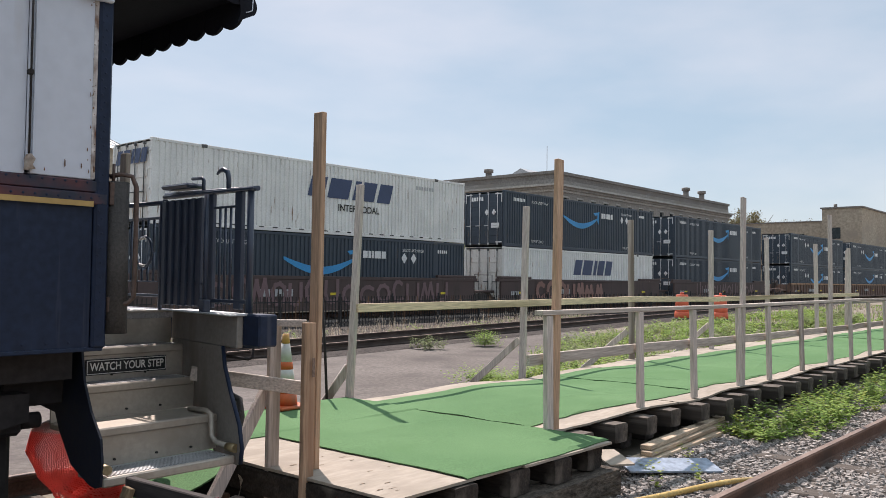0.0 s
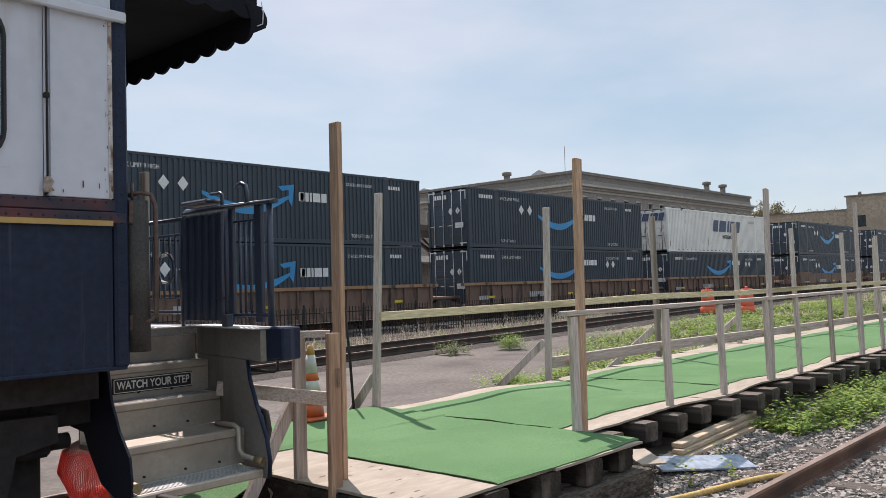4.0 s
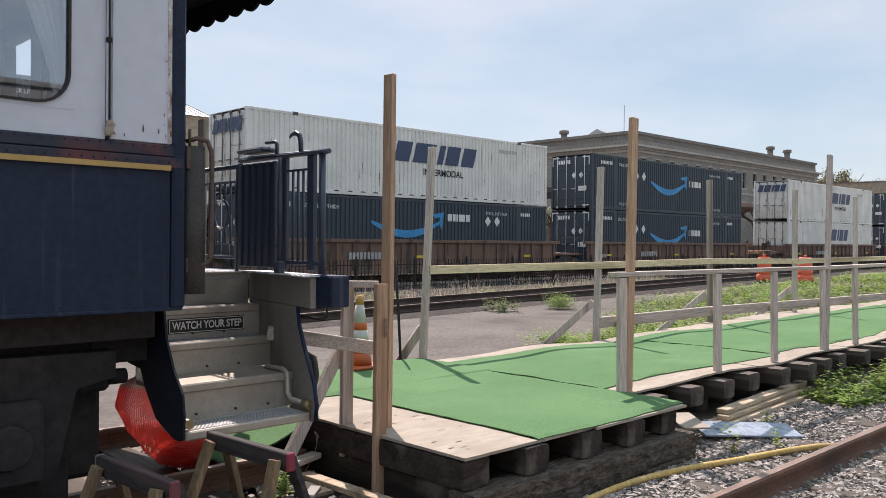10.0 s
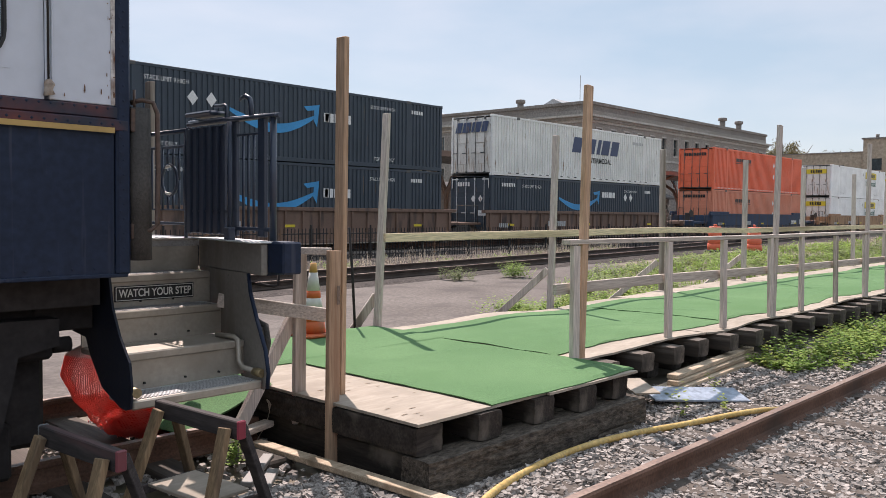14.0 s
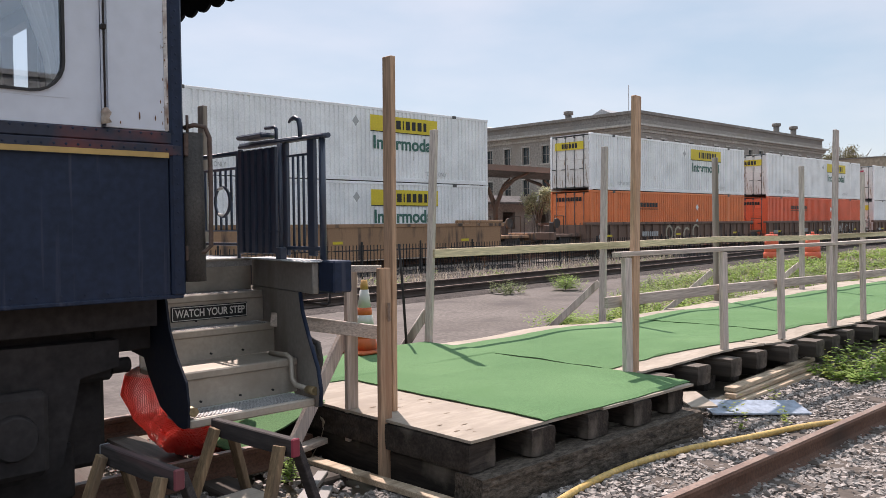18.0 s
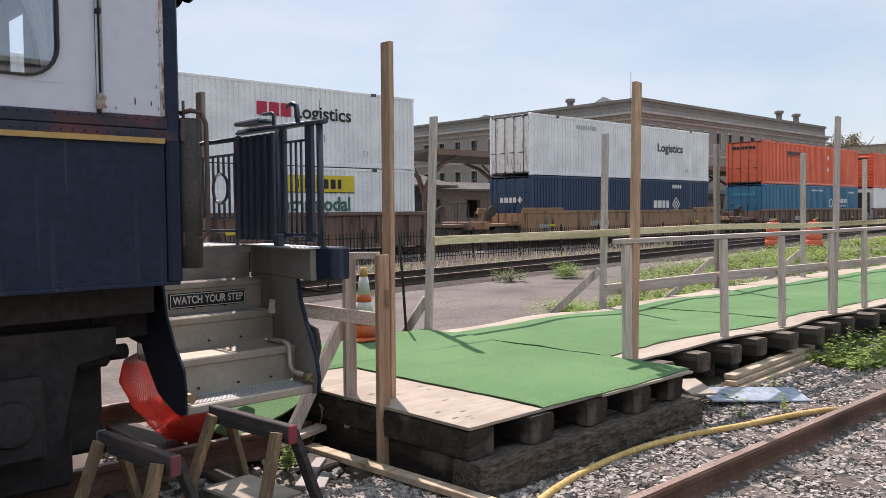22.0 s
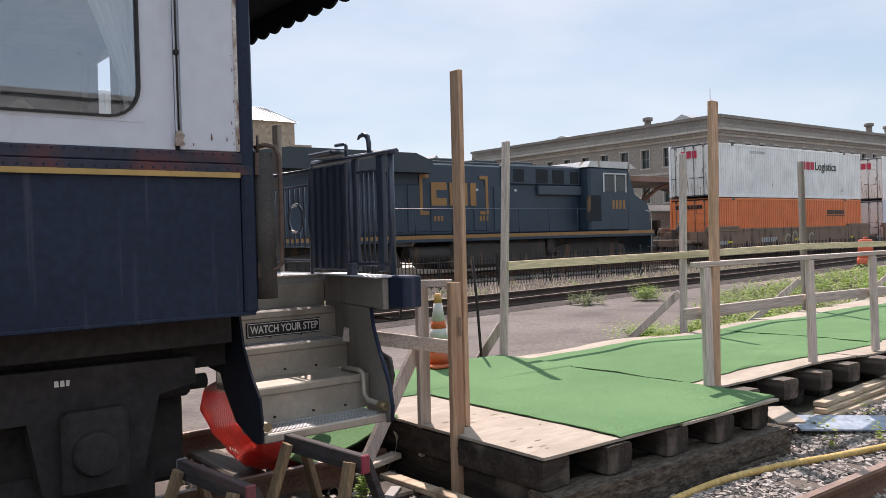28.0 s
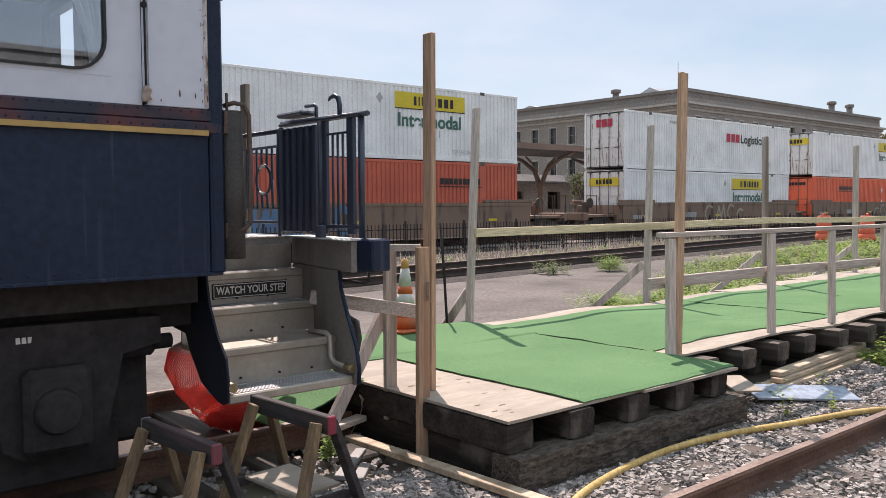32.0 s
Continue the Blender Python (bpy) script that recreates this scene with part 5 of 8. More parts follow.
def stroke(sh, pts, w, y):
    """A flat painted line with a width."""
    for k, ((a, b), (c, d)) in enumerate(zip(pts, pts[1:])):
        y -= 0.0016
        ln = math.hypot(c - a, d - b) or 1.0
        ex, ez = (c - a) / ln * w * 0.5, (d - b) / ln * w * 0.5
        sh.add([(a - ex + ez, y, b - ez - ex), (c + ex + ez, y, d + ez - ex), (c + ex - ez, y, d + ez + ex), (a - ex - ez, y, b - ez + ex)], [(0, 1, 2, 3)])


def glyph(rnd, x, z, w, h):
    """An unreadable tag: a loop, a zigzag or an arc."""
    kind = rnd.choice("ozcu")
    n = 9
    if kind == "o":
        return [(x + w * (0.5 + 0.45 * math.cos(6.4 * k / n)), z + h * (0.5 + 0.45 * math.sin(6.4 * k / n))) for k in range(n + 1)]
    if kind == "c":
        return [(x + w * (0.55 + 0.45 * math.cos(0.9 + 4.6 * k / n)), z + h * (0.5 + 0.45 * math.sin(0.9 + 4.6 * k / n))) for k in range(n + 1)]
    if kind == "u":
        return [(x + w * 0.1, z + h * 0.95)] + [(x + w * (0.5 - 0.42 * math.cos(3.14 * k / 6)), z + h * (0.4 - 0.36 * math.sin(3.14 * k / 6))) for k in range(7)] + [(x + w * 0.92, z + h)]
    return [(x, z + h * 0.1), (x + w * 0.25, z + h * 0.95), (x + w * 0.5, z + h * 0.25), (x + w * 0.75, z + h), (x + w, z + h * 0.1)]


def graffiti(parent, x, w, seed, fill="grey", edge="black", thick=0.17):
    """A sprayed piece of fat outlined strokes on a side sill."""
    rnd = random.Random(seed)
    px, low, top = x, Shape(), Shape()
    while px < x + w:
        h, ww = rnd.uniform(0.7, 0.95), rnd.uniform(0.6, 0.95)
        pts = glyph(rnd, px, 0.60 + rnd.uniform(0, 0.1), ww, h)
        if edge:
            stroke(low, pts, thick + 0.07, TY0 - 0.0215)
        stroke(top, pts, thick, TY0 - 0.027)
        px += ww + rnd.uniform(0.08, 0.3)
    if edge:
        tagged(part("graffiti", low, MARK[edge], parent, "sprayed graffiti outline"), kind="stuff")
    tagged(part("graffiti", top, MARK[fill], parent, "sprayed graffiti letters"), kind="stuff")


SPRAY = {"salmonish": (("mauve", "", 0.16, 1.0, 13.0), ("rose", "", 0.24, 2.5, 7.0), ("mauve", "", 0.14, 3.0, 10.0)),
         "graffiti": (("spray_blue", "", 0.24, 3.0, 4.2), ("sand", "", 0.12, 6.5, 3.5), ("spray_grey", "", 0.07, 8.5, 5.0))}
REFLECT_M = Shape().box(0, 0.45, 0, 0.005, 0, 0.1).mesh("reflector")
CARS = [([14.1, 33.4, 52.8], "dark", True, "salmonish"), ([76.35, 95.7, 115.25], "tanrib", False, ""), ([138.6], "tanlow", True, ""), ([161.75, 181.2, 200.9], "rust", False, ""),
        ([224.15, 243.55, 263.1], "rust", False, ""), ([286.55], "blue", True, ""), ([310.0], "tan", True, ""), ([333.6, 353.05, 372.25], "rust", False, "graffiti"),
        ([395.5], "tan", True, ""), ([418.7, 438.3, 457.75], "brown", False, ""), ([503.4, 522.8, 542.15], "brown", True, "graffiti"), ([565.75, 585.2, 604.6], "brown", True, "graffiti")]
CAR_WORDS = {"dark": "dark soot-brown", "tanrib": "rust-brown, tan-topped", "tanlow": "dull brown", "rust": "rusty brown ribbed", "blue": "navy-blue", "tan": "yellowish-tan", "brown": "brown"}
for us, key, smooth, extra in CARS:
    mat = WC[{"tanrib": "rust", "tanlow": "rust"}.get(key, key)]
    car = thing("well_car", f"{CAR_WORDS[key]} double-stack well car of {len(us)} well{'s' if len(us) > 1 else ''}", "rail car", "well cars of the train")
    u0 = us[0]
    for i, u in enumerate(us):
        x = u - u0
        for y, rz in ((TY0, 0), (TY1, 180)):
            o = part("side_sill", SILL[smooth], mat, car)
            o.matrix_basis = pose(x + (CL if rz else 0), y, 0, 0, 0, rz)
        part("well_floor", WELL_FLOOR, mat, car).location.x = x
        if key in ("tanrib", "tan"):
            part("top_chord", Shape().box(x - 0.75, x + CL + 0.75, TY0 - 0.026, TY0 - 0.021, 1.59, 1.715), WC["tan"], car, "tan-painted top chord")
        tagged(part("marking", bars(bars(Shape(), x + 4.2, TY0 - 0.024, 0.95, 0.26, 1.6, 9, 6), x + 0.3, TY0 - 0.024, 0.9, 0.2, 0.7, 5, 2), MARK["grey"], car), kind="stuff")
        if key == "blue":
            tagged(part("marking", bars(bars(Shape(), x + CL - 2.5, TY0 - 0.0245, 0.98, 0.28, 1.05, 8, 3), x + CL - 0.8, TY0 - 0.0245, 0.98, 0.36, 1.0, 6, 4), MARK["white"], car, "large pale lettering"), kind="stuff")
        for rx in (1.0, 7.6, 14.2):
            part("reflector", REFLECT_M, MARK["yellow"], car, "yellow reflector strip").location = (x + rx, TY0 - 0.026, 0.98)
        if extra:
            fill, edge, thick, gx, gw = SPRAY[extra][(i + int(us[0]) % 2) % 3]
            graffiti(car, x + gx, gw, int(u), fill, edge, thick)
        if i:
            truck(car, x - (u - us[i - 1] - CL) / 2)
            part("end_platform", Shape().cbox(x - 2.9, x - 0.5, 0.2, CW - 0.2, 1.02, 1.14, 0.02), mat, car)
            for y in (TY0 + 0.2, TY1 - 0.2):
                part("handrail", Shape().tube([(x - 2.4, y, 1.1), (x - 2.4, y, 1.9), (x - 1.0, y, 1.9), (x - 1.0, y, 1.1)], 0.02, 6), MAT["truck"], car)
        else:
            end_deck(car, 0.0, -1, mat)
            truck(car, -1.75)
        if i == len(us) - 1:
            end_deck(car, x + CL, 1, WC["tan"] if us[0] == 161.75 else mat)
            truck(car, x + CL + 1.75)
    MOVERS.append((car, u0, SIDE_Y, 0.0))

# ---- the locomotive ----
MAT["loco_blue"] = paint("loco_blue", (0.038, 0.064, 0.095), 0.45, amount=-0.2)
MAT["loco_gold"] = paint("loco_gold", (0.36, 0.19, 0.07), 0.5, amount=-0.1)
MAT["loco_grille"] = paint("loco_grille", (0.012, 0.018, 0.025), 0.7, amount=-0.2)
MAT["loco_top"] = paint("loco_top", (0.05, 0.068, 0.082), 0.6, amount=-0.2)
MAT["loco_duct"] = paint("loco_duct", (0.060, 0.088, 0.115), 0.55, amount=-0.2)
MAT["sunshade"] = paint("sunshade", (0.62, 0.63, 0.63), 0.4)
loco = thing("locomotive", "dark blue diesel locomotive with gold ends and a wide cab", "locomotive")
LX, LM = 477.3, CW / 2
part("frame", Shape().cbox(0.4, 21.1, LM - 1.52, LM + 1.52, 1.5, 1.74, 0.02), MAT["loco_blue"], loco)
part("stripe", Shape().box(0.45, 21.05, LM - 1.53, LM - 1.522, 1.62, 1.76), MAT["loco_gold"], loco, "gold sill stripe")
part("hood", Shape().cbox(3.4, 16.6, LM - 0.95, LM + 0.95, 1.74, 4.55, 0.08), MAT["loco_blue"], loco)
part("rear_end", Shape().cbox(1.2, 3.38, LM - 0.95, LM + 0.95, 1.74, 4.35, 0.06), MAT["loco_blue"], loco)
part("end_panel", Shape().cbox(1.16, 1.2, LM - 0.9, LM + 0.9, 1.8, 4.2, 0.01), MAT["loco_gold"], loco, "gold-painted hood end")
part("radiator", Shape().prism([(0.7, 4.3), (0.7, 4.62), (2.0, 4.82), (7.2, 4.82), (8.0, 4.55), (8.0, 4.1), (1.7, 4.1)], "y", LM - 1.5, LM + 1.5), MAT["loco_top"], loco, "flared radiator wings")
part("roof_panel", Shape().cbox(8.2, 16.4, LM - 0.8, LM + 0.8, 4.55, 4.66, 0.03), MAT["loco_top"], loco)
for k in range(3):
    part("exhaust", Shape().cbox(8.8 + k * 2.1, 10.0 + k * 2.1, LM - 0.5, LM + 0.5, 4.66, 4.8, 0.03), MAT["loco_top"], loco)
part("inertial_box", Shape().cbox(11.9, 16.58, LM - 1.05, LM + 1.05, 3.78, 4.60, 0.05), MAT["loco_blue"], loco)
part("blower_duct", Shape().cbox(13.9, 16.55, LM - 1.12, LM - 0.96, 3.36, 3.76, 0.03), MAT["loco_duct"], loco, "lighter blue duct")
part("cab_recess", Shape().box(16.35, 17.35, LM - 1.528, LM - 1.521, 2.2, 3.35), MAT["loco_grille"], loco, "dark cab doorway")
for a, b, z0, z1 in ((12.5, 13.1, 3.9, 4.42), (13.8, 14.5, 3.86, 4.45), (14.8, 15.5, 3.86, 4.45), (15.9, 16.4, 3.86, 4.40)):
    part("grille", Shape().box(a, b, LM - 1.062, LM - 1.051, z0, z1), MAT["loco_grille"], loco)
for k in range(8):
    part("hood_door", Shape().cbox(3.9 + k * 1.08, 4.8 + k * 1.08, LM - 0.985, LM - 0.95, 1.9, 3.7, 0.02), MAT["loco_blue"], loco)
part("cab", Shape().cbox(16.6, 19.3, LM - 1.52, LM + 1.52, 1.74, 4.62, 0.1), MAT["loco_blue"], loco)
part("cab_roof", Shape().prism([(16.5, 4.6), (16.7, 4.86), (19.2, 4.9), (19.85, 4.62), (19.4, 4.58)], "y", LM - 1.54, LM + 1.54), MAT["sunshade"], loco, "pale cab roof")
part("cab_front", Shape().prism([(19.3, 1.74), (19.3, 4.58), (19.75, 3.5), (19.75, 1.74)], "y", LM - 1.45, LM + 1.45), MAT["loco_blue"], loco)
part("nose", Shape().prism([(19.75, 1.5), (19.75, 3.5), (20.85, 3.05), (21.0, 2.7), (21.0, 1.5)], "y", LM - 1.3, LM + 1.3), MAT["loco_blue"], loco)
part("cab_window", Shape().box(17.6, 18.25, LM - 1.53, LM - 1.521, 3.55, 4.25).box(18.4, 19.0, LM - 1.53, LM - 1.521, 3.55, 4.25), MAT["glass_dark"], loco)
part("window_frame", Shape().box(17.5, 17.58, LM - 1.545, LM - 1.521, 3.5, 4.3).box(18.28, 18.36, LM - 1.545, LM - 1.521, 3.5, 4.3).box(19.02, 19.1, LM - 1.545, LM - 1.521, 3.5, 4.3).box(17.5, 19.1, LM - 1.56, LM - 1.521, 4.3, 4.36), MAT["sunshade"], loco)
part("windshield", Shape().add([(19.42, LM - 1.2, 4.35), (19.42, LM + 1.2, 4.35), (19.72, LM + 1.2, 3.62), (19.72, LM - 1.2, 3.62)], [(0, 3, 2, 1)]), MAT["glass_dark"], loco)


def loco_marks(s):
    for a in (7.7, 11.0):
        s.box(a, a + 0.14, LM - 1.0, LM - 0.99, 2.55, 4.1)
        e = 0.14 if a < 9 else -0.3
        s.box(a + e, a + e + 0.3, LM - 1.0, LM - 0.99, 3.96, 4.1)
        s.box(a + e, a + e + 0.3, LM - 1.0, LM - 0.99, 2.55, 2.69)
    s.box(8.25, 8.5, LM - 1.0, LM - 0.99, 2.9, 3.8)
    s.box(8.5, 9.0, LM - 1.0, LM - 0.99, 3.5, 3.8)
    s.box(8.5, 9.0, LM - 1.0, LM - 0.99, 2.9, 3.2)
    s.box(9.15, 9.55, LM - 1.0, LM - 0.99, 2.9, 3.8)
    s.box(9.75, 10.05, LM - 1.0, LM - 0.99, 2.9, 3.8)
    s.box(10.2, 10.5, LM - 1.0, LM - 0.99, 2.9, 3.8)
    bars(s, 8.35, LM - 1.0, 2.3, 0.2, 0.5, 3, 4)
    bars(s, 10.65, LM - 1.0, 2.3, 0.2, 0.5, 3, 5)


sh = Shape()
loco_marks(sh)
part("marking", sh, MAT["loco_gold"], loco, "gold brand shapes in brackets")
part("marking", bars(Shape(), 18.1, LM - 1.53, 2.75, 0.4, 0.95, 4, 9), MAT["loco_gold"], loco, "gold road-number bars")
part("fuel_tank", Shape().cbox(8.9, 14.1, LM - 1.35, LM + 1.35, 0.42, 1.5, 0.15), MAT["truck"], loco)
part("air_tank", Shape().tube([(6.9, LM - 1.1, 1.05), (8.8, LM - 1.1, 1.05)], 0.30, 12).tube([(6.9, LM + 1.1, 1.05), (8.8, LM + 1.1, 1.05)], 0.30, 12), MAT["truck"], loco, "round air tanks")
part("battery_box", Shape().cbox(14.15, 14.6, LM - 1.3, LM + 1.3, 0.9, 1.5, 0.03), MAT["truck"], loco)
for k in range(5):
    part("latch", Shape().cbox(4.2 + 2.1 * k, 4.32 + 2.1 * k, LM - 0.995, LM - 0.985, 3.5, 3.58, 0.003), MARK["white"], loco)
for cx in (4.1, 16.9):
    part("truck_frame", Shape().cbox(cx - 2.4, cx + 2.4, LM - 0.85, LM + 0.85, 0.55, 1.5, 0.05), MAT["truck"], loco)
    for s in (-1, 1):
        part("side_frame", Shape().prism([(cx - 2.6, 0.6), (cx - 2.4, 1.15), (cx - 0.7, 1.28), (cx + 0.7, 1.28), (cx + 2.4, 1.15), (cx + 2.6, 0.6), (cx + 1.4, 0.5), (cx - 1.4, 0.5)], "y", LM + s * 1.02 - 0.1, LM + s * 1.02 + 0.1), MAT["truck"], loco)
        for k in (-1.95, 0, 1.95):
            part("wheel", WHEEL_M, MAT["wheel"], loco).matrix_basis = pose(cx + k, LM + s * 0.76, ZR + 0.43, 0, 0, 0 if s < 0 else 180)
            part("journal_box", Shape().cbox(cx + k - 0.2, cx + k + 0.2, LM + s * 1.16 - 0.06, LM + s * 1.16 + 0.06, 0.5, 0.95, 0.03), MAT["truck"], loco)
for s in (-1, 1):
    rail = [(2.8, LM + s * 1.48, 1.78), (2.8, LM + s * 1.48, 2.75), (16.4, LM + s * 1.48, 2.75)]
    part("handrail", Shape().tube(rail, 0.022, 6), MAT["loco_blue"], loco)
    for k in range(8):
        part("stanchion", Shape().tube([(3.6 + k * 1.75, LM + s * 1.48, 1.75), (3.6 + k * 1.75, LM + s * 1.48, 2.75)], 0.02, 6), MAT["loco_blue"], loco)
    for x in (0.9, 21.0):
        part("grab_iron", Shape().tube([(x, LM + s * 1.4, 0.6), (x, LM + s * 1.4, 2.6), (x + (0.5 if x < 5 else -0.4), LM + s * 1.4, 2.7)], 0.022, 6), MARK["white"], loco, "pale grab iron")
        part("step", Shape().cbox(x - 0.3, x + 0.3, LM + s * 1.3 - 0.12, LM + s * 1.3 + 0.12, 0.5, 0.55, 0.01).cbox(x - 0.3, x + 0.3, LM + s * 1.3 - 0.12, LM + s * 1.3 + 0.12, 0.95, 1.0, 0.01), MAT["truck"], loco)
part("pilot", Shape().prism([(LM - 1.4, 0.35), (LM + 1.4, 0.35), (LM + 1.4, 1.5), (LM - 1.4, 1.5)], "x", 20.95, 21.1), MAT["loco_blue"], loco)
part("coupler", Shape().cbox(-0.4, 0.5, LM - 0.12, LM + 0.12, 0.78, 1.0, 0.03).cbox(21.0, 21.7, LM - 0.12, LM + 0.12, 0.78, 1.0, 0.03), MAT["truck"], loco)
part("headlight", Shape().tube([(20.9, LM - 0.15, 2.85), (21.02, LM - 0.15, 2.85)], 0.09, 10).tube([(20.9, LM + 0.15, 2.85), (21.02, LM + 0.15, 2.85)], 0.09, 10), MARK["white"], loco)
MOVERS.append((loco, LX, SIDE_Y + 0.0, 0.0))

# ---- the old passenger car with its open end platform ----
MAT["car_navy"] = surface("car_navy", (0.013, 0.023, 0.050), (0.018, 0.030, 0.061), 0.45, scale=1.2, fine=25.0, bump=0.08, dist=0.004, stain=(0.042, 0.050, 0.078), amount=0.09, stain_scale=1.2, stain_stretch=(16.0, 16.0, 0.6), fine_mix=0.25, spec=0.22)
MAT["car_white"] = surface("car_white", (0.61, 0.65, 0.74), (0.55, 0.59, 0.67), 0.5, scale=1.1, fine=14.0, bump=0.08, dist=0.004, stain=(0.44, 0.43, 0.44), amount=0.16, stain_scale=1.5, stain_stretch=(2.0, 2.0, 0.3), fine_mix=0.05)
MAT["belt"] = surface("car_belt", (0.012, 0.018, 0.038), (0.02, 0.027, 0.05), 0.55, scale=1.4, fine=25.0, bump=0.25, dist=0.004, stain=(0.13, 0.030, 0.028), amount=0.42, stain_scale=3.2, fine_mix=0.3)
MAT["car_yellow"] = paint("car_yellow", (0.50, 0.33, 0.12), 0.5, amount=0.2)
MAT["car_black"] = surface("car_black", (0.033, 0.030, 0.031), (0.052, 0.046, 0.046), 0.85, scale=2.0, fine=20.0, bump=0.3, dist=0.006, stain=(0.03, 0.024, 0.02), amount=0.2, spec=0.22)
MAT["rust_dark"] = surface("rust_dark", (0.13, 0.06, 0.03), (0.22, 0.11, 0.05), 0.85, scale=20.0, fine=60.0, bump=0.3)
MAT["rust_flake"] = surface("rust_flake", (0.20, 0.10, 0.05), (0.5, 0.45, 0.4), 0.8, scale=9.0, fine=40.0, bump=0.4)
MAT["alu"] = surface("step_metal", (0.40, 0.355, 0.298), (0.50, 0.45, 0.39), 0.45, 0.35, scale=1.5, fine=40.0, bump=0.08, dist=0.002, stain=(0.30, 0.265, 0.22), amount=0.3, stain_scale=2.0, fine_mix=0.12)
MAT["beam_grey"] = surface("beam_grey", (0.24, 0.225, 0.205), (0.32, 0.30, 0.275), 0.55, 0.2, scale=1.5, fine=30.0, bump=0.12, dist=0.003, stain=(0.16, 0.14, 0.12), amount=0.3, stain_scale=2.5, stain_stretch=(1, 1, 0.4), fine_mix=0.2)
MAT["tread"] = surface("tread_metal", (0.46, 0.47, 0.48), (0.56, 0.57, 0.58), 0.5, 0.35, scale=3.0, fine=90.0, bump=0.6, dist=0.004, stain=(0.25, 0.23, 0.21), amount=0.25)
MAT["rubber"] = surface("rubber_roll", (0.05, 0.047, 0.045), (0.075, 0.07, 0.066), 0.85, scale=6.0, fine=70.0, bump=0.8, dist=0.006)
MAT["gasket"] = surface("gasket_black", (0.014, 0.014, 0.016), (0.024, 0.024, 0.027), 0.6, scale=6.0, fine=40.0, bump=0.2)
MAT["rust_seam"] = surface("rust_seam", (0.66, 0.64, 0.64), (0.50, 0.46, 0.43), 0.7, scale=6.0, fine=40.0, bump=0.5, stain=(0.15, 0.065, 0.03), amount=0.30, stain_scale=16.0, stain_stretch=(1, 1, 0.35))
MAT["pipe"] = surface("pipe_brown", (0.085, 0.055, 0.045), (0.13, 0.085, 0.07), 0.5, 0.3, scale=8.0, fine=50.0, bump=0.2)
MAT["sign_black"] = paint("sign_black", (0.02, 0.02, 0.02), 0.4, amount=0.05)
MAT["sign_white"] = paint("sign_white", (0.72, 0.70, 0.66), 0.5, amount=0.1)
MAT["curtain"] = surface("curtain", (0.78, 0.78, 0.78), (0.84, 0.84, 0.84), 0.9, scale=3.0, fine=60.0, bump=0.0, fine_mix=0.04)
MAT["lining"] = surface("car_lining", (0.16, 0.15, 0.14), (0.22, 0.20, 0.18), 0.7, scale=1.0, fine=10.0)


def glazing(name, tint, mirror):
    """Clear glass with a coated, partly mirroring face."""
    m = bpy.data.materials.new(name)
    m.use_nodes = True
    nt = m.node_tree
    bs = nt.nodes["Principled BSDF"]
    bs.inputs["Base Color"].default_value = rgb(*tint)
    bs.inputs["Transmission Weight"].default_value, bs.inputs["Roughness"].default_value, bs.inputs["IOR"].default_value = 1.0, 0.0, 1.45
    gl = nt.nodes.new("ShaderNodeBsdfGlossy")
    gl.inputs["Color"].default_value, gl.inputs["Roughness"].default_value = rgb(0.85, 0.92, 1.0), 0.0
    mx = nt.nodes.new("ShaderNodeMixShader")
    mx.inputs[0].default_value = mirror
    nt.links.new(bs.outputs[0], mx.inputs[1])
    nt.links.new(gl.outputs[0], mx.inputs[2])
    nt.links.new(mx.outputs[0], nt.nodes["Material Output"].inputs[0])
    return m


MAT["car_glass"] = glazing("car_glass", (0.92, 0.95, 0.96), 0.16)

MAT["gate"] = paint("gate_navy", (0.038, 0.055, 0.090), 0.36, amount=0.0, spec=0.6)
coach = thing("passenger_car", "old blue and white passenger car with an open end platform", "rail car")
CY, CE, CY1 = 4.05, 2.04, 7.05       # near side, end, far side
# side wall: navy below, white above, with a window opening
part("lower_panel", Shape().cbox(-12, 1.965, CY, CY + 0.08, 1.275, 1.995, 0.004), MAT["car_navy"], coach, "navy-blue lower side with dull streaks")
part("belt_rail", Shape().cbox(-12, 2.03, CY - 0.022, CY + 0.08, 1.997, 2.055, 0.006).cbox(-12, 2.03, CY - 0.014, CY + 0.08, 2.057, 2.118, 0.006), MAT["belt"], coach, "navy belt rail with red patches")
part("stripe", Shape().box(-12, 1.955, CY - 0.027, CY - 0.0225, 1.985, 2.012), MAT["car_yellow"], coach, "thin yellow stripe")
part("drip_edge", Shape().cbox(-12, 2.03, CY - 0.012, CY + 0.05, 1.262, 1.282, 0.004), MAT["car_navy"], coach)
WX0, WX1, WZ0, WZ1 = -0.35, 1.475, 2.245, 3.02
for a, b, c, d in ((WX1, 1.625, 2.12, 3.3), (WX0, WX1, 2.12, WZ0), (WX0, WX1, WZ1, 3.3), (-1.2, WX0, 2.12, 3.3), (-12, -3.2, 2.12, 3.3), (-3.2, -1.2, 2.12, WZ0), (-3.2, -1.2, WZ1, 3.3)):
    part("upper_panel", Shape().box(a, b, CY, CY + 0.08, c, d), MAT["car_white"], coach, "weathered white upper side")
part("upper_panel", Shape().cbox(1.648, 1.965, CY - 0.004, CY + 0.08, 2.122, 3.3, 0.004), MAT["car_white"], coach, "weathered white upper side")


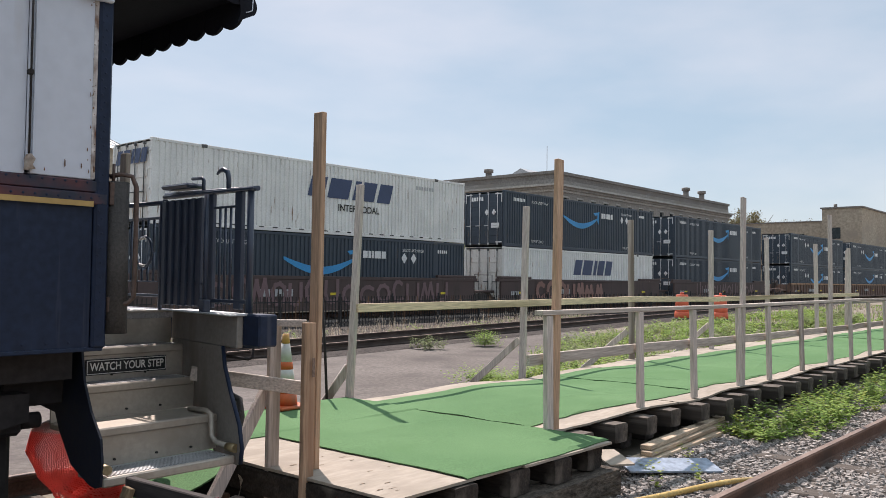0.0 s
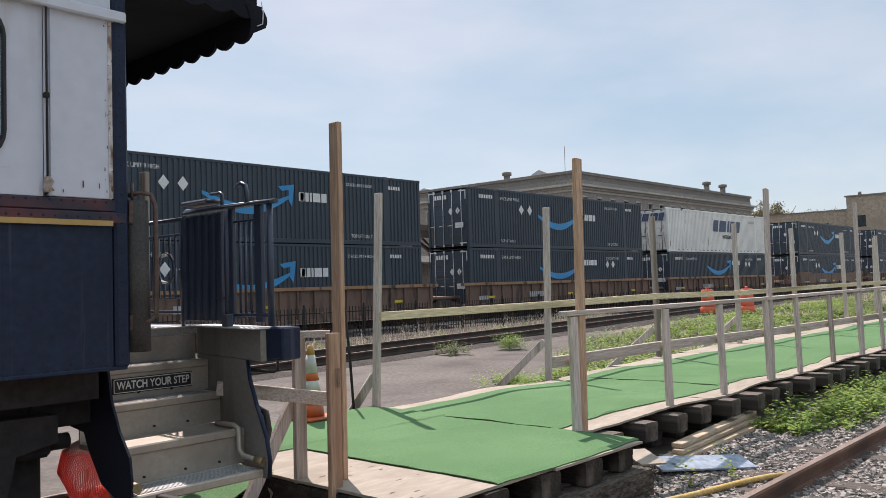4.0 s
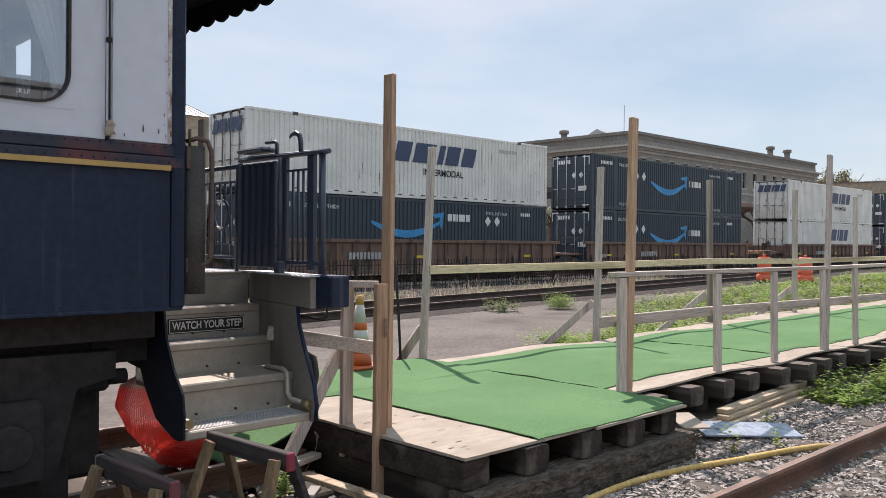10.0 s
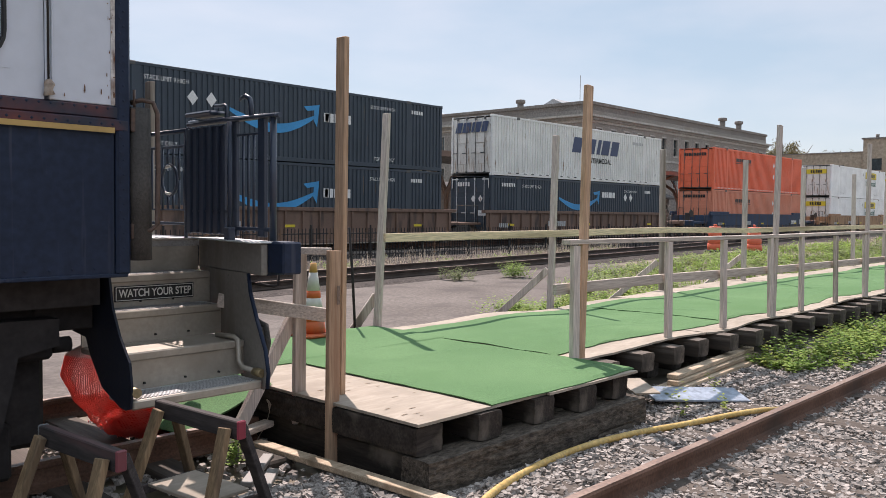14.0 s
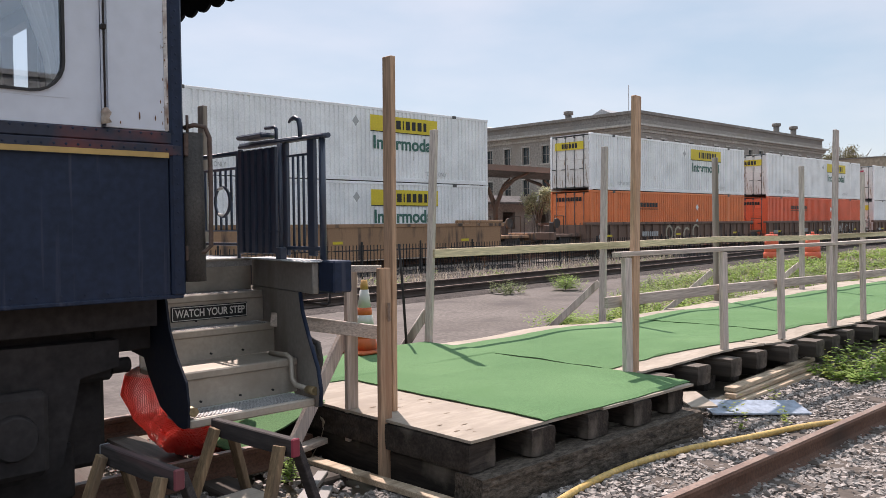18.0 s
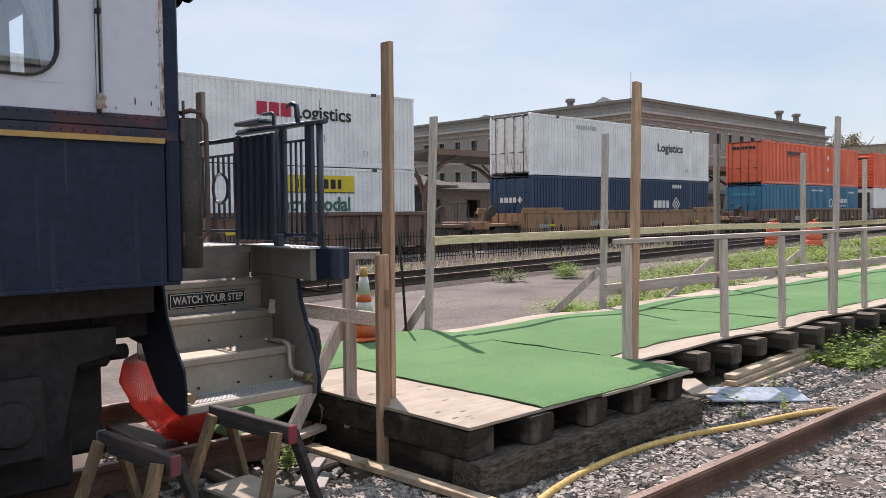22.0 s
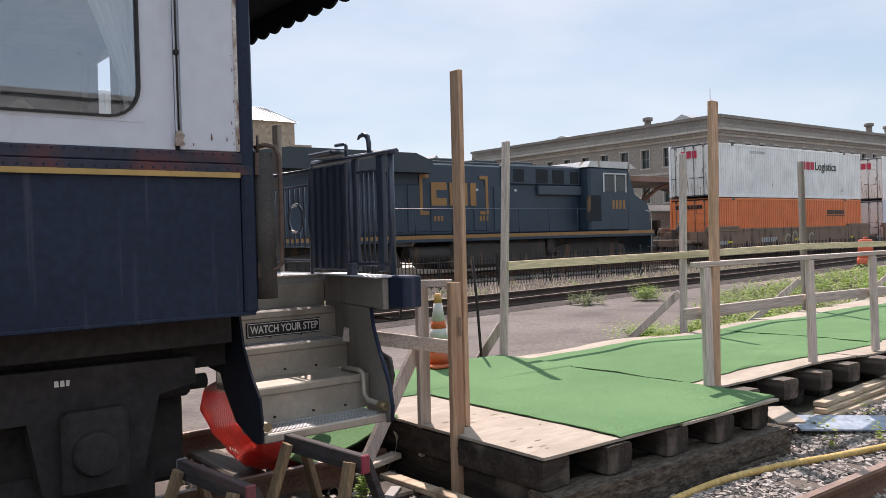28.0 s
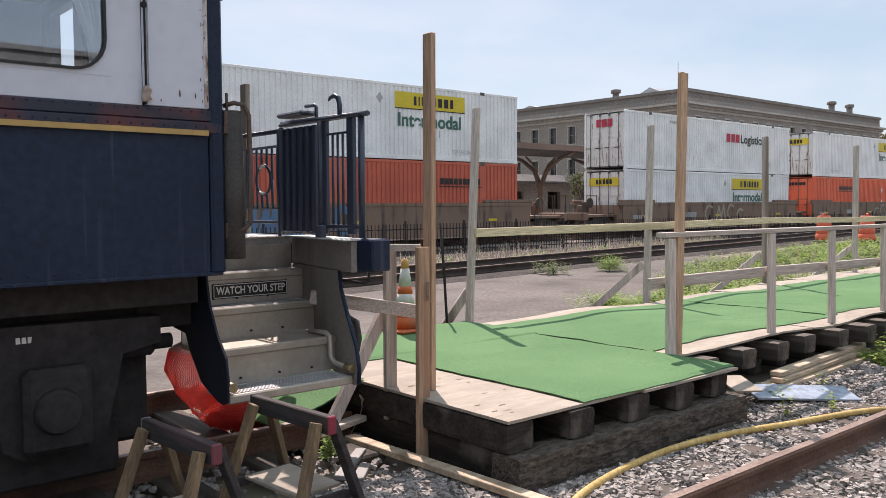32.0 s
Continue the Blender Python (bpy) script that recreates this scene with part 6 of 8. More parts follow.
def rounded(x0, x1, z0, z1, r, n=6):
    pts = []
    for cx, cz, a0 in ((x1 - r, z0 + r, -90), (x1 - r, z1 - r, 0), (x0 + r, z1 - r, 90), (x0 + r, z0 + r, 180)):
        pts += [(cx + r * math.cos(radians(a0 + 90 * k / n)), cz + r * math.sin(radians(a0 + 90 * k / n))) for k in range(n + 1)]
    return pts


def ring(outer, inner, y0, y1):
    """A frame between two outlines of equal count."""
    n = len(outer)
    vs = [(x, y0, z) for x, z in outer] + [(x, y0, z) for x, z in inner] + [(x, y1, z) for x, z in outer] + [(x, y1, z) for x, z in inner]
    fs = []
    for i in range(n):
        j = (i + 1) % n
        fs += [(i, j, n + j, n + i), (2 * n + j, 2 * n + i, 3 * n + i, 3 * n + j), (i, 2 * n + i, 2 * n + j, j), (n + j, 3 * n + j, 3 * n + i, n + i)]
    return Shape().add(vs, fs)


for dx in (0.0, -2.0):
    wx0, wx1 = (WX0, WX1) if dx == 0 else (-3.2, -1.2)
    sash = part("window", ring(rounded(wx0, wx1, WZ0, WZ1, 0.005), rounded(wx0 + 0.02, wx1 - 0.02, WZ0 + 0.02, WZ1 - 0.02, 0.15), CY - 0.002, CY + 0.06), MAT["car_white"], coach, "large rounded window")
    part("gasket", ring(rounded(wx0 + 0.016, wx1 - 0.016, WZ0 + 0.016, WZ1 - 0.016, 0.152), rounded(wx0 + 0.029, wx1 - 0.029, WZ0 + 0.029, WZ1 - 0.029, 0.140), CY - 0.012, CY + 0.03), MAT["gasket"], sash, "black rubber gasket")
    pane = part("pane", Shape().prism(rounded(wx0 + 0.024, wx1 - 0.024, WZ0 + 0.024, WZ1 - 0.024, 0.145), "y", CY + 0.004, CY + 0.010), MAT["car_glass"], sash)
    pane.visible_shadow = False
# curtain inside the window
cv = []
for k in range(41):
    r = k / 40
    for j in range(9):
        z = WZ0 + 0.02 + 0.78 * j / 8
        edge = 1.43 - 0.42 * max(0.0, z - 2.42) ** 1.15 + 0.06 * max(0.0, 2.42 - z)
        x = edge + (1.53 - edge) * r
        cv.append((x, CY + 0.16 + 0.03 * math.sin(k * 0.95) + 0.01 * math.sin(k * 0.4), z))
part("curtain", Shape().add(cv, [(k * 9 + j, (k + 1) * 9 + j, (k + 1) * 9 + j + 1, k * 9 + j + 1) for k in range(40) for j in range(8)], True), MAT["curtain"], coach, "white gathered curtain")
part("window_shelf", Shape().cbox(-3.3, 1.6, CY + 0.09, CY + 0.34, 2.17, 2.215, 0.01), MAT["lining"], coach)
part("seat_back", Shape().cbox(-0.2, 0.75, CY + 0.5, CY + 1.4, 1.5, 2.42, 0.09).cbox(0.95, 1.12, CY + 0.45, CY + 1.4, 1.5, 2.4, 0.07), MAT["lining"], coach, "grey upholstered seat")
# far side, end wall with a door opening, floor and roof
part("far_side", Shape().box(-12, CE, CY1 - 0.08, CY1, 1.275, 3.3), MAT["car_navy"], coach)
part("end_wall", Shape().box(CE - 0.08, CE, CY + 0.081, 5.0, 1.275, 3.3).box(CE - 0.08, CE, 6.0, 6.2, 1.275, 3.3).box(CE - 0.08, CE, 6.78, CY1 - 0.081, 1.275, 3.3).box(CE - 0.08, CE, 6.2, 6.78, 1.275, 2.3).box(CE - 0.08, CE, 6.2, 6.78, 3.09, 3.3).box(CE - 0.08, CE, 5.0, 6.0, 3.15, 3.3), MAT["car_navy"], coach, "navy end wall with a doorway")
part("end_door", Shape().cbox(CE - 0.07, CE - 0.02, 5.01, 5.99, 1.42, 2.3, 0.01).cbox(CE - 0.07, CE - 0.02, 5.01, 5.12, 2.3, 3.14, 0.01).cbox(CE - 0.07, CE - 0.02, 5.88, 5.99, 2.3, 3.14, 0.01).cbox(CE - 0.07, CE - 0.02, 5.12, 5.88, 2.98, 3.14, 0.01), MAT["car_navy"], coach)
part("floor_slab", Shape().box(-12, CE - 0.081, CY + 0.081, CY1 - 0.081, 1.28, 1.40), MAT["car_black"], coach)
part("ceiling_panel", Shape().box(-12, CE - 0.081, CY + 0.081, CY1 - 0.081, 3.2, 3.24), MAT["lining"], coach)
part("back_end", Shape().box(-12, -11.9, CY + 0.081, CY1 - 0.081, 1.4, 3.2), MAT["car_navy"], coach)
arch = [(CY - 0.05, 3.26), (CY - 0.05, 3.32), (CY + 0.35, 3.62), (CY + 0.9, 3.82), (5.55, 3.9), (CY1 - 0.9, 3.82), (CY1 - 0.35, 3.62), (CY1 + 0.05, 3.32), (CY1 + 0.05, 3.26)]
part("roof", Shape().prism(arch, "x", -12, CE), MAT["car_black"], coach)
part("gutter", Shape().cbox(-12, 2.03, CY - 0.045, CY - 0.002, 3.03, 3.085, 0.008), MAT["car_white"], coach, "white rain gutter")
# end post with rivets, drain rod with a rusty foot
part("end_post", Shape().cbox(1.967, 2.042, CY - 0.02, CY + 0.12, 1.275, 3.3, 0.012), MAT["car_navy"], coach, "navy riveted end post")
part("rust_edge", Shape().box(1.945, 1.966, CY - 0.0075, CY - 0.0045, 2.125, 3.05), MAT["rust_seam"], coach, "flaking rusty seam")
rnd = random.Random(8)
for k in range(34):                  # flaked rust along the seam, the foot of the panel and the rod
    fx, fz = (1.935 + rnd.uniform(-0.012, 0.03), rnd.uniform(2.14, 3.05)) if k < 30 else (1.66 + rnd.uniform(0, 0.25), rnd.uniform(2.13, 2.19))
    w, h = rnd.uniform(0.0015, 0.005), rnd.uniform(0.003, 0.03) * rnd.random()
    part("rust_spot", Shape().add([(fx - w, CY - 0.0085, fz), (fx - w * 0.2, CY - 0.0085, fz - h * 0.6), (fx + w, CY - 0.0085, fz - h * 0.2), (fx + w * 0.7, CY - 0.0085, fz + h * 0.7), (fx - w * 0.5, CY - 0.0085, fz + h)], [(0, 1, 2, 3, 4)]), MAT["rust_dark"], coach)
rv = Shape()


def stud(x, y, z, r=0.008):
    rv.add([(x + r, y, z), (x, y, z + r), (x - r, y, z), (x, y, z - r), (x, y - r * 0.8, z)], [(0, 1, 4), (1, 2, 4), (2, 3, 4), (3, 0, 4)], True)


for k in range(52):
    stud(1.985 + 0.018 * (k % 2), CY - 0.0205, 1.3 + 0.037 * k)
for k in range(36):
    stud(0.0 + 0.055 * k, CY - 0.0145, 2.105)
    stud(0.02 + 0.055 * k, CY - 0.0225, 2.028)
for k in range(18):
    stud(0.1 + 0.11 * k, CY - 0.002, 1.31)
tagged(part("rivets", rv, MAT["car_navy"], coach), kind="stuff")
part("drain_rod", Shape().tube([(1.637, CY - 0.022, 2.19), (1.635, CY - 0.022, 3.2)], 0.005, 6), MAT["car_black"], coach, "thin dark rod")
part("seam_strip", Shape().cbox(1.627, 1.647, CY - 0.012, CY, 2.14, 3.3, 0.003).cbox(1.655, 1.663, CY - 0.014, CY - 0.004, 2.2, 3.3, 0.002), MAT["car_white"], coach)
part("rod_bracket", Shape().cbox(1.624, 1.648, CY - 0.030, CY, 2.59, 2.618, 0.005), MAT["car_black"], coach)
part("rod_foot", Shape().tube([(1.637, CY - 0.02, 2.21), (1.64, CY - 0.026, 2.19), (1.636, CY - 0.022, 2.165), (1.642, CY - 0.02, 2.14)], [0.014, 0.026, 0.02, 0.028], 8), MAT["rust_flake"], coach, "rust-flaked rod foot")
# hood over the platform with a scalloped hem
MAT["canvas"] = surface("hood_canvas", (0.010, 0.011, 0.016), (0.016, 0.017, 0.024), 0.9, scale=2.0, fine=60.0, bump=0.3, spec=0.15)
part("hood", Shape().prism(arch, "x", CE + 0.004, 2.82), MAT["canvas"], coach, "dark hood over the platform")
valance = part("valance", Shape().box(2.785, 2.797, CY - 0.05, CY1, 3.20, 3.40), MAT["canvas"], coach, "scalloped dark valance")
SCALLOP = Shape().prism([(0, 0.105)] + [(0.183 * k / 10, -0.040 * math.sin(math.pi * k / 10) ** 0.7) for k in range(11)] + [(0.183, 0.105)], "x", 2.782, 2.800).mesh("scallop")
for k in range(16):
    part("scallop", SCALLOP, MAT["canvas"], valance).location = (0.004 * (k % 2), CY - 0.05 + 0.1865 * k, 3.135)
hem = [(CE + 0.1 + 0.68 * t / 24, 3.24 - 0.028 * abs(math.sin(t * math.pi / 6))) for t in range(25)]
part("hood_side", Shape().prism([(CE + 0.1, 3.5)] + hem + [(2.825, 3.5)], "y", CY - 0.06, CY - 0.045), MAT["canvas"], coach, "side flap of the hood")
flap = []
for i in range(9):
    for j in range(7):
        a, b = i / 8, j / 6
        flap.append((2.74 + 0.11 * a + 0.035 * math.sin(b * 2.6), CY - 0.065 - 0.03 * math.sin(a * 2.8) * b, 3.30 - 0.185 * b + 0.06 * a * b))
part("torn_flap", Shape().add(flap, [(i * 7 + j, (i + 1) * 7 + j, (i + 1) * 7 + j + 1, i * 7 + j + 1) for i in range(8) for j in range(6)], True), MAT["canvas"], coach, "torn curling corner of the hood")
part("loose_thread", Shape().tube([(2.845, CY - 0.07, 3.33), (2.85, CY - 0.08, 3.26), (2.838, CY - 0.09, 3.19), (2.80, CY - 0.085, 3.17)], 0.0035, 5), MAT["car_white"], coach, "pale loose hem cord")
# rubber roll and bent grab pipe at the end post
part("rubber_roll", Shape().tube([(2.105, CY + 0.02, 1.345), (2.105, CY + 0.02, 2.125)], [0.062, 0.056], 14), MAT["rubber"], coach, "ribbed black rubber roll")
part("grab_pipe", Shape().tube([(2.06, CY + 0.02, 2.15), (2.10, CY - 0.02, 2.165), (2.15, CY - 0.04, 2.155), (2.172, CY - 0.045, 2.10), (2.175, CY - 0.045, 1.8), (2.17, CY - 0.045, 1.53), (2.14, CY - 0.035, 1.50), (2.06, CY, 1.50)], 0.013, 8), MAT["pipe"], coach, "bent brown grab pipe")
part("pipe_bracket", Shape().cbox(2.045, 2.085, CY - 0.015, CY + 0.02, 1.455, 1.535, 0.005), MAT["pipe"], coach)
part("pipe_bracket", Shape().cbox(2.045, 2.075, CY - 0.02, CY + 0.03, 2.0, 2.12, 0.005), MAT["pipe"], coach)
part("pin", Shape().tube([(2.07, CY, 2.11), (2.07, CY, 2.215)], 0.008, 6), MAT["pipe"], coach)
# platform floor and the bowed end beam
part("platform_floor", Shape().prism([(2.045, 5.05), (3.03, 5.05), (3.05, 5.8), (2.9, 5.85), (2.045, 5.85)], "z", 1.365, 1.412), MAT["tread"], coach, "worn metal platform floor")
part("floor_edge", Shape().cbox(2.1, 3.02, 5.035, 5.07, 1.402, 1.418, 0.004), MAT["alu"], coach)
part("top_riser", Shape().cbox(2.05, 3.02, 5.045, 5.065, 1.19, 1.364, 0.004), MAT["alu"], coach)
BOW = math.degrees(math.atan2(0.17, 0.99))
part("end_beam", Shape().cbox(0, 0.04, 0, 1.0, 1.225, 1.412, 0.006), MAT["beam_grey"], coach, "grey steel end beam").matrix_basis = pose(2.865, 4.08, 0, 0, 0, -BOW)
part("beam_plate", Shape().cbox(-0.07, 0.12, 0, 0.98, 1.4135, 1.4225, 0.003), MAT["tread"], coach).matrix_basis = pose(2.865, 4.06, 0, 0, 0, -BOW)
part("beam_cap", Shape().cbox(2.91, 3.045, 3.93, 4.11, 1.235, 1.425, 0.01), MAT["car_navy"], coach, "navy beam end")
part("buffer_beam", Shape().prism([(2.925, 4.112), (3.06, 4.112), (3.2, 5.05), (3.2, 6.1), (3.06, 7.0), (2.925, 7.0), (3.08, 6.1), (3.08, 5.05)], "z", 1.22, 1.41), MAT["car_navy"], coach)
# the steps: the lower one folds out, the second is deep
STEP = ((0.61, 4.05, 4.32), (0.818, 4.295, 4.665), (1.005, 4.645, 4.855), (1.203, 4.835, 5.05))


def well_right(y):
    return 2.85 + 0.172 * (y - 4.05)


for i, (z, y0, y1) in enumerate(STEP):
    xr = well_right(y0)
    tr = part("tread", Shape().cbox(2.055, xr, y0 + 0.028, y1, z - 0.03, z, 0.004), MAT["tread"] if i != 1 else MAT["alu"], coach, "ribbed metal tread")
    part("nosing", Shape().cbox(2.055, xr, y0, y0 + 0.03, z - 0.046, z + 0.003, 0.008), MAT["alu"], tr)
    ridges = Shape()
    for k in range(int((xr - 2.1) / 0.014)):
        ridges.box(2.075 + k * 0.014, 2.081 + k * 0.014, y0 + 0.035, min(y1 - 0.02, y0 + 0.22), z, z + 0.005)
    if i != 1:
        tagged(part("tread_ribbing", ridges, MAT["tread"], tr), kind="stuff")
    if i < 3:
        part("riser", Shape().cbox(2.055, well_right(y1), y1 - 0.008, y1 + 0.004, z + 0.001, STEP[i + 1][0] - 0.031, 0.002), MAT["alu"], coach, "dull metal riser")
        for k in (2.25, 2.5, 2.72):
            part("bolt_head", Shape().tube([(k, y1 - 0.02, z + 0.035), (k, y1 - 0.006, z + 0.035)], 0.007, 6), MAT["car_black"], coach)
curve_r = [(0.22, 1.225), (0.19, 1.11), (0.09, 0.945), (-0.02, 0.79), (-0.06, 0.66), (-0.045, 0.57), (0.0, 0.555), (0.27, 0.57), (0.62, 0.75), (0.85, 0.95), (1.0, 1.15), (1.0, 1.225)]
str_r = part("stringer", Shape().prism(curve_r, "x", 0.0, 0.012), MAT["beam_grey"], coach, "curved metal step side")
str_r.matrix_basis = pose(2.856, 4.05, 0, 0, 0, -BOW)
part("stringer_lip", Shape().tube([(0.006, y, z) for y, z in curve_r[:6]], 0.013, 8), MAT["car_navy"], str_r)
curve_l = [(4.29, 1.262), (4.25, 1.085), (4.168, 0.938), (4.06, 0.814), (4.04, 0.70), (4.05, 0.574), (4.10, 0.56), (4.16, 0.565), (4.37, 0.64), (4.515, 0.80), (4.57, 0.893), (4.74, 0.91), (4.95, 1.20), (4.95, 1.262)]
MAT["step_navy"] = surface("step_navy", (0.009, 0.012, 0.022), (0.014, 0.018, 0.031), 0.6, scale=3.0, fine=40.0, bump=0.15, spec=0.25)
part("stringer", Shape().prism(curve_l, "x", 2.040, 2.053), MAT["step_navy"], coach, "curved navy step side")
part("step_pipe", Shape().tube([(2.84, 4.52, 0.832), (2.835, 4.33, 0.84), (2.838, 4.285, 0.825), (2.838, 4.275, 0.70), (2.842, 4.24, 0.665), (2.845, 4.08, 0.655)], 0.017, 8), MAT["alu"], coach, "bent step handrail")
part("step_pipe", Shape().tube([(2.075, 4.36, 0.835), (2.075, 4.285, 0.825), (2.075, 4.27, 0.69), (2.075, 4.08, 0.652)], 0.016, 8), MAT["alu"], coach, "bent step handrail")
MAT["brass"] = surface("dull_brass", (0.33, 0.25, 0.13), (0.42, 0.33, 0.2), 0.45, 0.6, scale=6.0, fine=50.0, bump=0.1)
for k in (2.845, 2.075):
    part("pipe_joint", Shape().tube([(k, 4.12, 0.654), (k, 4.04, 0.654)], 0.026, 10), MAT["brass"], coach, "brassy pipe joint")
# the warning sign on the upper riser
plate = part("sign_plate", Shape().cbox(2.335, 2.865, 4.836, 4.846, 1.042, 1.138, 0.003), MAT["sign_black"], coach, "black step warning plate")
part("sign_border", ring(rounded(2.341, 2.859, 1.048, 1.132, 0.004, 1), rounded(2.345, 2.855, 1.052, 1.128, 0.003, 1), 4.8335, 4.8355), MAT["sign_white"], plate)
part("sign_letters", letters(Shape(), "WATCH YOUR STEP", 2.358, 4.833, 1.070, 0.046, 0.485, 0.0, 0.022), MAT["sign_white"], plate, "white letters")
# platform railing: a closed folding gate, then bars with a ring
gate = thing("platform_gate", "dark blue folding gate standing on the car's platform", "gate")
GX = 2.98
part("top_rail", Shape().tube([(GX, 4.06, 2.175), (GX, 5.08, 2.19)], 0.016, 8).cbox(GX - 0.03, GX + 0.03, 4.08, 5.08, 2.165, 2.185, 0.005), MAT["gate"], gate, "rounded top rail")
for y, w in ((4.237, 0.075), (4.536, 0.066), (5.09, 0.03)):
    part("upright", Shape().cbox(GX - 0.014, GX + 0.014, y - w / 2, y + w / 2, 1.445, 2.165, 0.005), MAT["gate"], gate)
part("end_post", Shape().tube([(GX, 4.13, 1.425), (GX, 4.13, 2.18)], 0.021, 10), MAT["gate"], gate, "round end post")
for k in range(11):
    y = 4.645 + k * 0.0415
    part("slat", Shape().cbox(GX - 0.02 + 0.012 * (k % 2), GX + 0.008 + 0.012 * (k % 2), y - 0.016, y + 0.02, 1.45, 2.15, 0.006), MAT["gate"], gate)
for y in (4.33, 4.387, 4.444):
    part("bar", Shape().tube([(GX, y, 1.47), (GX, y, 2.08)], 0.009, 6), MAT["gate"], gate)
part("bottom_rail", Shape().cbox(GX - 0.015, GX + 0.015, 4.13, 4.62, 1.48, 1.505, 0.004), MAT["gate"], gate)
part("cross_bar", Shape().cbox(GX - 0.008, GX + 0.008, 4.55, 5.08, 1.592, 1.606, 0.003), MAT["gate"], gate)
part("cross_bar", Shape().cbox(GX - 0.008, GX + 0.008, 4.26, 4.51, 2.07, 2.084, 0.003), MAT["gate"], gate)
part("latch_post", Shape().tube([(GX - 0.05, 4.52, 1.42), (GX - 0.05, 4.52, 2.16)], 0.016, 8).cbox(GX - 0.075, GX - 0.025, 4.49, 4.55, 1.42, 1.50, 0.006), MAT["gate"], gate)
part("pad", Shape().cbox(GX - 0.08, GX + 0.06, 4.70, 5.02, 2.215, 2.245, 0.012), MAT["gate"], gate, "flat cap on the gate")
part("handle", Shape().tube([(GX, 4.635, 2.17), (GX, 4.635, 2.262), (GX, 4.65, 2.276), (GX, 4.765, 2.28)], 0.012, 8), MAT["gate"], gate, "bent handle")
part("hook", Shape().tube([(GX, 4.36, 2.17), (GX, 4.362, 2.25), (GX, 4.375, 2.295), (GX, 4.42, 2.315), (GX, 4.462, 2.308), (GX, 4.487, 2.29)], [0.015, 0.016, 0.017, 0.016, 0.012, 0.007], 8), MAT["gate"], gate, "curved hook")
rails = thing("platform_railing", "dark blue barred end railing with a ring", "railing")
part("top_rail", Shape().tube([(GX, 5.12, 2.142), (GX, 6.95, 2.142)], 0.016, 8), MAT["gate"], rails)
part("cross_bar", Shape().cbox(GX - 0.008, GX + 0.008, 5.12, 6.95, 2.03, 2.048, 0.003), MAT["gate"], rails)
part("bottom_rail", Shape().cbox(GX - 0.012, GX + 0.012, 5.12, 6.95, 1.50, 1.52, 0.003), MAT["gate"], rails)
part("cross_bar", Shape().cbox(GX - 0.012, GX + 0.012, 5.12, 6.95, 1.60, 1.61, 0.003), MAT["gate"], rails)
for k in range(24):
    by = 5.15 + k * 0.075
    half = 0.105 * math.sqrt(max(0.0, 1 - ((by - 5.33) / 0.105) ** 2))
    for z0, z1 in (((1.60, 2.04),) if half == 0 else ((1.60, 1.81 - half), (1.81 + half, 2.04))):
        part("bar", Shape().tube([(GX, by, z0), (GX, by, z1)], 0.0095, 6), MAT["gate"], rails)
for y in (5.13, 6.04, 6.94):
    part("post", Shape().tube([(GX, y, 1.40), (GX, y, 2.14)], 0.014, 8), MAT["gate"], rails)
# white crescents drawn in for the glints at the ring's top and bottom
for s in (-1, 1):
    part("ring_edge", Shape().tube([(GX - 0.024, 5.32 + 0.095 * math.cos(a), 1.81 + s * 0.096 * math.sin(a)) for a in (1.0, 1.3, 1.6, 1.9)], [0.004, 0.011, 0.011, 0.004], 6), MAT["sign_white"], rails, "white crescent put on the ring for its glint")
part("ring", Shape().tube([(GX - 0.012, 5.33 + 0.105 * math.cos(a * math.pi / 12), 1.81 + 0.105 * math.sin(a * math.pi / 12)) for a in range(25)], 0.011, 6, False), MAT["gate"], rails, "round bracket ring")
# truck, gear and added black fillers in the dark under the car
part("side_frame", Shape().prism([(-1.6, 0.98), (-1.6, 1.08), (1.80, 1.04), (1.80, 0.90), (1.60, 0.86), (1.50, 0.42), (1.38, 0.38), (1.12, 0.38), (1.02, 0.45), (0.96, 0.80), (-0.7, 0.80), (-0.8, 0.45), (-1.3, 0.45), (-1.4, 0.86)], "y", 4.33, 4.47), MAT["car_black"], coach, "heavy black truck frame")
part("journal_box", Shape().cbox(1.10, 1.42, 4.24, 4.36, 0.42, 0.84, 0.03).tube([(1.25, 4.20, 0.63), (1.25, 4.25, 0.63)], [0.10, 0.12], 14), MAT["car_black"], coach, "black axle box")
# plain black boxes added to keep the space behind the frame dark
part("brake_rigging", Shape().cbox(-2.2, 1.80, 4.52, 4.62, 0.34, 1.02, 0.03).cbox(-2.2, 1.62, 4.48, 4.53, 0.2, 0.5, 0.02), MAT["car_black"], coach)
part("brake_cylinder", Shape().tube([(1.80, 4.45, 0.885), (1.90, 4.45, 0.885)], 0.042, 12).cbox(1.6, 1.8, 4.40, 4.5, 0.82, 0.95, 0.02), MAT["car_black"], coach)
for wx in (1.25, -0.95):
    for wy, s in ((4.80, 0), (6.30, 180)):
        part("wheel", WHEEL_M, MAT["wheel"], coach).matrix_basis = pose(wx, wy, 0.63, 0, 0, s)
    part("axle", Shape().tube([(wx, 4.3, 0.63), (wx, 6.8, 0.63)], 0.07, 8), MAT["car_black"], coach)
part("side_sill", Shape().box(-12, 2.0, 4.30, 4.42, 1.10, 1.27), MAT["car_black"], coach)
part("center_sill", Shape().box(-12, 2.85, 5.42, 5.63, 0.95, 1.27), MAT["car_black"], coach)
part("side_sill", Shape().box(-12, 2.0, 6.6, 6.75, 1.0, 1.27), MAT["car_black"], coach)
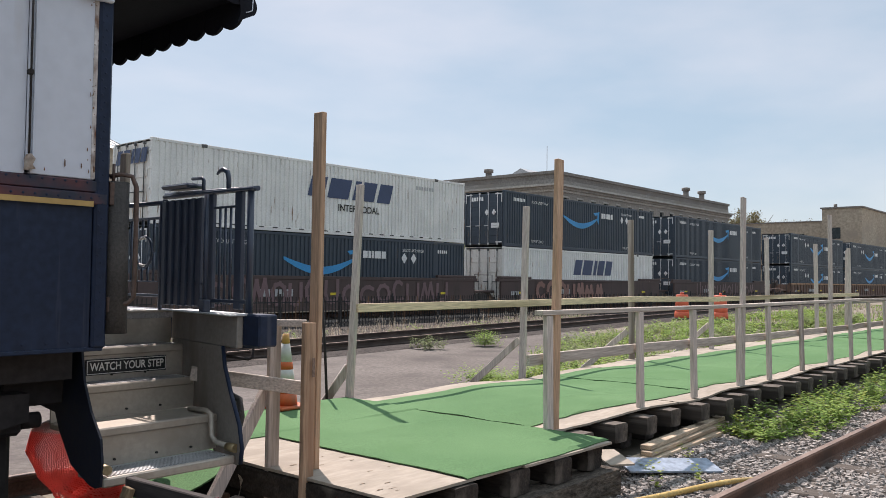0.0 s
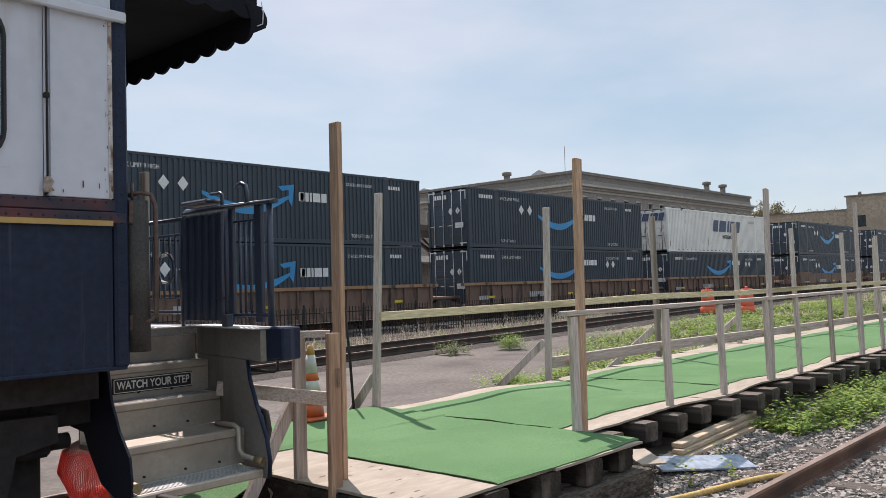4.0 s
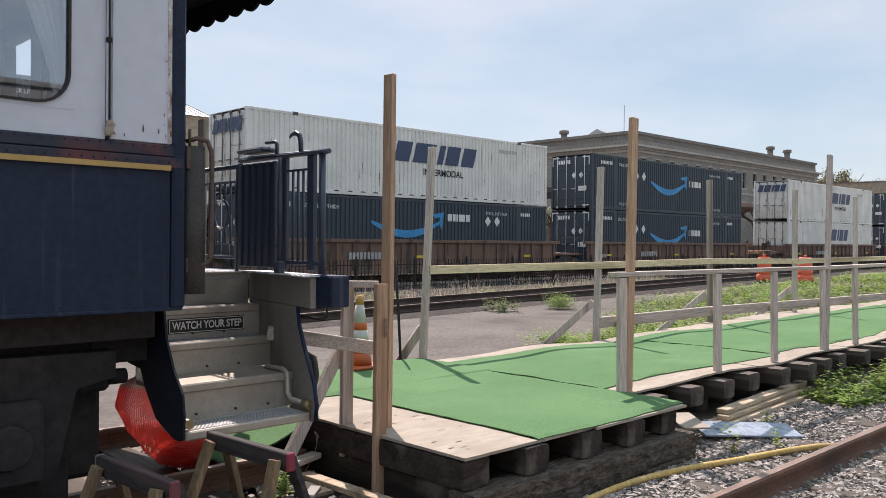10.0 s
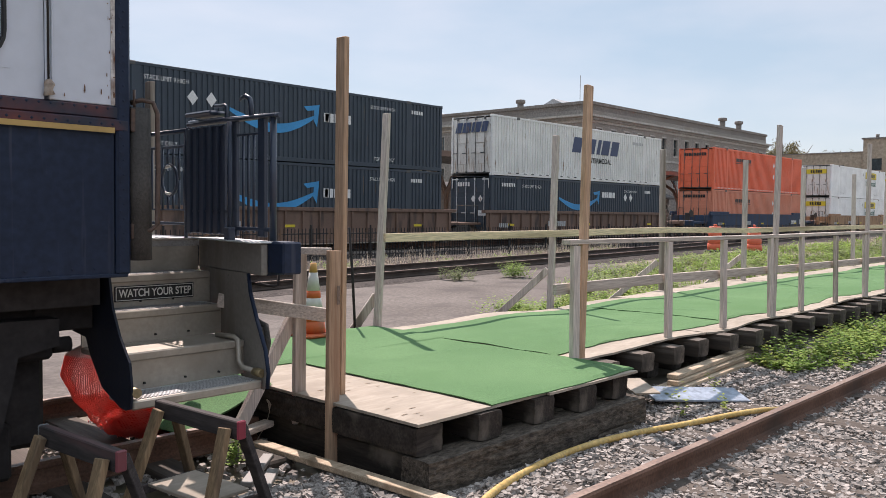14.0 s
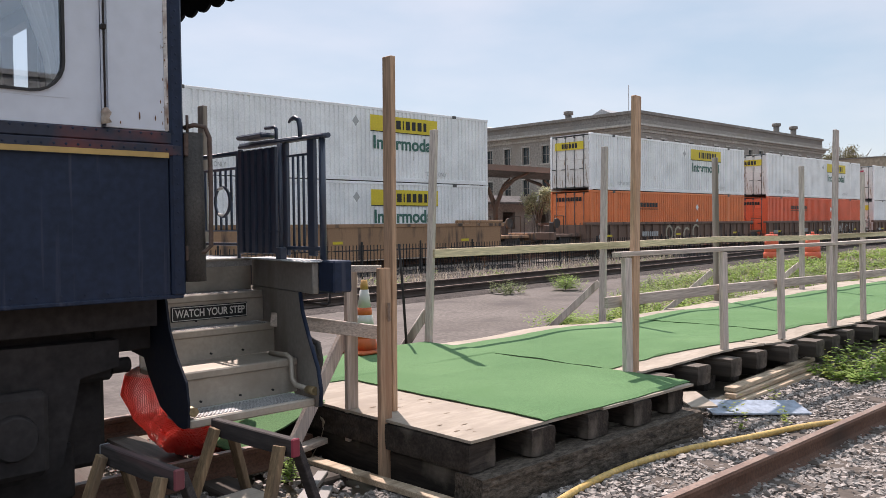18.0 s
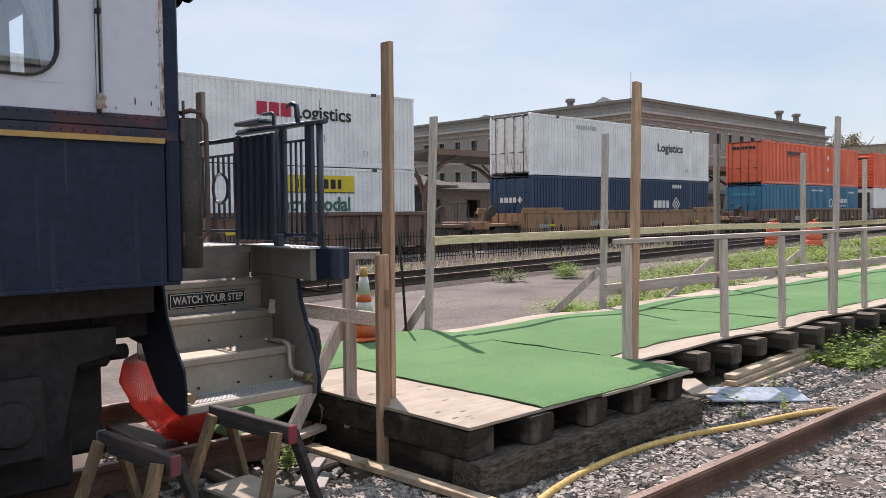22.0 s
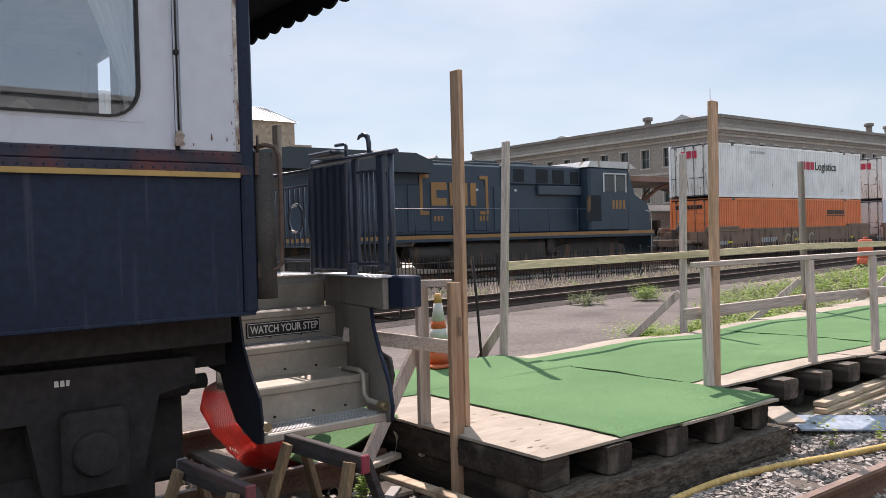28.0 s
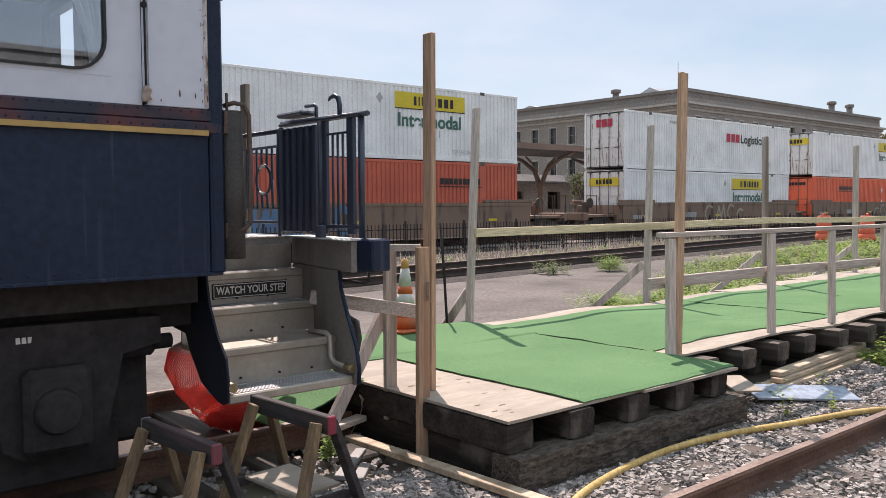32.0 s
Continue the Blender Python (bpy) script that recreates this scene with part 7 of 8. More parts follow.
# black panel added to block the bright strip below the floor
part("equipment_box", Shape().cbox(-12, 1.79, 4.48, 4.60, 0.86, 1.26, 0.01), MAT["car_black"], coach, "black panel added to close the bright gap under the floor")
part("end_bracket", Shape().cbox(1.72, 2.035, 4.46, 4.52, 0.955, 1.27, 0.008), MAT["car_black"], coach)
part("coupler", Shape().cbox(2.62, 3.28, 5.43, 5.62, 0.80, 0.949, 0.03), MAT["car_black"], coach)
part("marking", bars(Shape(), 1.09, 4.327, 0.965, 0.03, 0.08, 3, 2), MAT["sign_white"], coach)
part("air_hose", Shape().tube([(2.96, 4.55, 1.2), (2.99, 4.42, 1.0), (3.0, 4.32, 0.92), (3.0, 4.23, 0.9), (3.0, 4.205, 0.8), (3.0, 4.24, 0.7), (3.0, 4.3, 0.66)], 0.02, 8).tube([(3.0, 4.38, 0.95), (3.0, 4.30, 0.86), (3.0, 4.28, 0.74)], 0.03, 8), MAT["rubber"], coach, "black air hoses")
part("drop_bar", Shape().tube([(2.97, 4.40, 1.158), (3.17, 4.38, 1.122), (3.20, 4.38, 1.13), (3.205, 4.38, 1.24)], 0.01, 6), MAT["car_black"], coach)
track((-14, 5.55), (3.32, 5.55), 0.02, 2, 17.2, "old track under the passenger car", "tracks", 0.0)

# a plain hall behind the camera closes the yard
hall2 = thing("warehouse", "plain dark warehouse across the yard", "building")
MAT["warehouse"] = surface("warehouse_grey", (0.16, 0.165, 0.165), (0.21, 0.215, 0.21), 0.8, scale=0.2, fine=3.0)
part("wall", Shape().box(-70, 60, -27.4, -27.0, 0, 7.7), MAT["warehouse"], hall2)
part("roof", Shape().box(-70, 60, -45.0, -26.9, 7.7, 7.9), MAT["warehouse"], hall2)

# ---- clutter round the landing ----
MAT["stool"] = timber("stool_dark", (0.042, 0.037, 0.038), (0.076, 0.066, 0.065), "y", stain=(0.12, 0.075, 0.075), amount=-0.1)
MAT["stool_leg"] = timber("stool_leg", (0.21, 0.14, 0.082), (0.31, 0.215, 0.13), "z", stain=(0.07, 0.052, 0.042), amount=0.34)


MAT["paint_red"] = paint("worn_red", (0.30, 0.04, 0.065), 0.6, amount=0.45, stain=(0.1, 0.07, 0.07), streak=False)
MAT["paint_pale"] = paint("worn_pale_blue", (0.34, 0.40, 0.46), 0.6, amount=0.3, stain=(0.1, 0.1, 0.1), streak=False)


def sawhorse(x0, y0, x1, y1, h, label, ends):
    """A trestle with a board on top, splayed legs with gussets, a shelf and paint-smeared board ends."""
    ob = thing("sawhorse", label, "sawhorse", "sawhorses")
    top = part("top_board", Shape().beam((x0, y0, h - 0.022), (x1, y1, h - 0.022), 0.045, 0.088, 0.005), MAT["stool"], ob, "dark board on edge with a reddish worn arris")
    d = (Vector((x1, y1)) - Vector((x0, y0))).normalized()
    s = Vector((-d.y, d.x))
    for (px, py), e in (((x0 + d.x * 0.07, y0 + d.y * 0.07), -1), ((x1 - d.x * 0.07, y1 - d.y * 0.07), 1)):
        for k in (-1, 1):
            # lit legs get the tan, one near leg the dark board colour for shade
            part("leg", Shape().beam((px + s.x * k * 0.044, py + s.y * k * 0.044, h - 0.012), (px + s.x * k * 0.235 + d.x * 0.06 * e, py + s.y * k * 0.235 + d.y * 0.06 * e, 0.0), 0.034, 0.066, 0.004, (d.x, d.y, 0)), MAT["stool_leg"] if (k, e) != (1, 1) else MAT["stool"], ob, "tan worn leg" if (k, e) != (1, 1) else "leg coloured dark for its shade")
        part("cross_bar", Shape().beam((px - s.x * 0.17, py - s.y * 0.17, 0.2), (px + s.x * 0.17, py + s.y * 0.17, 0.2), 0.02, 0.05, 0.004), MAT["stool"], ob)
    for (px, py), e, mt in (((x0, y0), -1, ends[0]), ((x1, y1), 1, ends[1])):
        a, b = Vector((px, py)) - d * 0.014 * e, Vector((px, py)) + d * 0.003 * e
        part("paint_patch", Shape().beam((a.x, a.y, h - 0.020), (b.x, b.y, h - 0.020), 0.049, 0.090, 0.006), MAT[mt], top, "smear of old paint")
    m = (Vector((x0, y0)) + Vector((x1, y1))) / 2
    a, b = m - d * 0.22, m + d * 0.22
    part("shelf", Shape().beam((a.x, a.y, 0.235), (b.x, b.y, 0.235), 0.28, 0.018, 0.003), MAT["plywood"], ob, "plywood shelf")
    return ob


sawhorse(2.155, 3.97, 2.210, 3.29, 0.60, "dark-stained wooden sawhorse on the gravel beside the steps", ("stool", "paint_red"))
sawhorse(1.535, 3.87, 1.592, 3.22, 0.60, "dark wooden sawhorse with a blue-grey end on gravel", ("paint_pale", "paint_red"))

# red plastic netting in a roll
def thin_plastic(name, colour, through):
    """Thin plastic that lets some light through."""
    m = paint(name, colour, 0.35, amount=0.0, stain=None)
    nt = m.node_tree
    tr = nt.nodes.new("ShaderNodeBsdfTranslucent")
    tr.inputs["Color"].default_value = rgb(*colour)
    mx = nt.nodes.new("ShaderNodeMixShader")
    mx.inputs[0].default_value = through
    nt.links.new(nt.nodes["Principled BSDF"].outputs[0], mx.inputs[1])
    nt.links.new(tr.outputs[0], mx.inputs[2])
    nt.links.new(mx.outputs[0], nt.nodes["Material Output"].inputs[0])
    return m


MAT["net"] = thin_plastic("net_red", (1.0, 0.42, 0.37), 0.85)
MAT["net_dark"] = thin_plastic("net_core", (0.78, 0.085, 0.06), 0.5)
MAT["net_sunlit"] = thin_plastic("net_sunlit", (0.80, 0.70, 0.66), 0.6)
net = thing("netting_roll", "crumpled bag of red plastic barrier netting", "netting")
BAG = [((2.41, 5.40, 0.70), 0.03), ((2.39, 5.40, 0.64), 0.105), ((2.38, 5.40, 0.54), 0.125), ((2.45, 5.40, 0.41), 0.125), ((2.55, 5.40, 0.30), 0.135), ((2.71, 5.39, 0.19), 0.150), ((2.90, 5.38, 0.15), 0.135), ((3.10, 5.37, 0.10), 0.09), ((3.22, 5.37, 0.07), 0.04)]


def net_point(u, a, k=1.0):
    i = min(int(u * (len(BAG) - 1)), len(BAG) - 2)
    w = u * (len(BAG) - 1) - i
    (c0, r0), (c1, r1) = BAG[i], BAG[i + 1]
    p, q = Vector(c0), Vector(c1)
    d0 = (q - Vector(BAG[max(i - 1, 0)][0])).normalized()
    d1 = (Vector(BAG[min(i + 2, len(BAG) - 1)][0]) - p).normalized()
    c, d = p.lerp(q, w), d0.lerp(d1, w).normalized()
    s = d.cross(Vector((0, 1, 0))).normalized()
    e = d.cross(s)
    rough = 0.10 + 0.35 * min(1.0, max(0.0, (u - 0.35) / 0.2))
    r = (r0 + (r1 - r0) * w) * (1 + rough * noise.noise((u * 11, math.cos(a) * 1.6, math.sin(a) * 1.6 + 2.0)) + 0.4 * rough * noise.noise((u * 34, math.cos(a) * 5, math.sin(a) * 5))) * k
    return c + r * (math.cos(a) * s + math.sin(a) * e)


core = Shape()
nu, na = 60, 40
core.add([tuple(net_point(0.52 + 0.44 * i / nu, 2 * math.pi * j / na, 0.62)) for i in range(nu + 1) for j in range(na)],
         [(i * na + j, i * na + (j + 1) % na, (i + 1) * na + (j + 1) % na, (i + 1) * na + j) for i in range(nu) for j in range(na)], True)
part("core", core, MAT["net_dark"], net, "inner layers of netting")
mu, ma = 90, 50
# cap strands are coloured pale grey for the sunlit top of the bag
for name, mt, lo, hi, thick, label in (("net_cap", "net_sunlit", 0, 12, 0.0026, "end of the net coloured pale grey for sunlight"), ("net_mesh", "net", 12, 90, 0.0029, "red net strands"), ("inner_net", "net", 48, 90, 0.0026, "second layer of net")):
    strands = Shape()
    for sgn in (1, -1):
        for j in range(ma):
            strands.tube([net_point(i / mu, 2 * math.pi * (j + sgn * i * 0.42) / ma, (0.88 if name == "inner_net" else 1.0) + 0.02 * sgn) for i in range(lo, hi + 1)], thick, 4, False)
    tagged(part(name, strands, MAT[mt], net, label), kind="stuff")
curls = Shape()
rnd = random.Random(21)
for k in range(150):
    p = net_point(rnd.uniform(0.42, 0.85), rnd.uniform(0, 6.28), rnd.uniform(1.0, 1.08))
    a, b = Vector([rnd.gauss(0, 1) for _ in range(3)]).normalized(), Vector([rnd.gauss(0, 1) for _ in range(3)]).normalized()
    r = rnd.uniform(0.010, 0.028)
    curls.tube([p + r * (math.cos(t * 0.6) * a + math.sin(t * 0.6) * b) for t in range(rnd.randint(4, 8))], 0.0028, 4, False)
tagged(part("strand_curl", curls, MAT["net"], net, "curled torn strands"), kind="stuff")

# cone, drums, pole, boards, hose, sheet metal
MAT["cone_orange"] = paint("cone_orange", (0.62, 0.13, 0.04), 0.55, amount=0.15, stain=(0.25, 0.1, 0.06))
MAT["cone_white"] = paint("cone_white", (0.58, 0.57, 0.54), 0.5, amount=0.25, stain=(0.3, 0.27, 0.24))
MAT["cone_top"] = paint("cone_top", (0.55, 0.30, 0.09), 0.5)


def traffic_cone(x, y, z):
    ob = thing("traffic_cone", "faded orange and white traffic cone on the boardwalk's edge", "traffic cone", at=(x, y, z))

    def r(h):
        return 0.125 - 0.14 * h
    part("base", Shape().cbox(-0.18, 0.18, -0.18, 0.18, 0, 0.03, 0.01), MAT["cone_orange"], ob)
    for a, b, mt in ((0.03, 0.14, "cone_orange"), (0.14, 0.25, "cone_orange"), (0.25, 0.36, "cone_white"), (0.36, 0.43, "cone_orange"), (0.43, 0.60, "cone_white"), (0.60, 0.69, "cone_top")):
        part("band", Shape().tube([(0, 0, a), (0, 0, b)], [r(a), r(b)], 18), MAT[mt], ob)
    return ob


traffic_cone(4.93, 6.22, 0.425)
MAT["drum"] = paint("drum_orange", (0.72, 0.15, 0.08), 0.5, amount=0.12, stain=(0.35, 0.12, 0.08))
for dx, dy, rz in ((29.9, 13.75, 0), (30.5, 12.5, 40)):
    ob = thing("traffic_drum", "faded orange plastic traffic drum among weeds", "traffic drum", "traffic drums", at=(dx, dy, 0.22), rz=rz)
    part("base", Shape().tube([(0, 0, 0), (0, 0, 0.08)], 0.36, 18), MAT["rubber"], ob)
    for i, (a, b, r0, r1) in enumerate(((0.08, 0.32, 0.29, 0.28), (0.32, 0.54, 0.265, 0.26), (0.54, 0.76, 0.25, 0.24), (0.76, 0.96, 0.235, 0.225))):
        part("band", Shape().tube([(0, 0, a), (0, 0, a + 0.015), (0, 0, b - 0.015), (0, 0, b)], [r0 - 0.02, r0, r1, r1 - 0.02], 18), MAT["drum"], ob)
    part("handle", Shape().tube([(-0.1, 0, 0.95), (-0.1, 0, 1.03), (0.1, 0, 1.03), (0.1, 0, 0.95)], 0.025, 8), MAT["drum"], ob)
solo("iron_pole", Shape().tube([(5.70, 6.47, 0.0), (5.655, 6.49, 0.9), (5.62, 6.51, 1.44)], 0.014, 8), MAT["car_black"], "thin leaning black iron pole beside the boardwalk", "pole")
for i, (a, b, z, w, mt) in enumerate((((3.20, 4.62), (3.29, 2.60), 0.055, 0.089, "board"),)):
    solo("plank", Shape().beam((a[0], a[1], z), (b[0], b[1], z), w, 0.04, 0.004), MAT[mt], "weathered plank lying across the gravel", "plank", "loose planks")
solo("plank", Shape().beam((2.93, 4.60, 0.13), (3.36, 4.70, 0.15), 0.09, 0.04, 0.004), MAT["rail_grey"], "short grey board under the landing", "plank", "loose planks")
for i, (x0, y0, x1, y1, z) in enumerate(((6.75, 3.50, 9.0, 3.62, 0.03), (6.85, 3.60, 9.1, 3.72, 0.035), (6.95, 3.55, 9.12, 3.70, 0.078), (7.1, 3.62, 9.2, 3.80, 0.08), (7.0, 3.58, 9.15, 3.76, 0.125))):
    solo("plank", Shape().beam((x0, y0, z), (x1, y1, z), 0.11, 0.042, 0.004), MAT["board"], "weathered board stacked beside the boardwalk", "plank", "stacked boards")
MAT["sheet"] = surface("sheet_metal", (0.24, 0.30, 0.38), (0.30, 0.36, 0.44), 0.6, 0.0, scale=2.0, fine=20.0, bump=0.05, stain=(0.25, 0.24, 0.24), amount=-0.2)
solo("painted_board", Shape().beam((6.30, 3.44, 0.10), (7.06, 2.95, 0.05), 0.27, 0.018, 0.003, (0.35, -0.5, 1.0)), MAT["sheet"], "pale blue-grey painted board lying on gravel", "board")
solo("plywood_offcut", Shape().beam((6.05, 3.30, 0.16), (6.28, 3.62, 0.20), 0.22, 0.015, 0.002), MAT["plywood"], "scrap of plywood leaning on the timber", "board")
MAT["hose"] = surface("hose_yellow", (0.52, 0.34, 0.10), (0.60, 0.42, 0.15), 0.5, scale=3.0, fine=40.0, bump=0.1, stain=(0.35, 0.25, 0.1), amount=0.25)
hp = [(2.6, 2.30, 0.03), (3.1, 2.62, 0.03), (3.48, 2.87, 0.03), (4.07, 3.02, 0.03), (4.72, 3.06, 0.035), (5.30, 2.99, 0.035), (5.81, 2.84, 0.04), (6.4, 2.70, 0.04), (6.75, 2.60, 0.03), (7.05, 2.50, 0.0)]
pts = []
for i in range(len(hp) - 1):
    p0, p1, p2, p3 = (Vector(hp[min(max(i + k, 0), len(hp) - 1)]) for k in (-1, 0, 1, 2))
    for k in range(5):
        t = k / 5
        pts.append(0.5 * ((2 * p1) + (p2 - p0) * t + (2 * p0 - 5 * p1 + 4 * p2 - p3) * t * t + (3 * p1 - p0 - 3 * p2 + p3) * t ** 3))
solo("hose", Shape().tube(pts, 0.024, 10), MAT["hose"], "yellow hose lying along the rail on gravel", "hose")
MAT["pvc"] = paint("pvc_white", (0.22, 0.21, 0.195), 0.5)
for a, b in (((2.72, 4.02, 0.03), (3.10, 4.34, 0.05)), ((2.78, 3.92, 0.025), (2.98, 4.12, 0.03))):
    solo("board_scrap", Shape().beam(a, b, 0.07, 0.03, 0.004), MAT["pvc"], "pale scrap board on the gravel", "board", "scraps")

# black picket fence before the main line
fence = thing("iron_fence", "low black iron picket fence before the main line", "fence")
MAT["iron"] = paint("fence_black", (0.02, 0.02, 0.022), 0.6, amount=0.1)
pick = Shape()
for k in range(18):
    pick.box(k * 0.133 + 0.06, k * 0.133 + 0.08, -0.01, 0.01, 0.08, 1.06)
pick.box(0, 2.4, -0.015, 0.015, 0.2, 0.235)
pick.box(0, 2.4, -0.015, 0.015, 0.88, 0.915)
pick = pick.mesh("picket_panel")
fpost = Shape().cbox(-0.024, 0.024, -0.024, 0.024, -0.1, 1.16, 0.006).mesh("post")
for k in range(26):
    tagged(part("picket_panel", pick, MAT["iron"], fence), kind="stuff").location = (6 + 2.4 * k, 19.9, 0)
    part("post", fpost, MAT["iron"], fence).location = (6 + 2.4 * k, 19.9, 0)

# ---- gravel, weeds and trees ----
rs = np.random.RandomState(5)


def scatter_stones(name, n, place, smin, smax, material, label):
    """Loose broken stones as one heap of stuff."""
    base = 0.62 * np.array([(x, y, z) for x in (-1, 1) for y in (-1, 1) for z in (-1, 1)], float)
    tri = [(0, 1, 3), (0, 3, 2), (4, 6, 7), (4, 7, 5), (0, 4, 5), (0, 5, 1), (2, 3, 7), (2, 7, 6), (0, 2, 6), (0, 6, 4), (1, 5, 7), (1, 7, 3)]
    at = np.array([place() for i in range(n)])
    size = rs.uniform(smin, smax, (n, 1, 1)) * np.stack([np.ones(n), rs.uniform(0.6, 1.0, n), rs.uniform(0.45, 0.8, n)], 1)[:, None, :]
    p = base[None] * (1 + rs.uniform(-0.45, 0.45, (n, 8, 3))) * size
    a, b = rs.uniform(0, 6.28, n), rs.uniform(-0.6, 0.6, n)
    ca, sa, cb, sb = np.cos(a), np.sin(a), np.cos(b), np.sin(b)
    turn = np.stack([np.stack([ca, -sa * cb, sa * sb], 1), np.stack([sa, ca * cb, -ca * sb], 1), np.stack([0 * a, sb, cb], 1)], 1)
    p = np.einsum("nij,nkj->nki", turn, p) + at[:, None, :]
    sh = Shape()
    sh.v = p.reshape(-1, 3).tolist()
    sh.f = (np.array(tri)[None] + 8 * np.arange(n)[:, None, None]).reshape(-1, 3).tolist()
    sh.s = [False] * len(sh.f)
    return solo(name, sh, material, label, "gravel", kind="stuff")


def near_gravel():
    while True:
        x = 2.2 + 13 * rs.rand() ** 1.7
        y = rs.uniform(0.4, 3.9)
        if 3.3 < x < 5.8 and y > 3.12:
            continue
        if abs(y - 2.48) < 0.08 or (x > 5.8 and y > 3.75):
            continue
        return x, y, 0.005 + 0.012 * rs.rand()


scatter_stones("gravel", 46000, near_gravel, 0.013, 0.032, MAT["stone"], "loose grey crushed stone round the near rail")
scatter_stones("gravel_by_siding", 1400, lambda: ((lambda x: (x, 11.75 + (x + 9.5) * 0.1343 + rs.normal(0, 0.12), 0.03))(rs.uniform(2, 20))), 0.02, 0.05, MAT["stone"], "pale stones along the siding")
scatter_stones("gravel_under_car", 1800, lambda: (rs.uniform(0.8, 3.4), rs.uniform(3.4, 6.2), 0.0), 0.015, 0.035, MAT["stone"], "loose stones under the car steps")

scatter_stones("gravel_behind", 9000, lambda: (rs.uniform(-4.0, 2.3), rs.uniform(0.3, 3.7), 0.005), 0.011, 0.027, MAT["stone"], "loose grey crushed stone between the rails")

GREEN = {}
for key, a, b in (("weed", (0.23, 0.36, 0.075), (0.32, 0.45, 0.115)), ("weed_yellow", (0.27, 0.34, 0.07), (0.36, 0.42, 0.10)), ("weed_grey", (0.17, 0.225, 0.085), (0.24, 0.29, 0.125)), ("lime", (0.36, 0.46, 0.06), (0.45, 0.55, 0.10)), ("bush", (0.085, 0.15, 0.035), (0.13, 0.21, 0.055)), ("straw", (0.40, 0.35, 0.28), (0.54, 0.48, 0.40)),
                  ("leaf_pale", (0.36, 0.40, 0.20), (0.62, 0.62, 0.46)), ("leaf_far", (0.14, 0.13, 0.06), (0.22, 0.19, 0.10))):
    GREEN[key] = surface("leaf_" + key, a, b, 0.7, scale=3.0, fine=30.0, bump=0.0, island=0.4, spec=0.25)
    nt = GREEN[key].node_tree
    bs, thin, mx = nt.nodes["Principled BSDF"], nt.nodes.new("ShaderNodeBsdfTranslucent"), nt.nodes.new("ShaderNodeMixShader")
    mx.inputs[0].default_value = 0.38
    nt.links.new(bs.inputs["Base Color"].links[0].from_socket, thin.inputs["Color"])
    nt.links.new(bs.outputs[0], mx.inputs[1])
    nt.links.new(thin.outputs[0], mx.inputs[2])
    nt.links.new(mx.outputs[0], nt.nodes["Material Output"].inputs[0])
MAT["bark"] = surface("bark", (0.12, 0.10, 0.08), (0.18, 0.15, 0.12), 0.9, scale=5.0, fine=30.0, bump=0.6, dist=0.01)


def leaf(sh, p, d, up, ln, w):
    """A folded leaf of four triangles."""
    s = d.cross(up)
    s = s.normalized() if s.length > 1e-4 else Vector((1, 0, 0))
    n = s.cross(d)
    a, m, e = p, p + d * ln * 0.5, p + d * ln - n * ln * 0.18
    sh.v += [tuple(a), tuple(m + s * w - n * 0.1 * ln), tuple(e), tuple(m - s * w - n * 0.1 * ln), tuple(m)]
    k = len(sh.v) - 5
    sh.f += [(k, k + 1, k + 4), (k + 1, k + 2, k + 4), (k + 2, k + 3, k + 4), (k + 3, k, k + 4)]
    sh.s += [True] * 4


def weed_plant(sh, x, y, z, h, spread, n, size):
    """A leafy weed: some stems with leaves all along."""
    for k in range(max(2, n // 9)):
        a = rs.uniform(0, 6.28)
        tip = Vector((math.cos(a) * spread * rs.uniform(0.2, 1), math.sin(a) * spread * rs.uniform(0.2, 1), h * rs.uniform(0.6, 1.05)))
        base = Vector((x, y, z))
        for j in range(9):
            t = (j + 1) / 9
            p = base + Vector((tip.x * t, tip.y * t, tip.z * t ** 0.8))
            b = rs.uniform(0, 6.28)
            d = Vector((math.cos(b), math.sin(b), rs.uniform(-0.1, 0.7))).normalized()
            leaf(sh, p, d, Vector((0, 0, 1)), size * rs.uniform(0.6, 1.3) * (1.15 - 0.5 * t), size * 0.28)


def blades(sh, x, y, z, h, n, spread=0.15, w=0.006):
    for k in range(n):
        a, lean = rs.uniform(0, 6.28), rs.uniform(0.1, 0.7) * h
        px, py = x + rs.normal(0, spread), y + rs.normal(0, spread)
        c, s = math.cos(a), math.sin(a)
        hh = h * rs.uniform(0.5, 1.1)
        k0 = len(sh.v)
        sh.v += [(px - s * w, py + c * w, z), (px + s * w, py - c * w, z), (px + c * lean * 0.4 + s * w * 0.7, py + s * lean * 0.4 - c * w * 0.7, z + hh * 0.6), (px + c * lean * 0.4 - s * w * 0.7, py + s * lean * 0.4 + c * w * 0.7, z + hh * 0.6), (px + c * lean, py + s * lean, z + hh)]
        sh.f += [(k0, k0 + 1, k0 + 2, k0 + 3), (k0 + 3, k0 + 2, k0 + 4)]
        sh.s += [True, True]


# bank of weeds between the lot, the siding and the boardwalk
def bank_z(x, y):
    f = min(1, max(0, (x - 12) / 10)) * min(1, max(0, (y - 7.0) / 2)) * min(1, max(0, (9.6 + 0.134 * x - y) / 2.0))
    return -0.05 + 0.30 * f + 0.05 * f * noise.noise((x * 0.4, y * 0.4, 9.0))


def on_lot(x, y):
    return y > np.interp(x, (-30, 9.0, 10.6, 11.2, 12.2, 14.2, 17.5, 22.0, 23.5), (5.6, 7.3, 7.5, 7.3, 8.4, 9.8, 11.4, 12.6, 30.0))


bank = Shape()
nx, ny = 60, 24
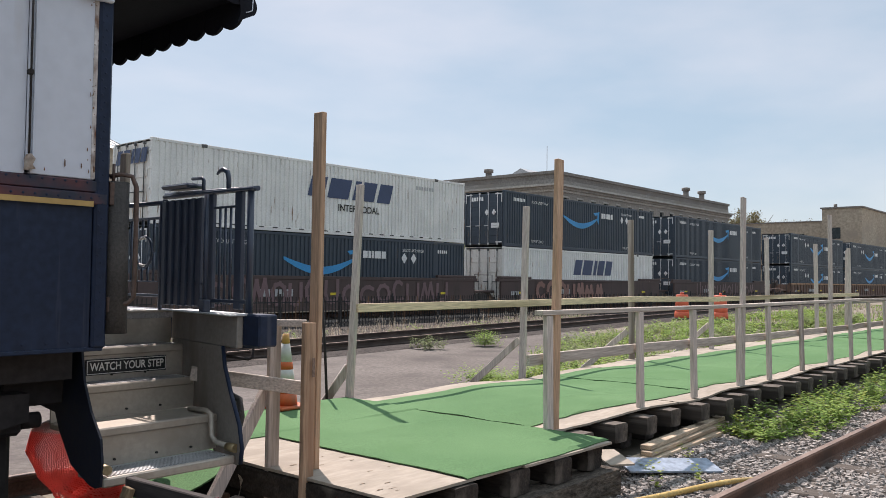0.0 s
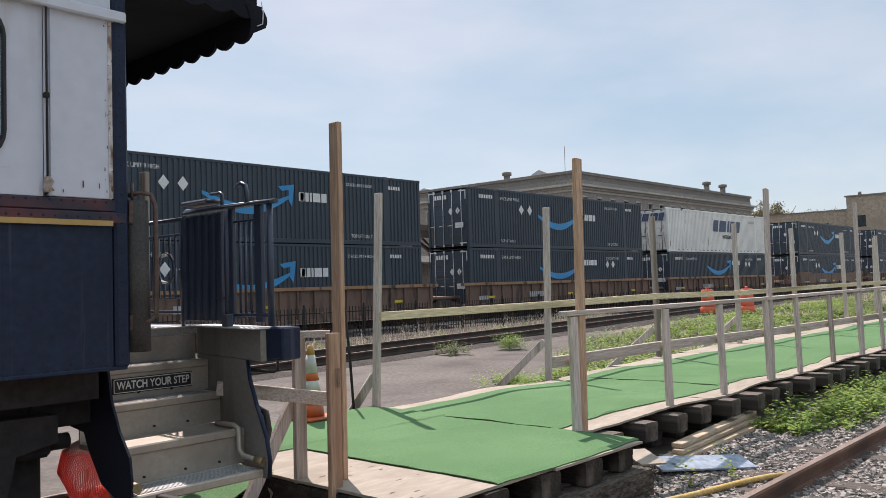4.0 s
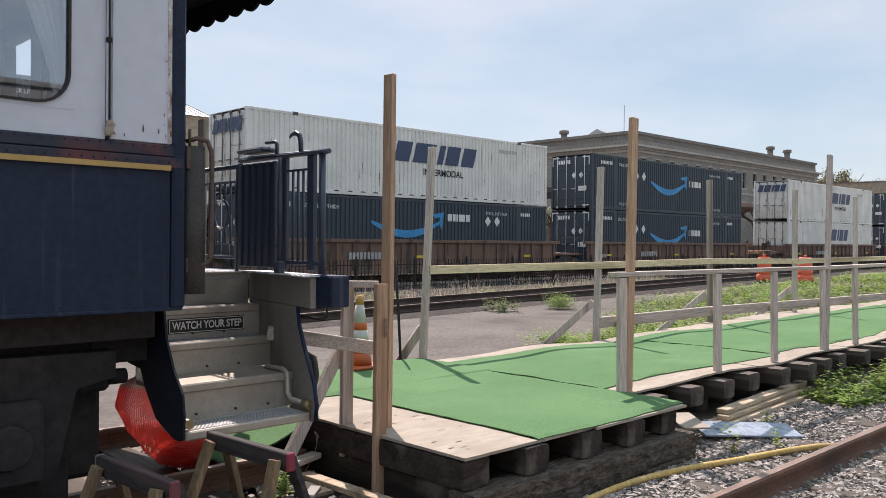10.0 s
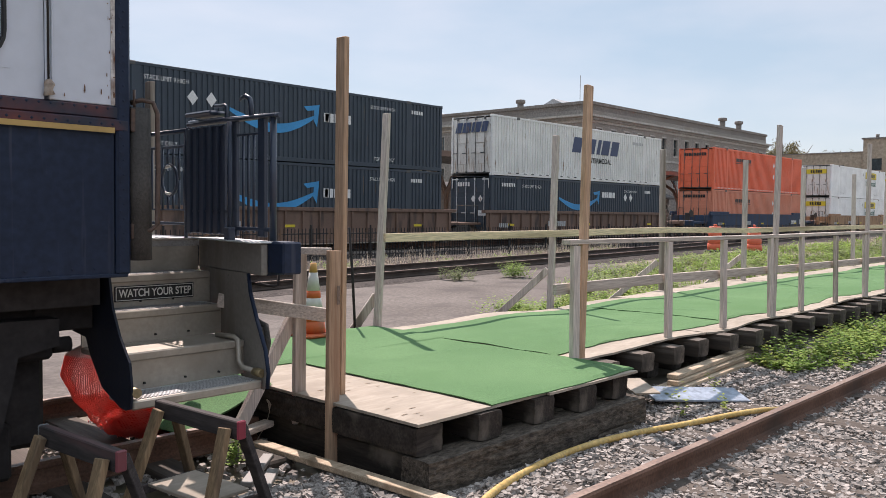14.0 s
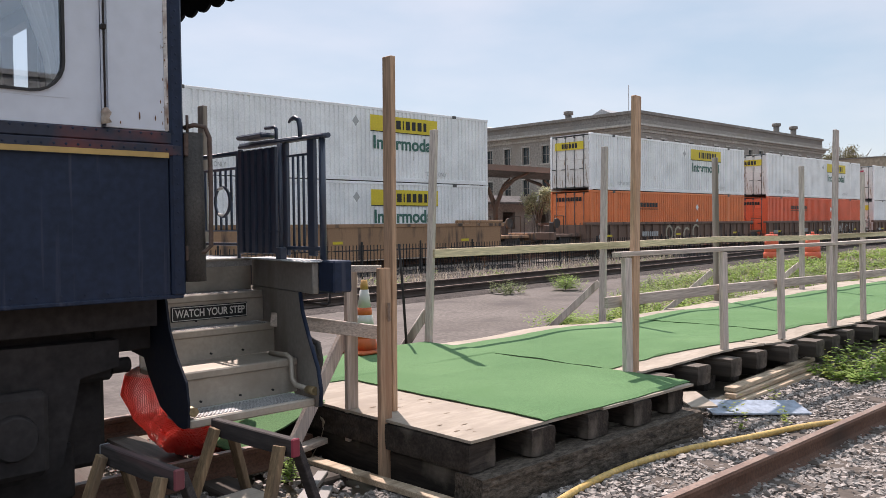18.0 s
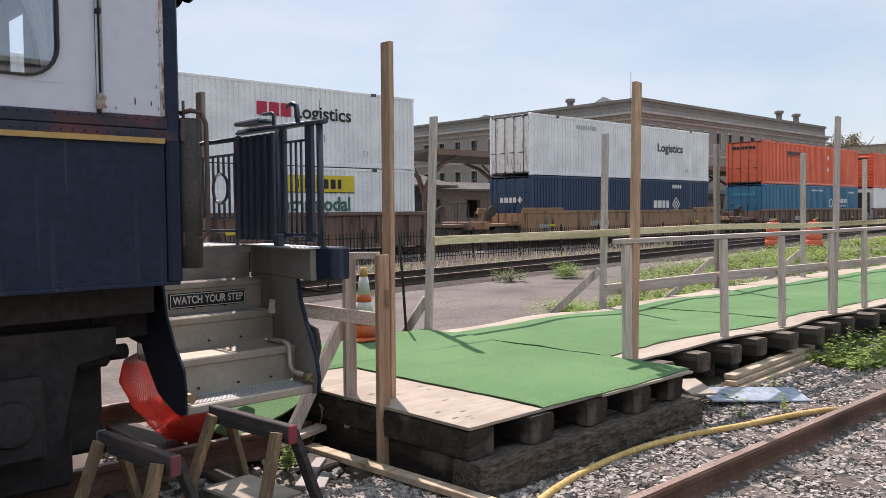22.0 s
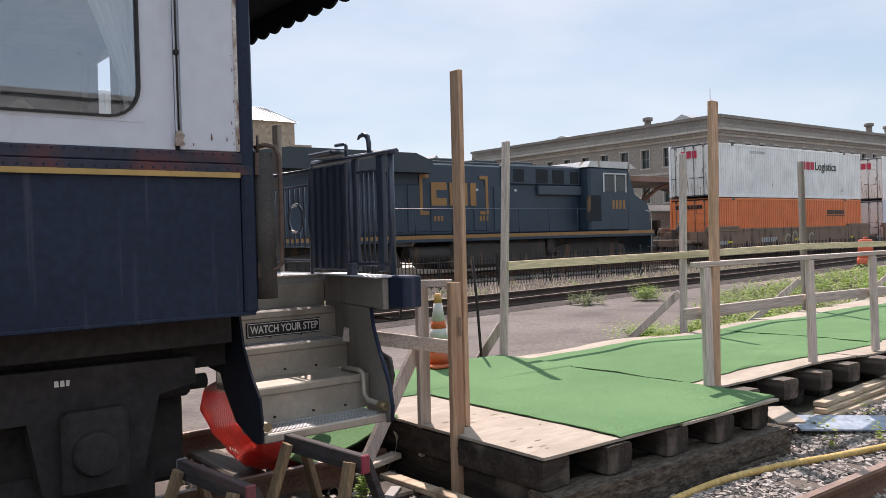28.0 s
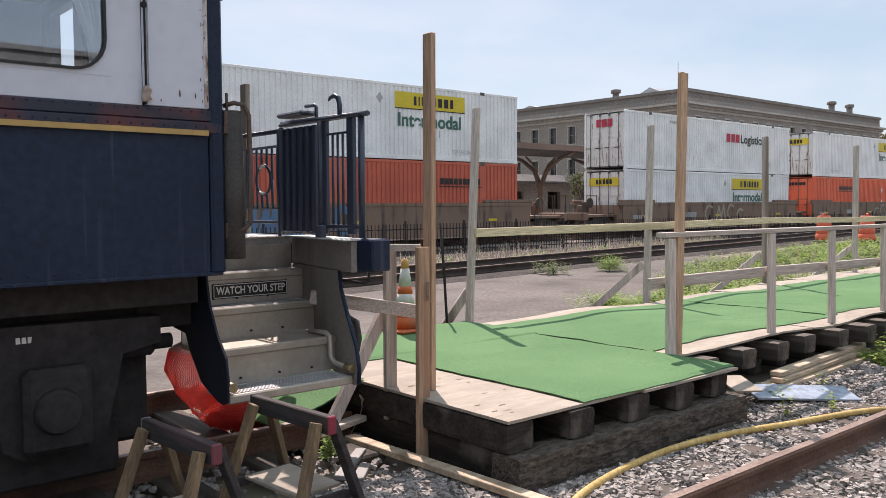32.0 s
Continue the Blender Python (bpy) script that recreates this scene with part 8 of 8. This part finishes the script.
bank.add([(9 + 61 * i / nx, 6.6 + 12 * j / ny, bank_z(9 + 61 * i / nx, 6.6 + 12 * j / ny)) for i in range(nx + 1) for j in range(ny + 1)],
         [(i * (ny + 1) + j, (i + 1) * (ny + 1) + j, (i + 1) * (ny + 1) + j + 1, i * (ny + 1) + j + 1) for i in range(nx) for j in range(ny)], True)
solo("earth_bank", bank, MAT["earth"], "low earth bank under the weeds", "ground", kind="structure")

wd, wy, wg, st = Shape(), Shape(), Shape(), Shape()
# strip between boardwalk and near rail
for k in range(520):
    x = 8.6 + 16 * rs.rand() ** 1.15
    y = 3.18 + rs.normal(0, 0.26) + 0.12 * math.sin(x * 1.7)
    if 2.68 < y < 3.72:
        h = rs.uniform(0.10, 0.34) * (0.55 if x < 9.0 else 1)
        weed_plant(wd if rs.rand() < 0.75 else wy, x, y, 0.0, h, 0.15, 27, 0.078)
# sparse sprigs on the gravel
for x, y, h in ((6.05, 3.02, 0.32), (6.55, 2.86, 0.2), (7.3, 3.3, 0.15), (6.45, 3.25, 0.16)):
    weed_plant(wy, x, y, 0.0, h, 0.12, 27, 0.05)
# weeds beyond the lot-side railing
for k in range(3600):
    x = 9.4 + 34 * rs.rand() ** 1.5
    lo, hi = 6.75, 9.8 + 0.134 * x
    y = lo + (hi - lo) * rs.rand() ** 1.3
    if on_lot(x, y):
        continue
    patch = noise.noise((x * 0.3, y * 0.6, 1.5))
    if patch < -0.2:
        continue
    size = 0.05 + 0.0025 * x
    kind = wg if noise.noise((x * 0.5, y * 0.7, 8.0)) > 0.05 else wd if rs.rand() < 0.9 else wy
    weed_plant(kind, x, y, bank_z(x, y), rs.uniform(0.08, 0.32) * (1 + patch), 0.25, 27, size * 0.95)
for k in range(650):
    x = 11 + 50 * rs.rand() ** 1.4
    y = 7.2 + (2.6 + 0.134 * x) * rs.rand()
    if on_lot(x, y):
        continue
    blades(st if rs.rand() < 0.55 else wd, x, y, bank_z(x, y), rs.uniform(0.1, 0.28), 8, 0.2, 0.006 + 0.0003 * x)
# dry grass between siding and fence
for k in range(1700):
    x = 4 + 50 * rs.rand()
    lo = 14.4 + 0.134 * (x + 2)
    y = lo + (19.8 - lo) * rs.rand() ** 1.3
    if y > 19.8 or noise.noise((x * 0.5, y * 0.8, 4.0)) < -0.1:
        continue
    blades(st, x, y, 0.0, rs.uniform(0.08, 0.30) + 0.3 * (rs.rand() < 0.15), 9, 0.25, 0.007)
    if rs.rand() < 0.10:
        weed_plant(wd, x, y, 0.0, rs.uniform(0.1, 0.3), 0.25, 18, 0.09)
solo("weeds", wd, GREEN["weed"], "green leafy weeds in gravel and earth", "weeds", kind="stuff")
solo("yellow_weeds", wy, GREEN["weed_yellow"], "yellow-green young weeds", "weeds", kind="stuff")
solo("grey_weeds", wg, GREEN["weed_grey"], "grey-green low weeds on the bank", "weeds", kind="stuff")
solo("dry_grass", st, GREEN["straw"], "dry straw-coloured grass along the tracks", "grass", kind="stuff")


def bush(x, y, z, r, h, label, key="bush", n=60, size=0.05):
    ob = thing("bush", label, "bush", "bushes on the lot", at=(x, y, z))
    sh = Shape()
    for k in range(n):
        weed_plant(sh, rs.normal(0, r * 0.45), rs.normal(0, r * 0.45), 0.0, h * rs.uniform(0.5, 1.0), r * 0.6, 27, size)
    o = part("foliage", sh, GREEN[key], ob)
    part("stem", Shape().tube([(0, 0, -0.05), (0.02, 0.01, h * 0.5)], 0.01, 5), MAT["bark"], ob)
    return ob


bush(14.6, 13.0, 0.0, 0.35, 0.35, "small green weed clump on the asphalt", "weed_grey", n=34, size=0.06)
bush(16.3, 12.7, 0.0, 0.38, 0.48, "round green weed clump on the asphalt", "weed", n=46, size=0.065)
bush(10.0, 7.7, 0.0, 0.42, 0.36, "leafy bush at the edge of the boardwalk", "weed", n=90, size=0.06)
bush(10.7, 7.4, 0.0, 0.40, 0.40, "leafy bush at the edge of the boardwalk", "weed", n=90, size=0.06)
bush(9.3, 7.0, 0.0, 0.22, 0.30, "leafy bush against the railing", "weed_yellow", n=22)
bush(10.0, 6.75, 0.0, 0.2, 0.65, "yellow-green shrub against the railing", "weed_yellow", n=22)


def tree(x, y, z, h, r, key, label, n, size, group="trees", bare=0.0):
    """A trunk that forks into limbs and twigs, each with leaves round its end."""
    ob = thing("tree", label, "tree", group, at=(x, y, z))
    tips, limb = [], Shape()
    limb.tube([(0, 0, -0.2), (0.05, 0, h * 0.25), (0, 0.05, h * 0.5)], [h * 0.028, h * 0.022, h * 0.015], 7)
    for k in range(11):
        a, b = k * 2.4, rs.uniform(0.25, 0.5)
        base = Vector((0.02, 0.02, h * b))
        tip = Vector((math.cos(a) * r * rs.uniform(0.4, 0.9), math.sin(a) * r * rs.uniform(0.4, 0.9), h * rs.uniform(0.55, 0.98)))
        mid = base.lerp(tip, 0.5) + Vector((0, 0, 0.06 * h))
        limb.tube([base, mid, tip], [h * 0.011, h * 0.007, h * 0.003], 5)
        for j in range(4):
            q = mid.lerp(tip, rs.uniform(0.0, 1.0))
            e = q + Vector(tuple(rs.normal(0, 1, 3))).normalized() * r * rs.uniform(0.2, 0.4)
            limb.tube([q, e], [h * 0.004, h * 0.0015], 4)
            tips += [e, q.lerp(e, 0.6)]
    part("trunk", limb, MAT["bark"], ob)
    sh = Shape()
    for p in tips:
        for k in range(max(1, int(n / len(tips)))):
            d = Vector(tuple(rs.normal(0, 1, 3))).normalized()
            q = p + Vector(tuple(rs.normal(0, 0.11 * r, 3)))
            leaf(sh, q, d, Vector((0.1, 0, 1)), size * rs.uniform(0.6, 1.3), size * 0.35)
    part("crown", sh, GREEN[key], ob)
    return ob


tree(36.9, 30.75, 0.3, 3.6, 1.1, "leaf_pale", "young pale-flowering tree on the platform", 2600, 0.14)
tree(43.9, 55.0, 0.0, 7.0, 1.8, "lime", "young lime-green tree behind the freight shed", 2200, 0.2)
for k in range(9):
    tree(164 + 5.2 * k + rs.uniform(-2, 2), 66 + rs.uniform(-5, 6), 0, rs.uniform(15.0, 18.0), rs.uniform(4.0, 5.5), "leaf_far", "bare brownish spring tree beyond the low hall", 3400, 0.36, "far trees")



# a small weed and a dry stalk in the gravel behind the sawhorse
bush(2.90, 4.40, 0.02, 0.07, 0.22, "small green weed in the gravel by the steps", "weed", n=7, size=0.035)
stalk = thing("dry_stalk", "thin dry bent weed stalk in the gravel", "stalk", at=(3.23, 4.69, 0.0))
part("stem", Shape().tube([(0, 0, -0.02), (0.03, 0, 0.06), (0.10, 0, 0.15), (0.125, 0, 0.23), (0.115, 0, 0.285), (0.10, 0, 0.31)], [0.004, 0.0035, 0.003, 0.003, 0.0025, 0.002], 5), GREEN["straw"], stalk)
part("seed_head", Shape().tube([(0.122, 0.002, 0.24), (0.135, 0.004, 0.275), (0.118, 0.003, 0.30), (0.10, 0, 0.32)], [0.003, 0.008, 0.006, 0.002], 6), GREEN["straw"], stalk, "dry seed head")


def motions():
    """The train runs at one speed from start to end."""
    for ob, u, y, z in MOVERS:
        walk(ob, [(t, pose(u - SPEED * t, y, z)) for t in (0.0, 8.0, 16.0, 24.0, 32.0)])


motions()
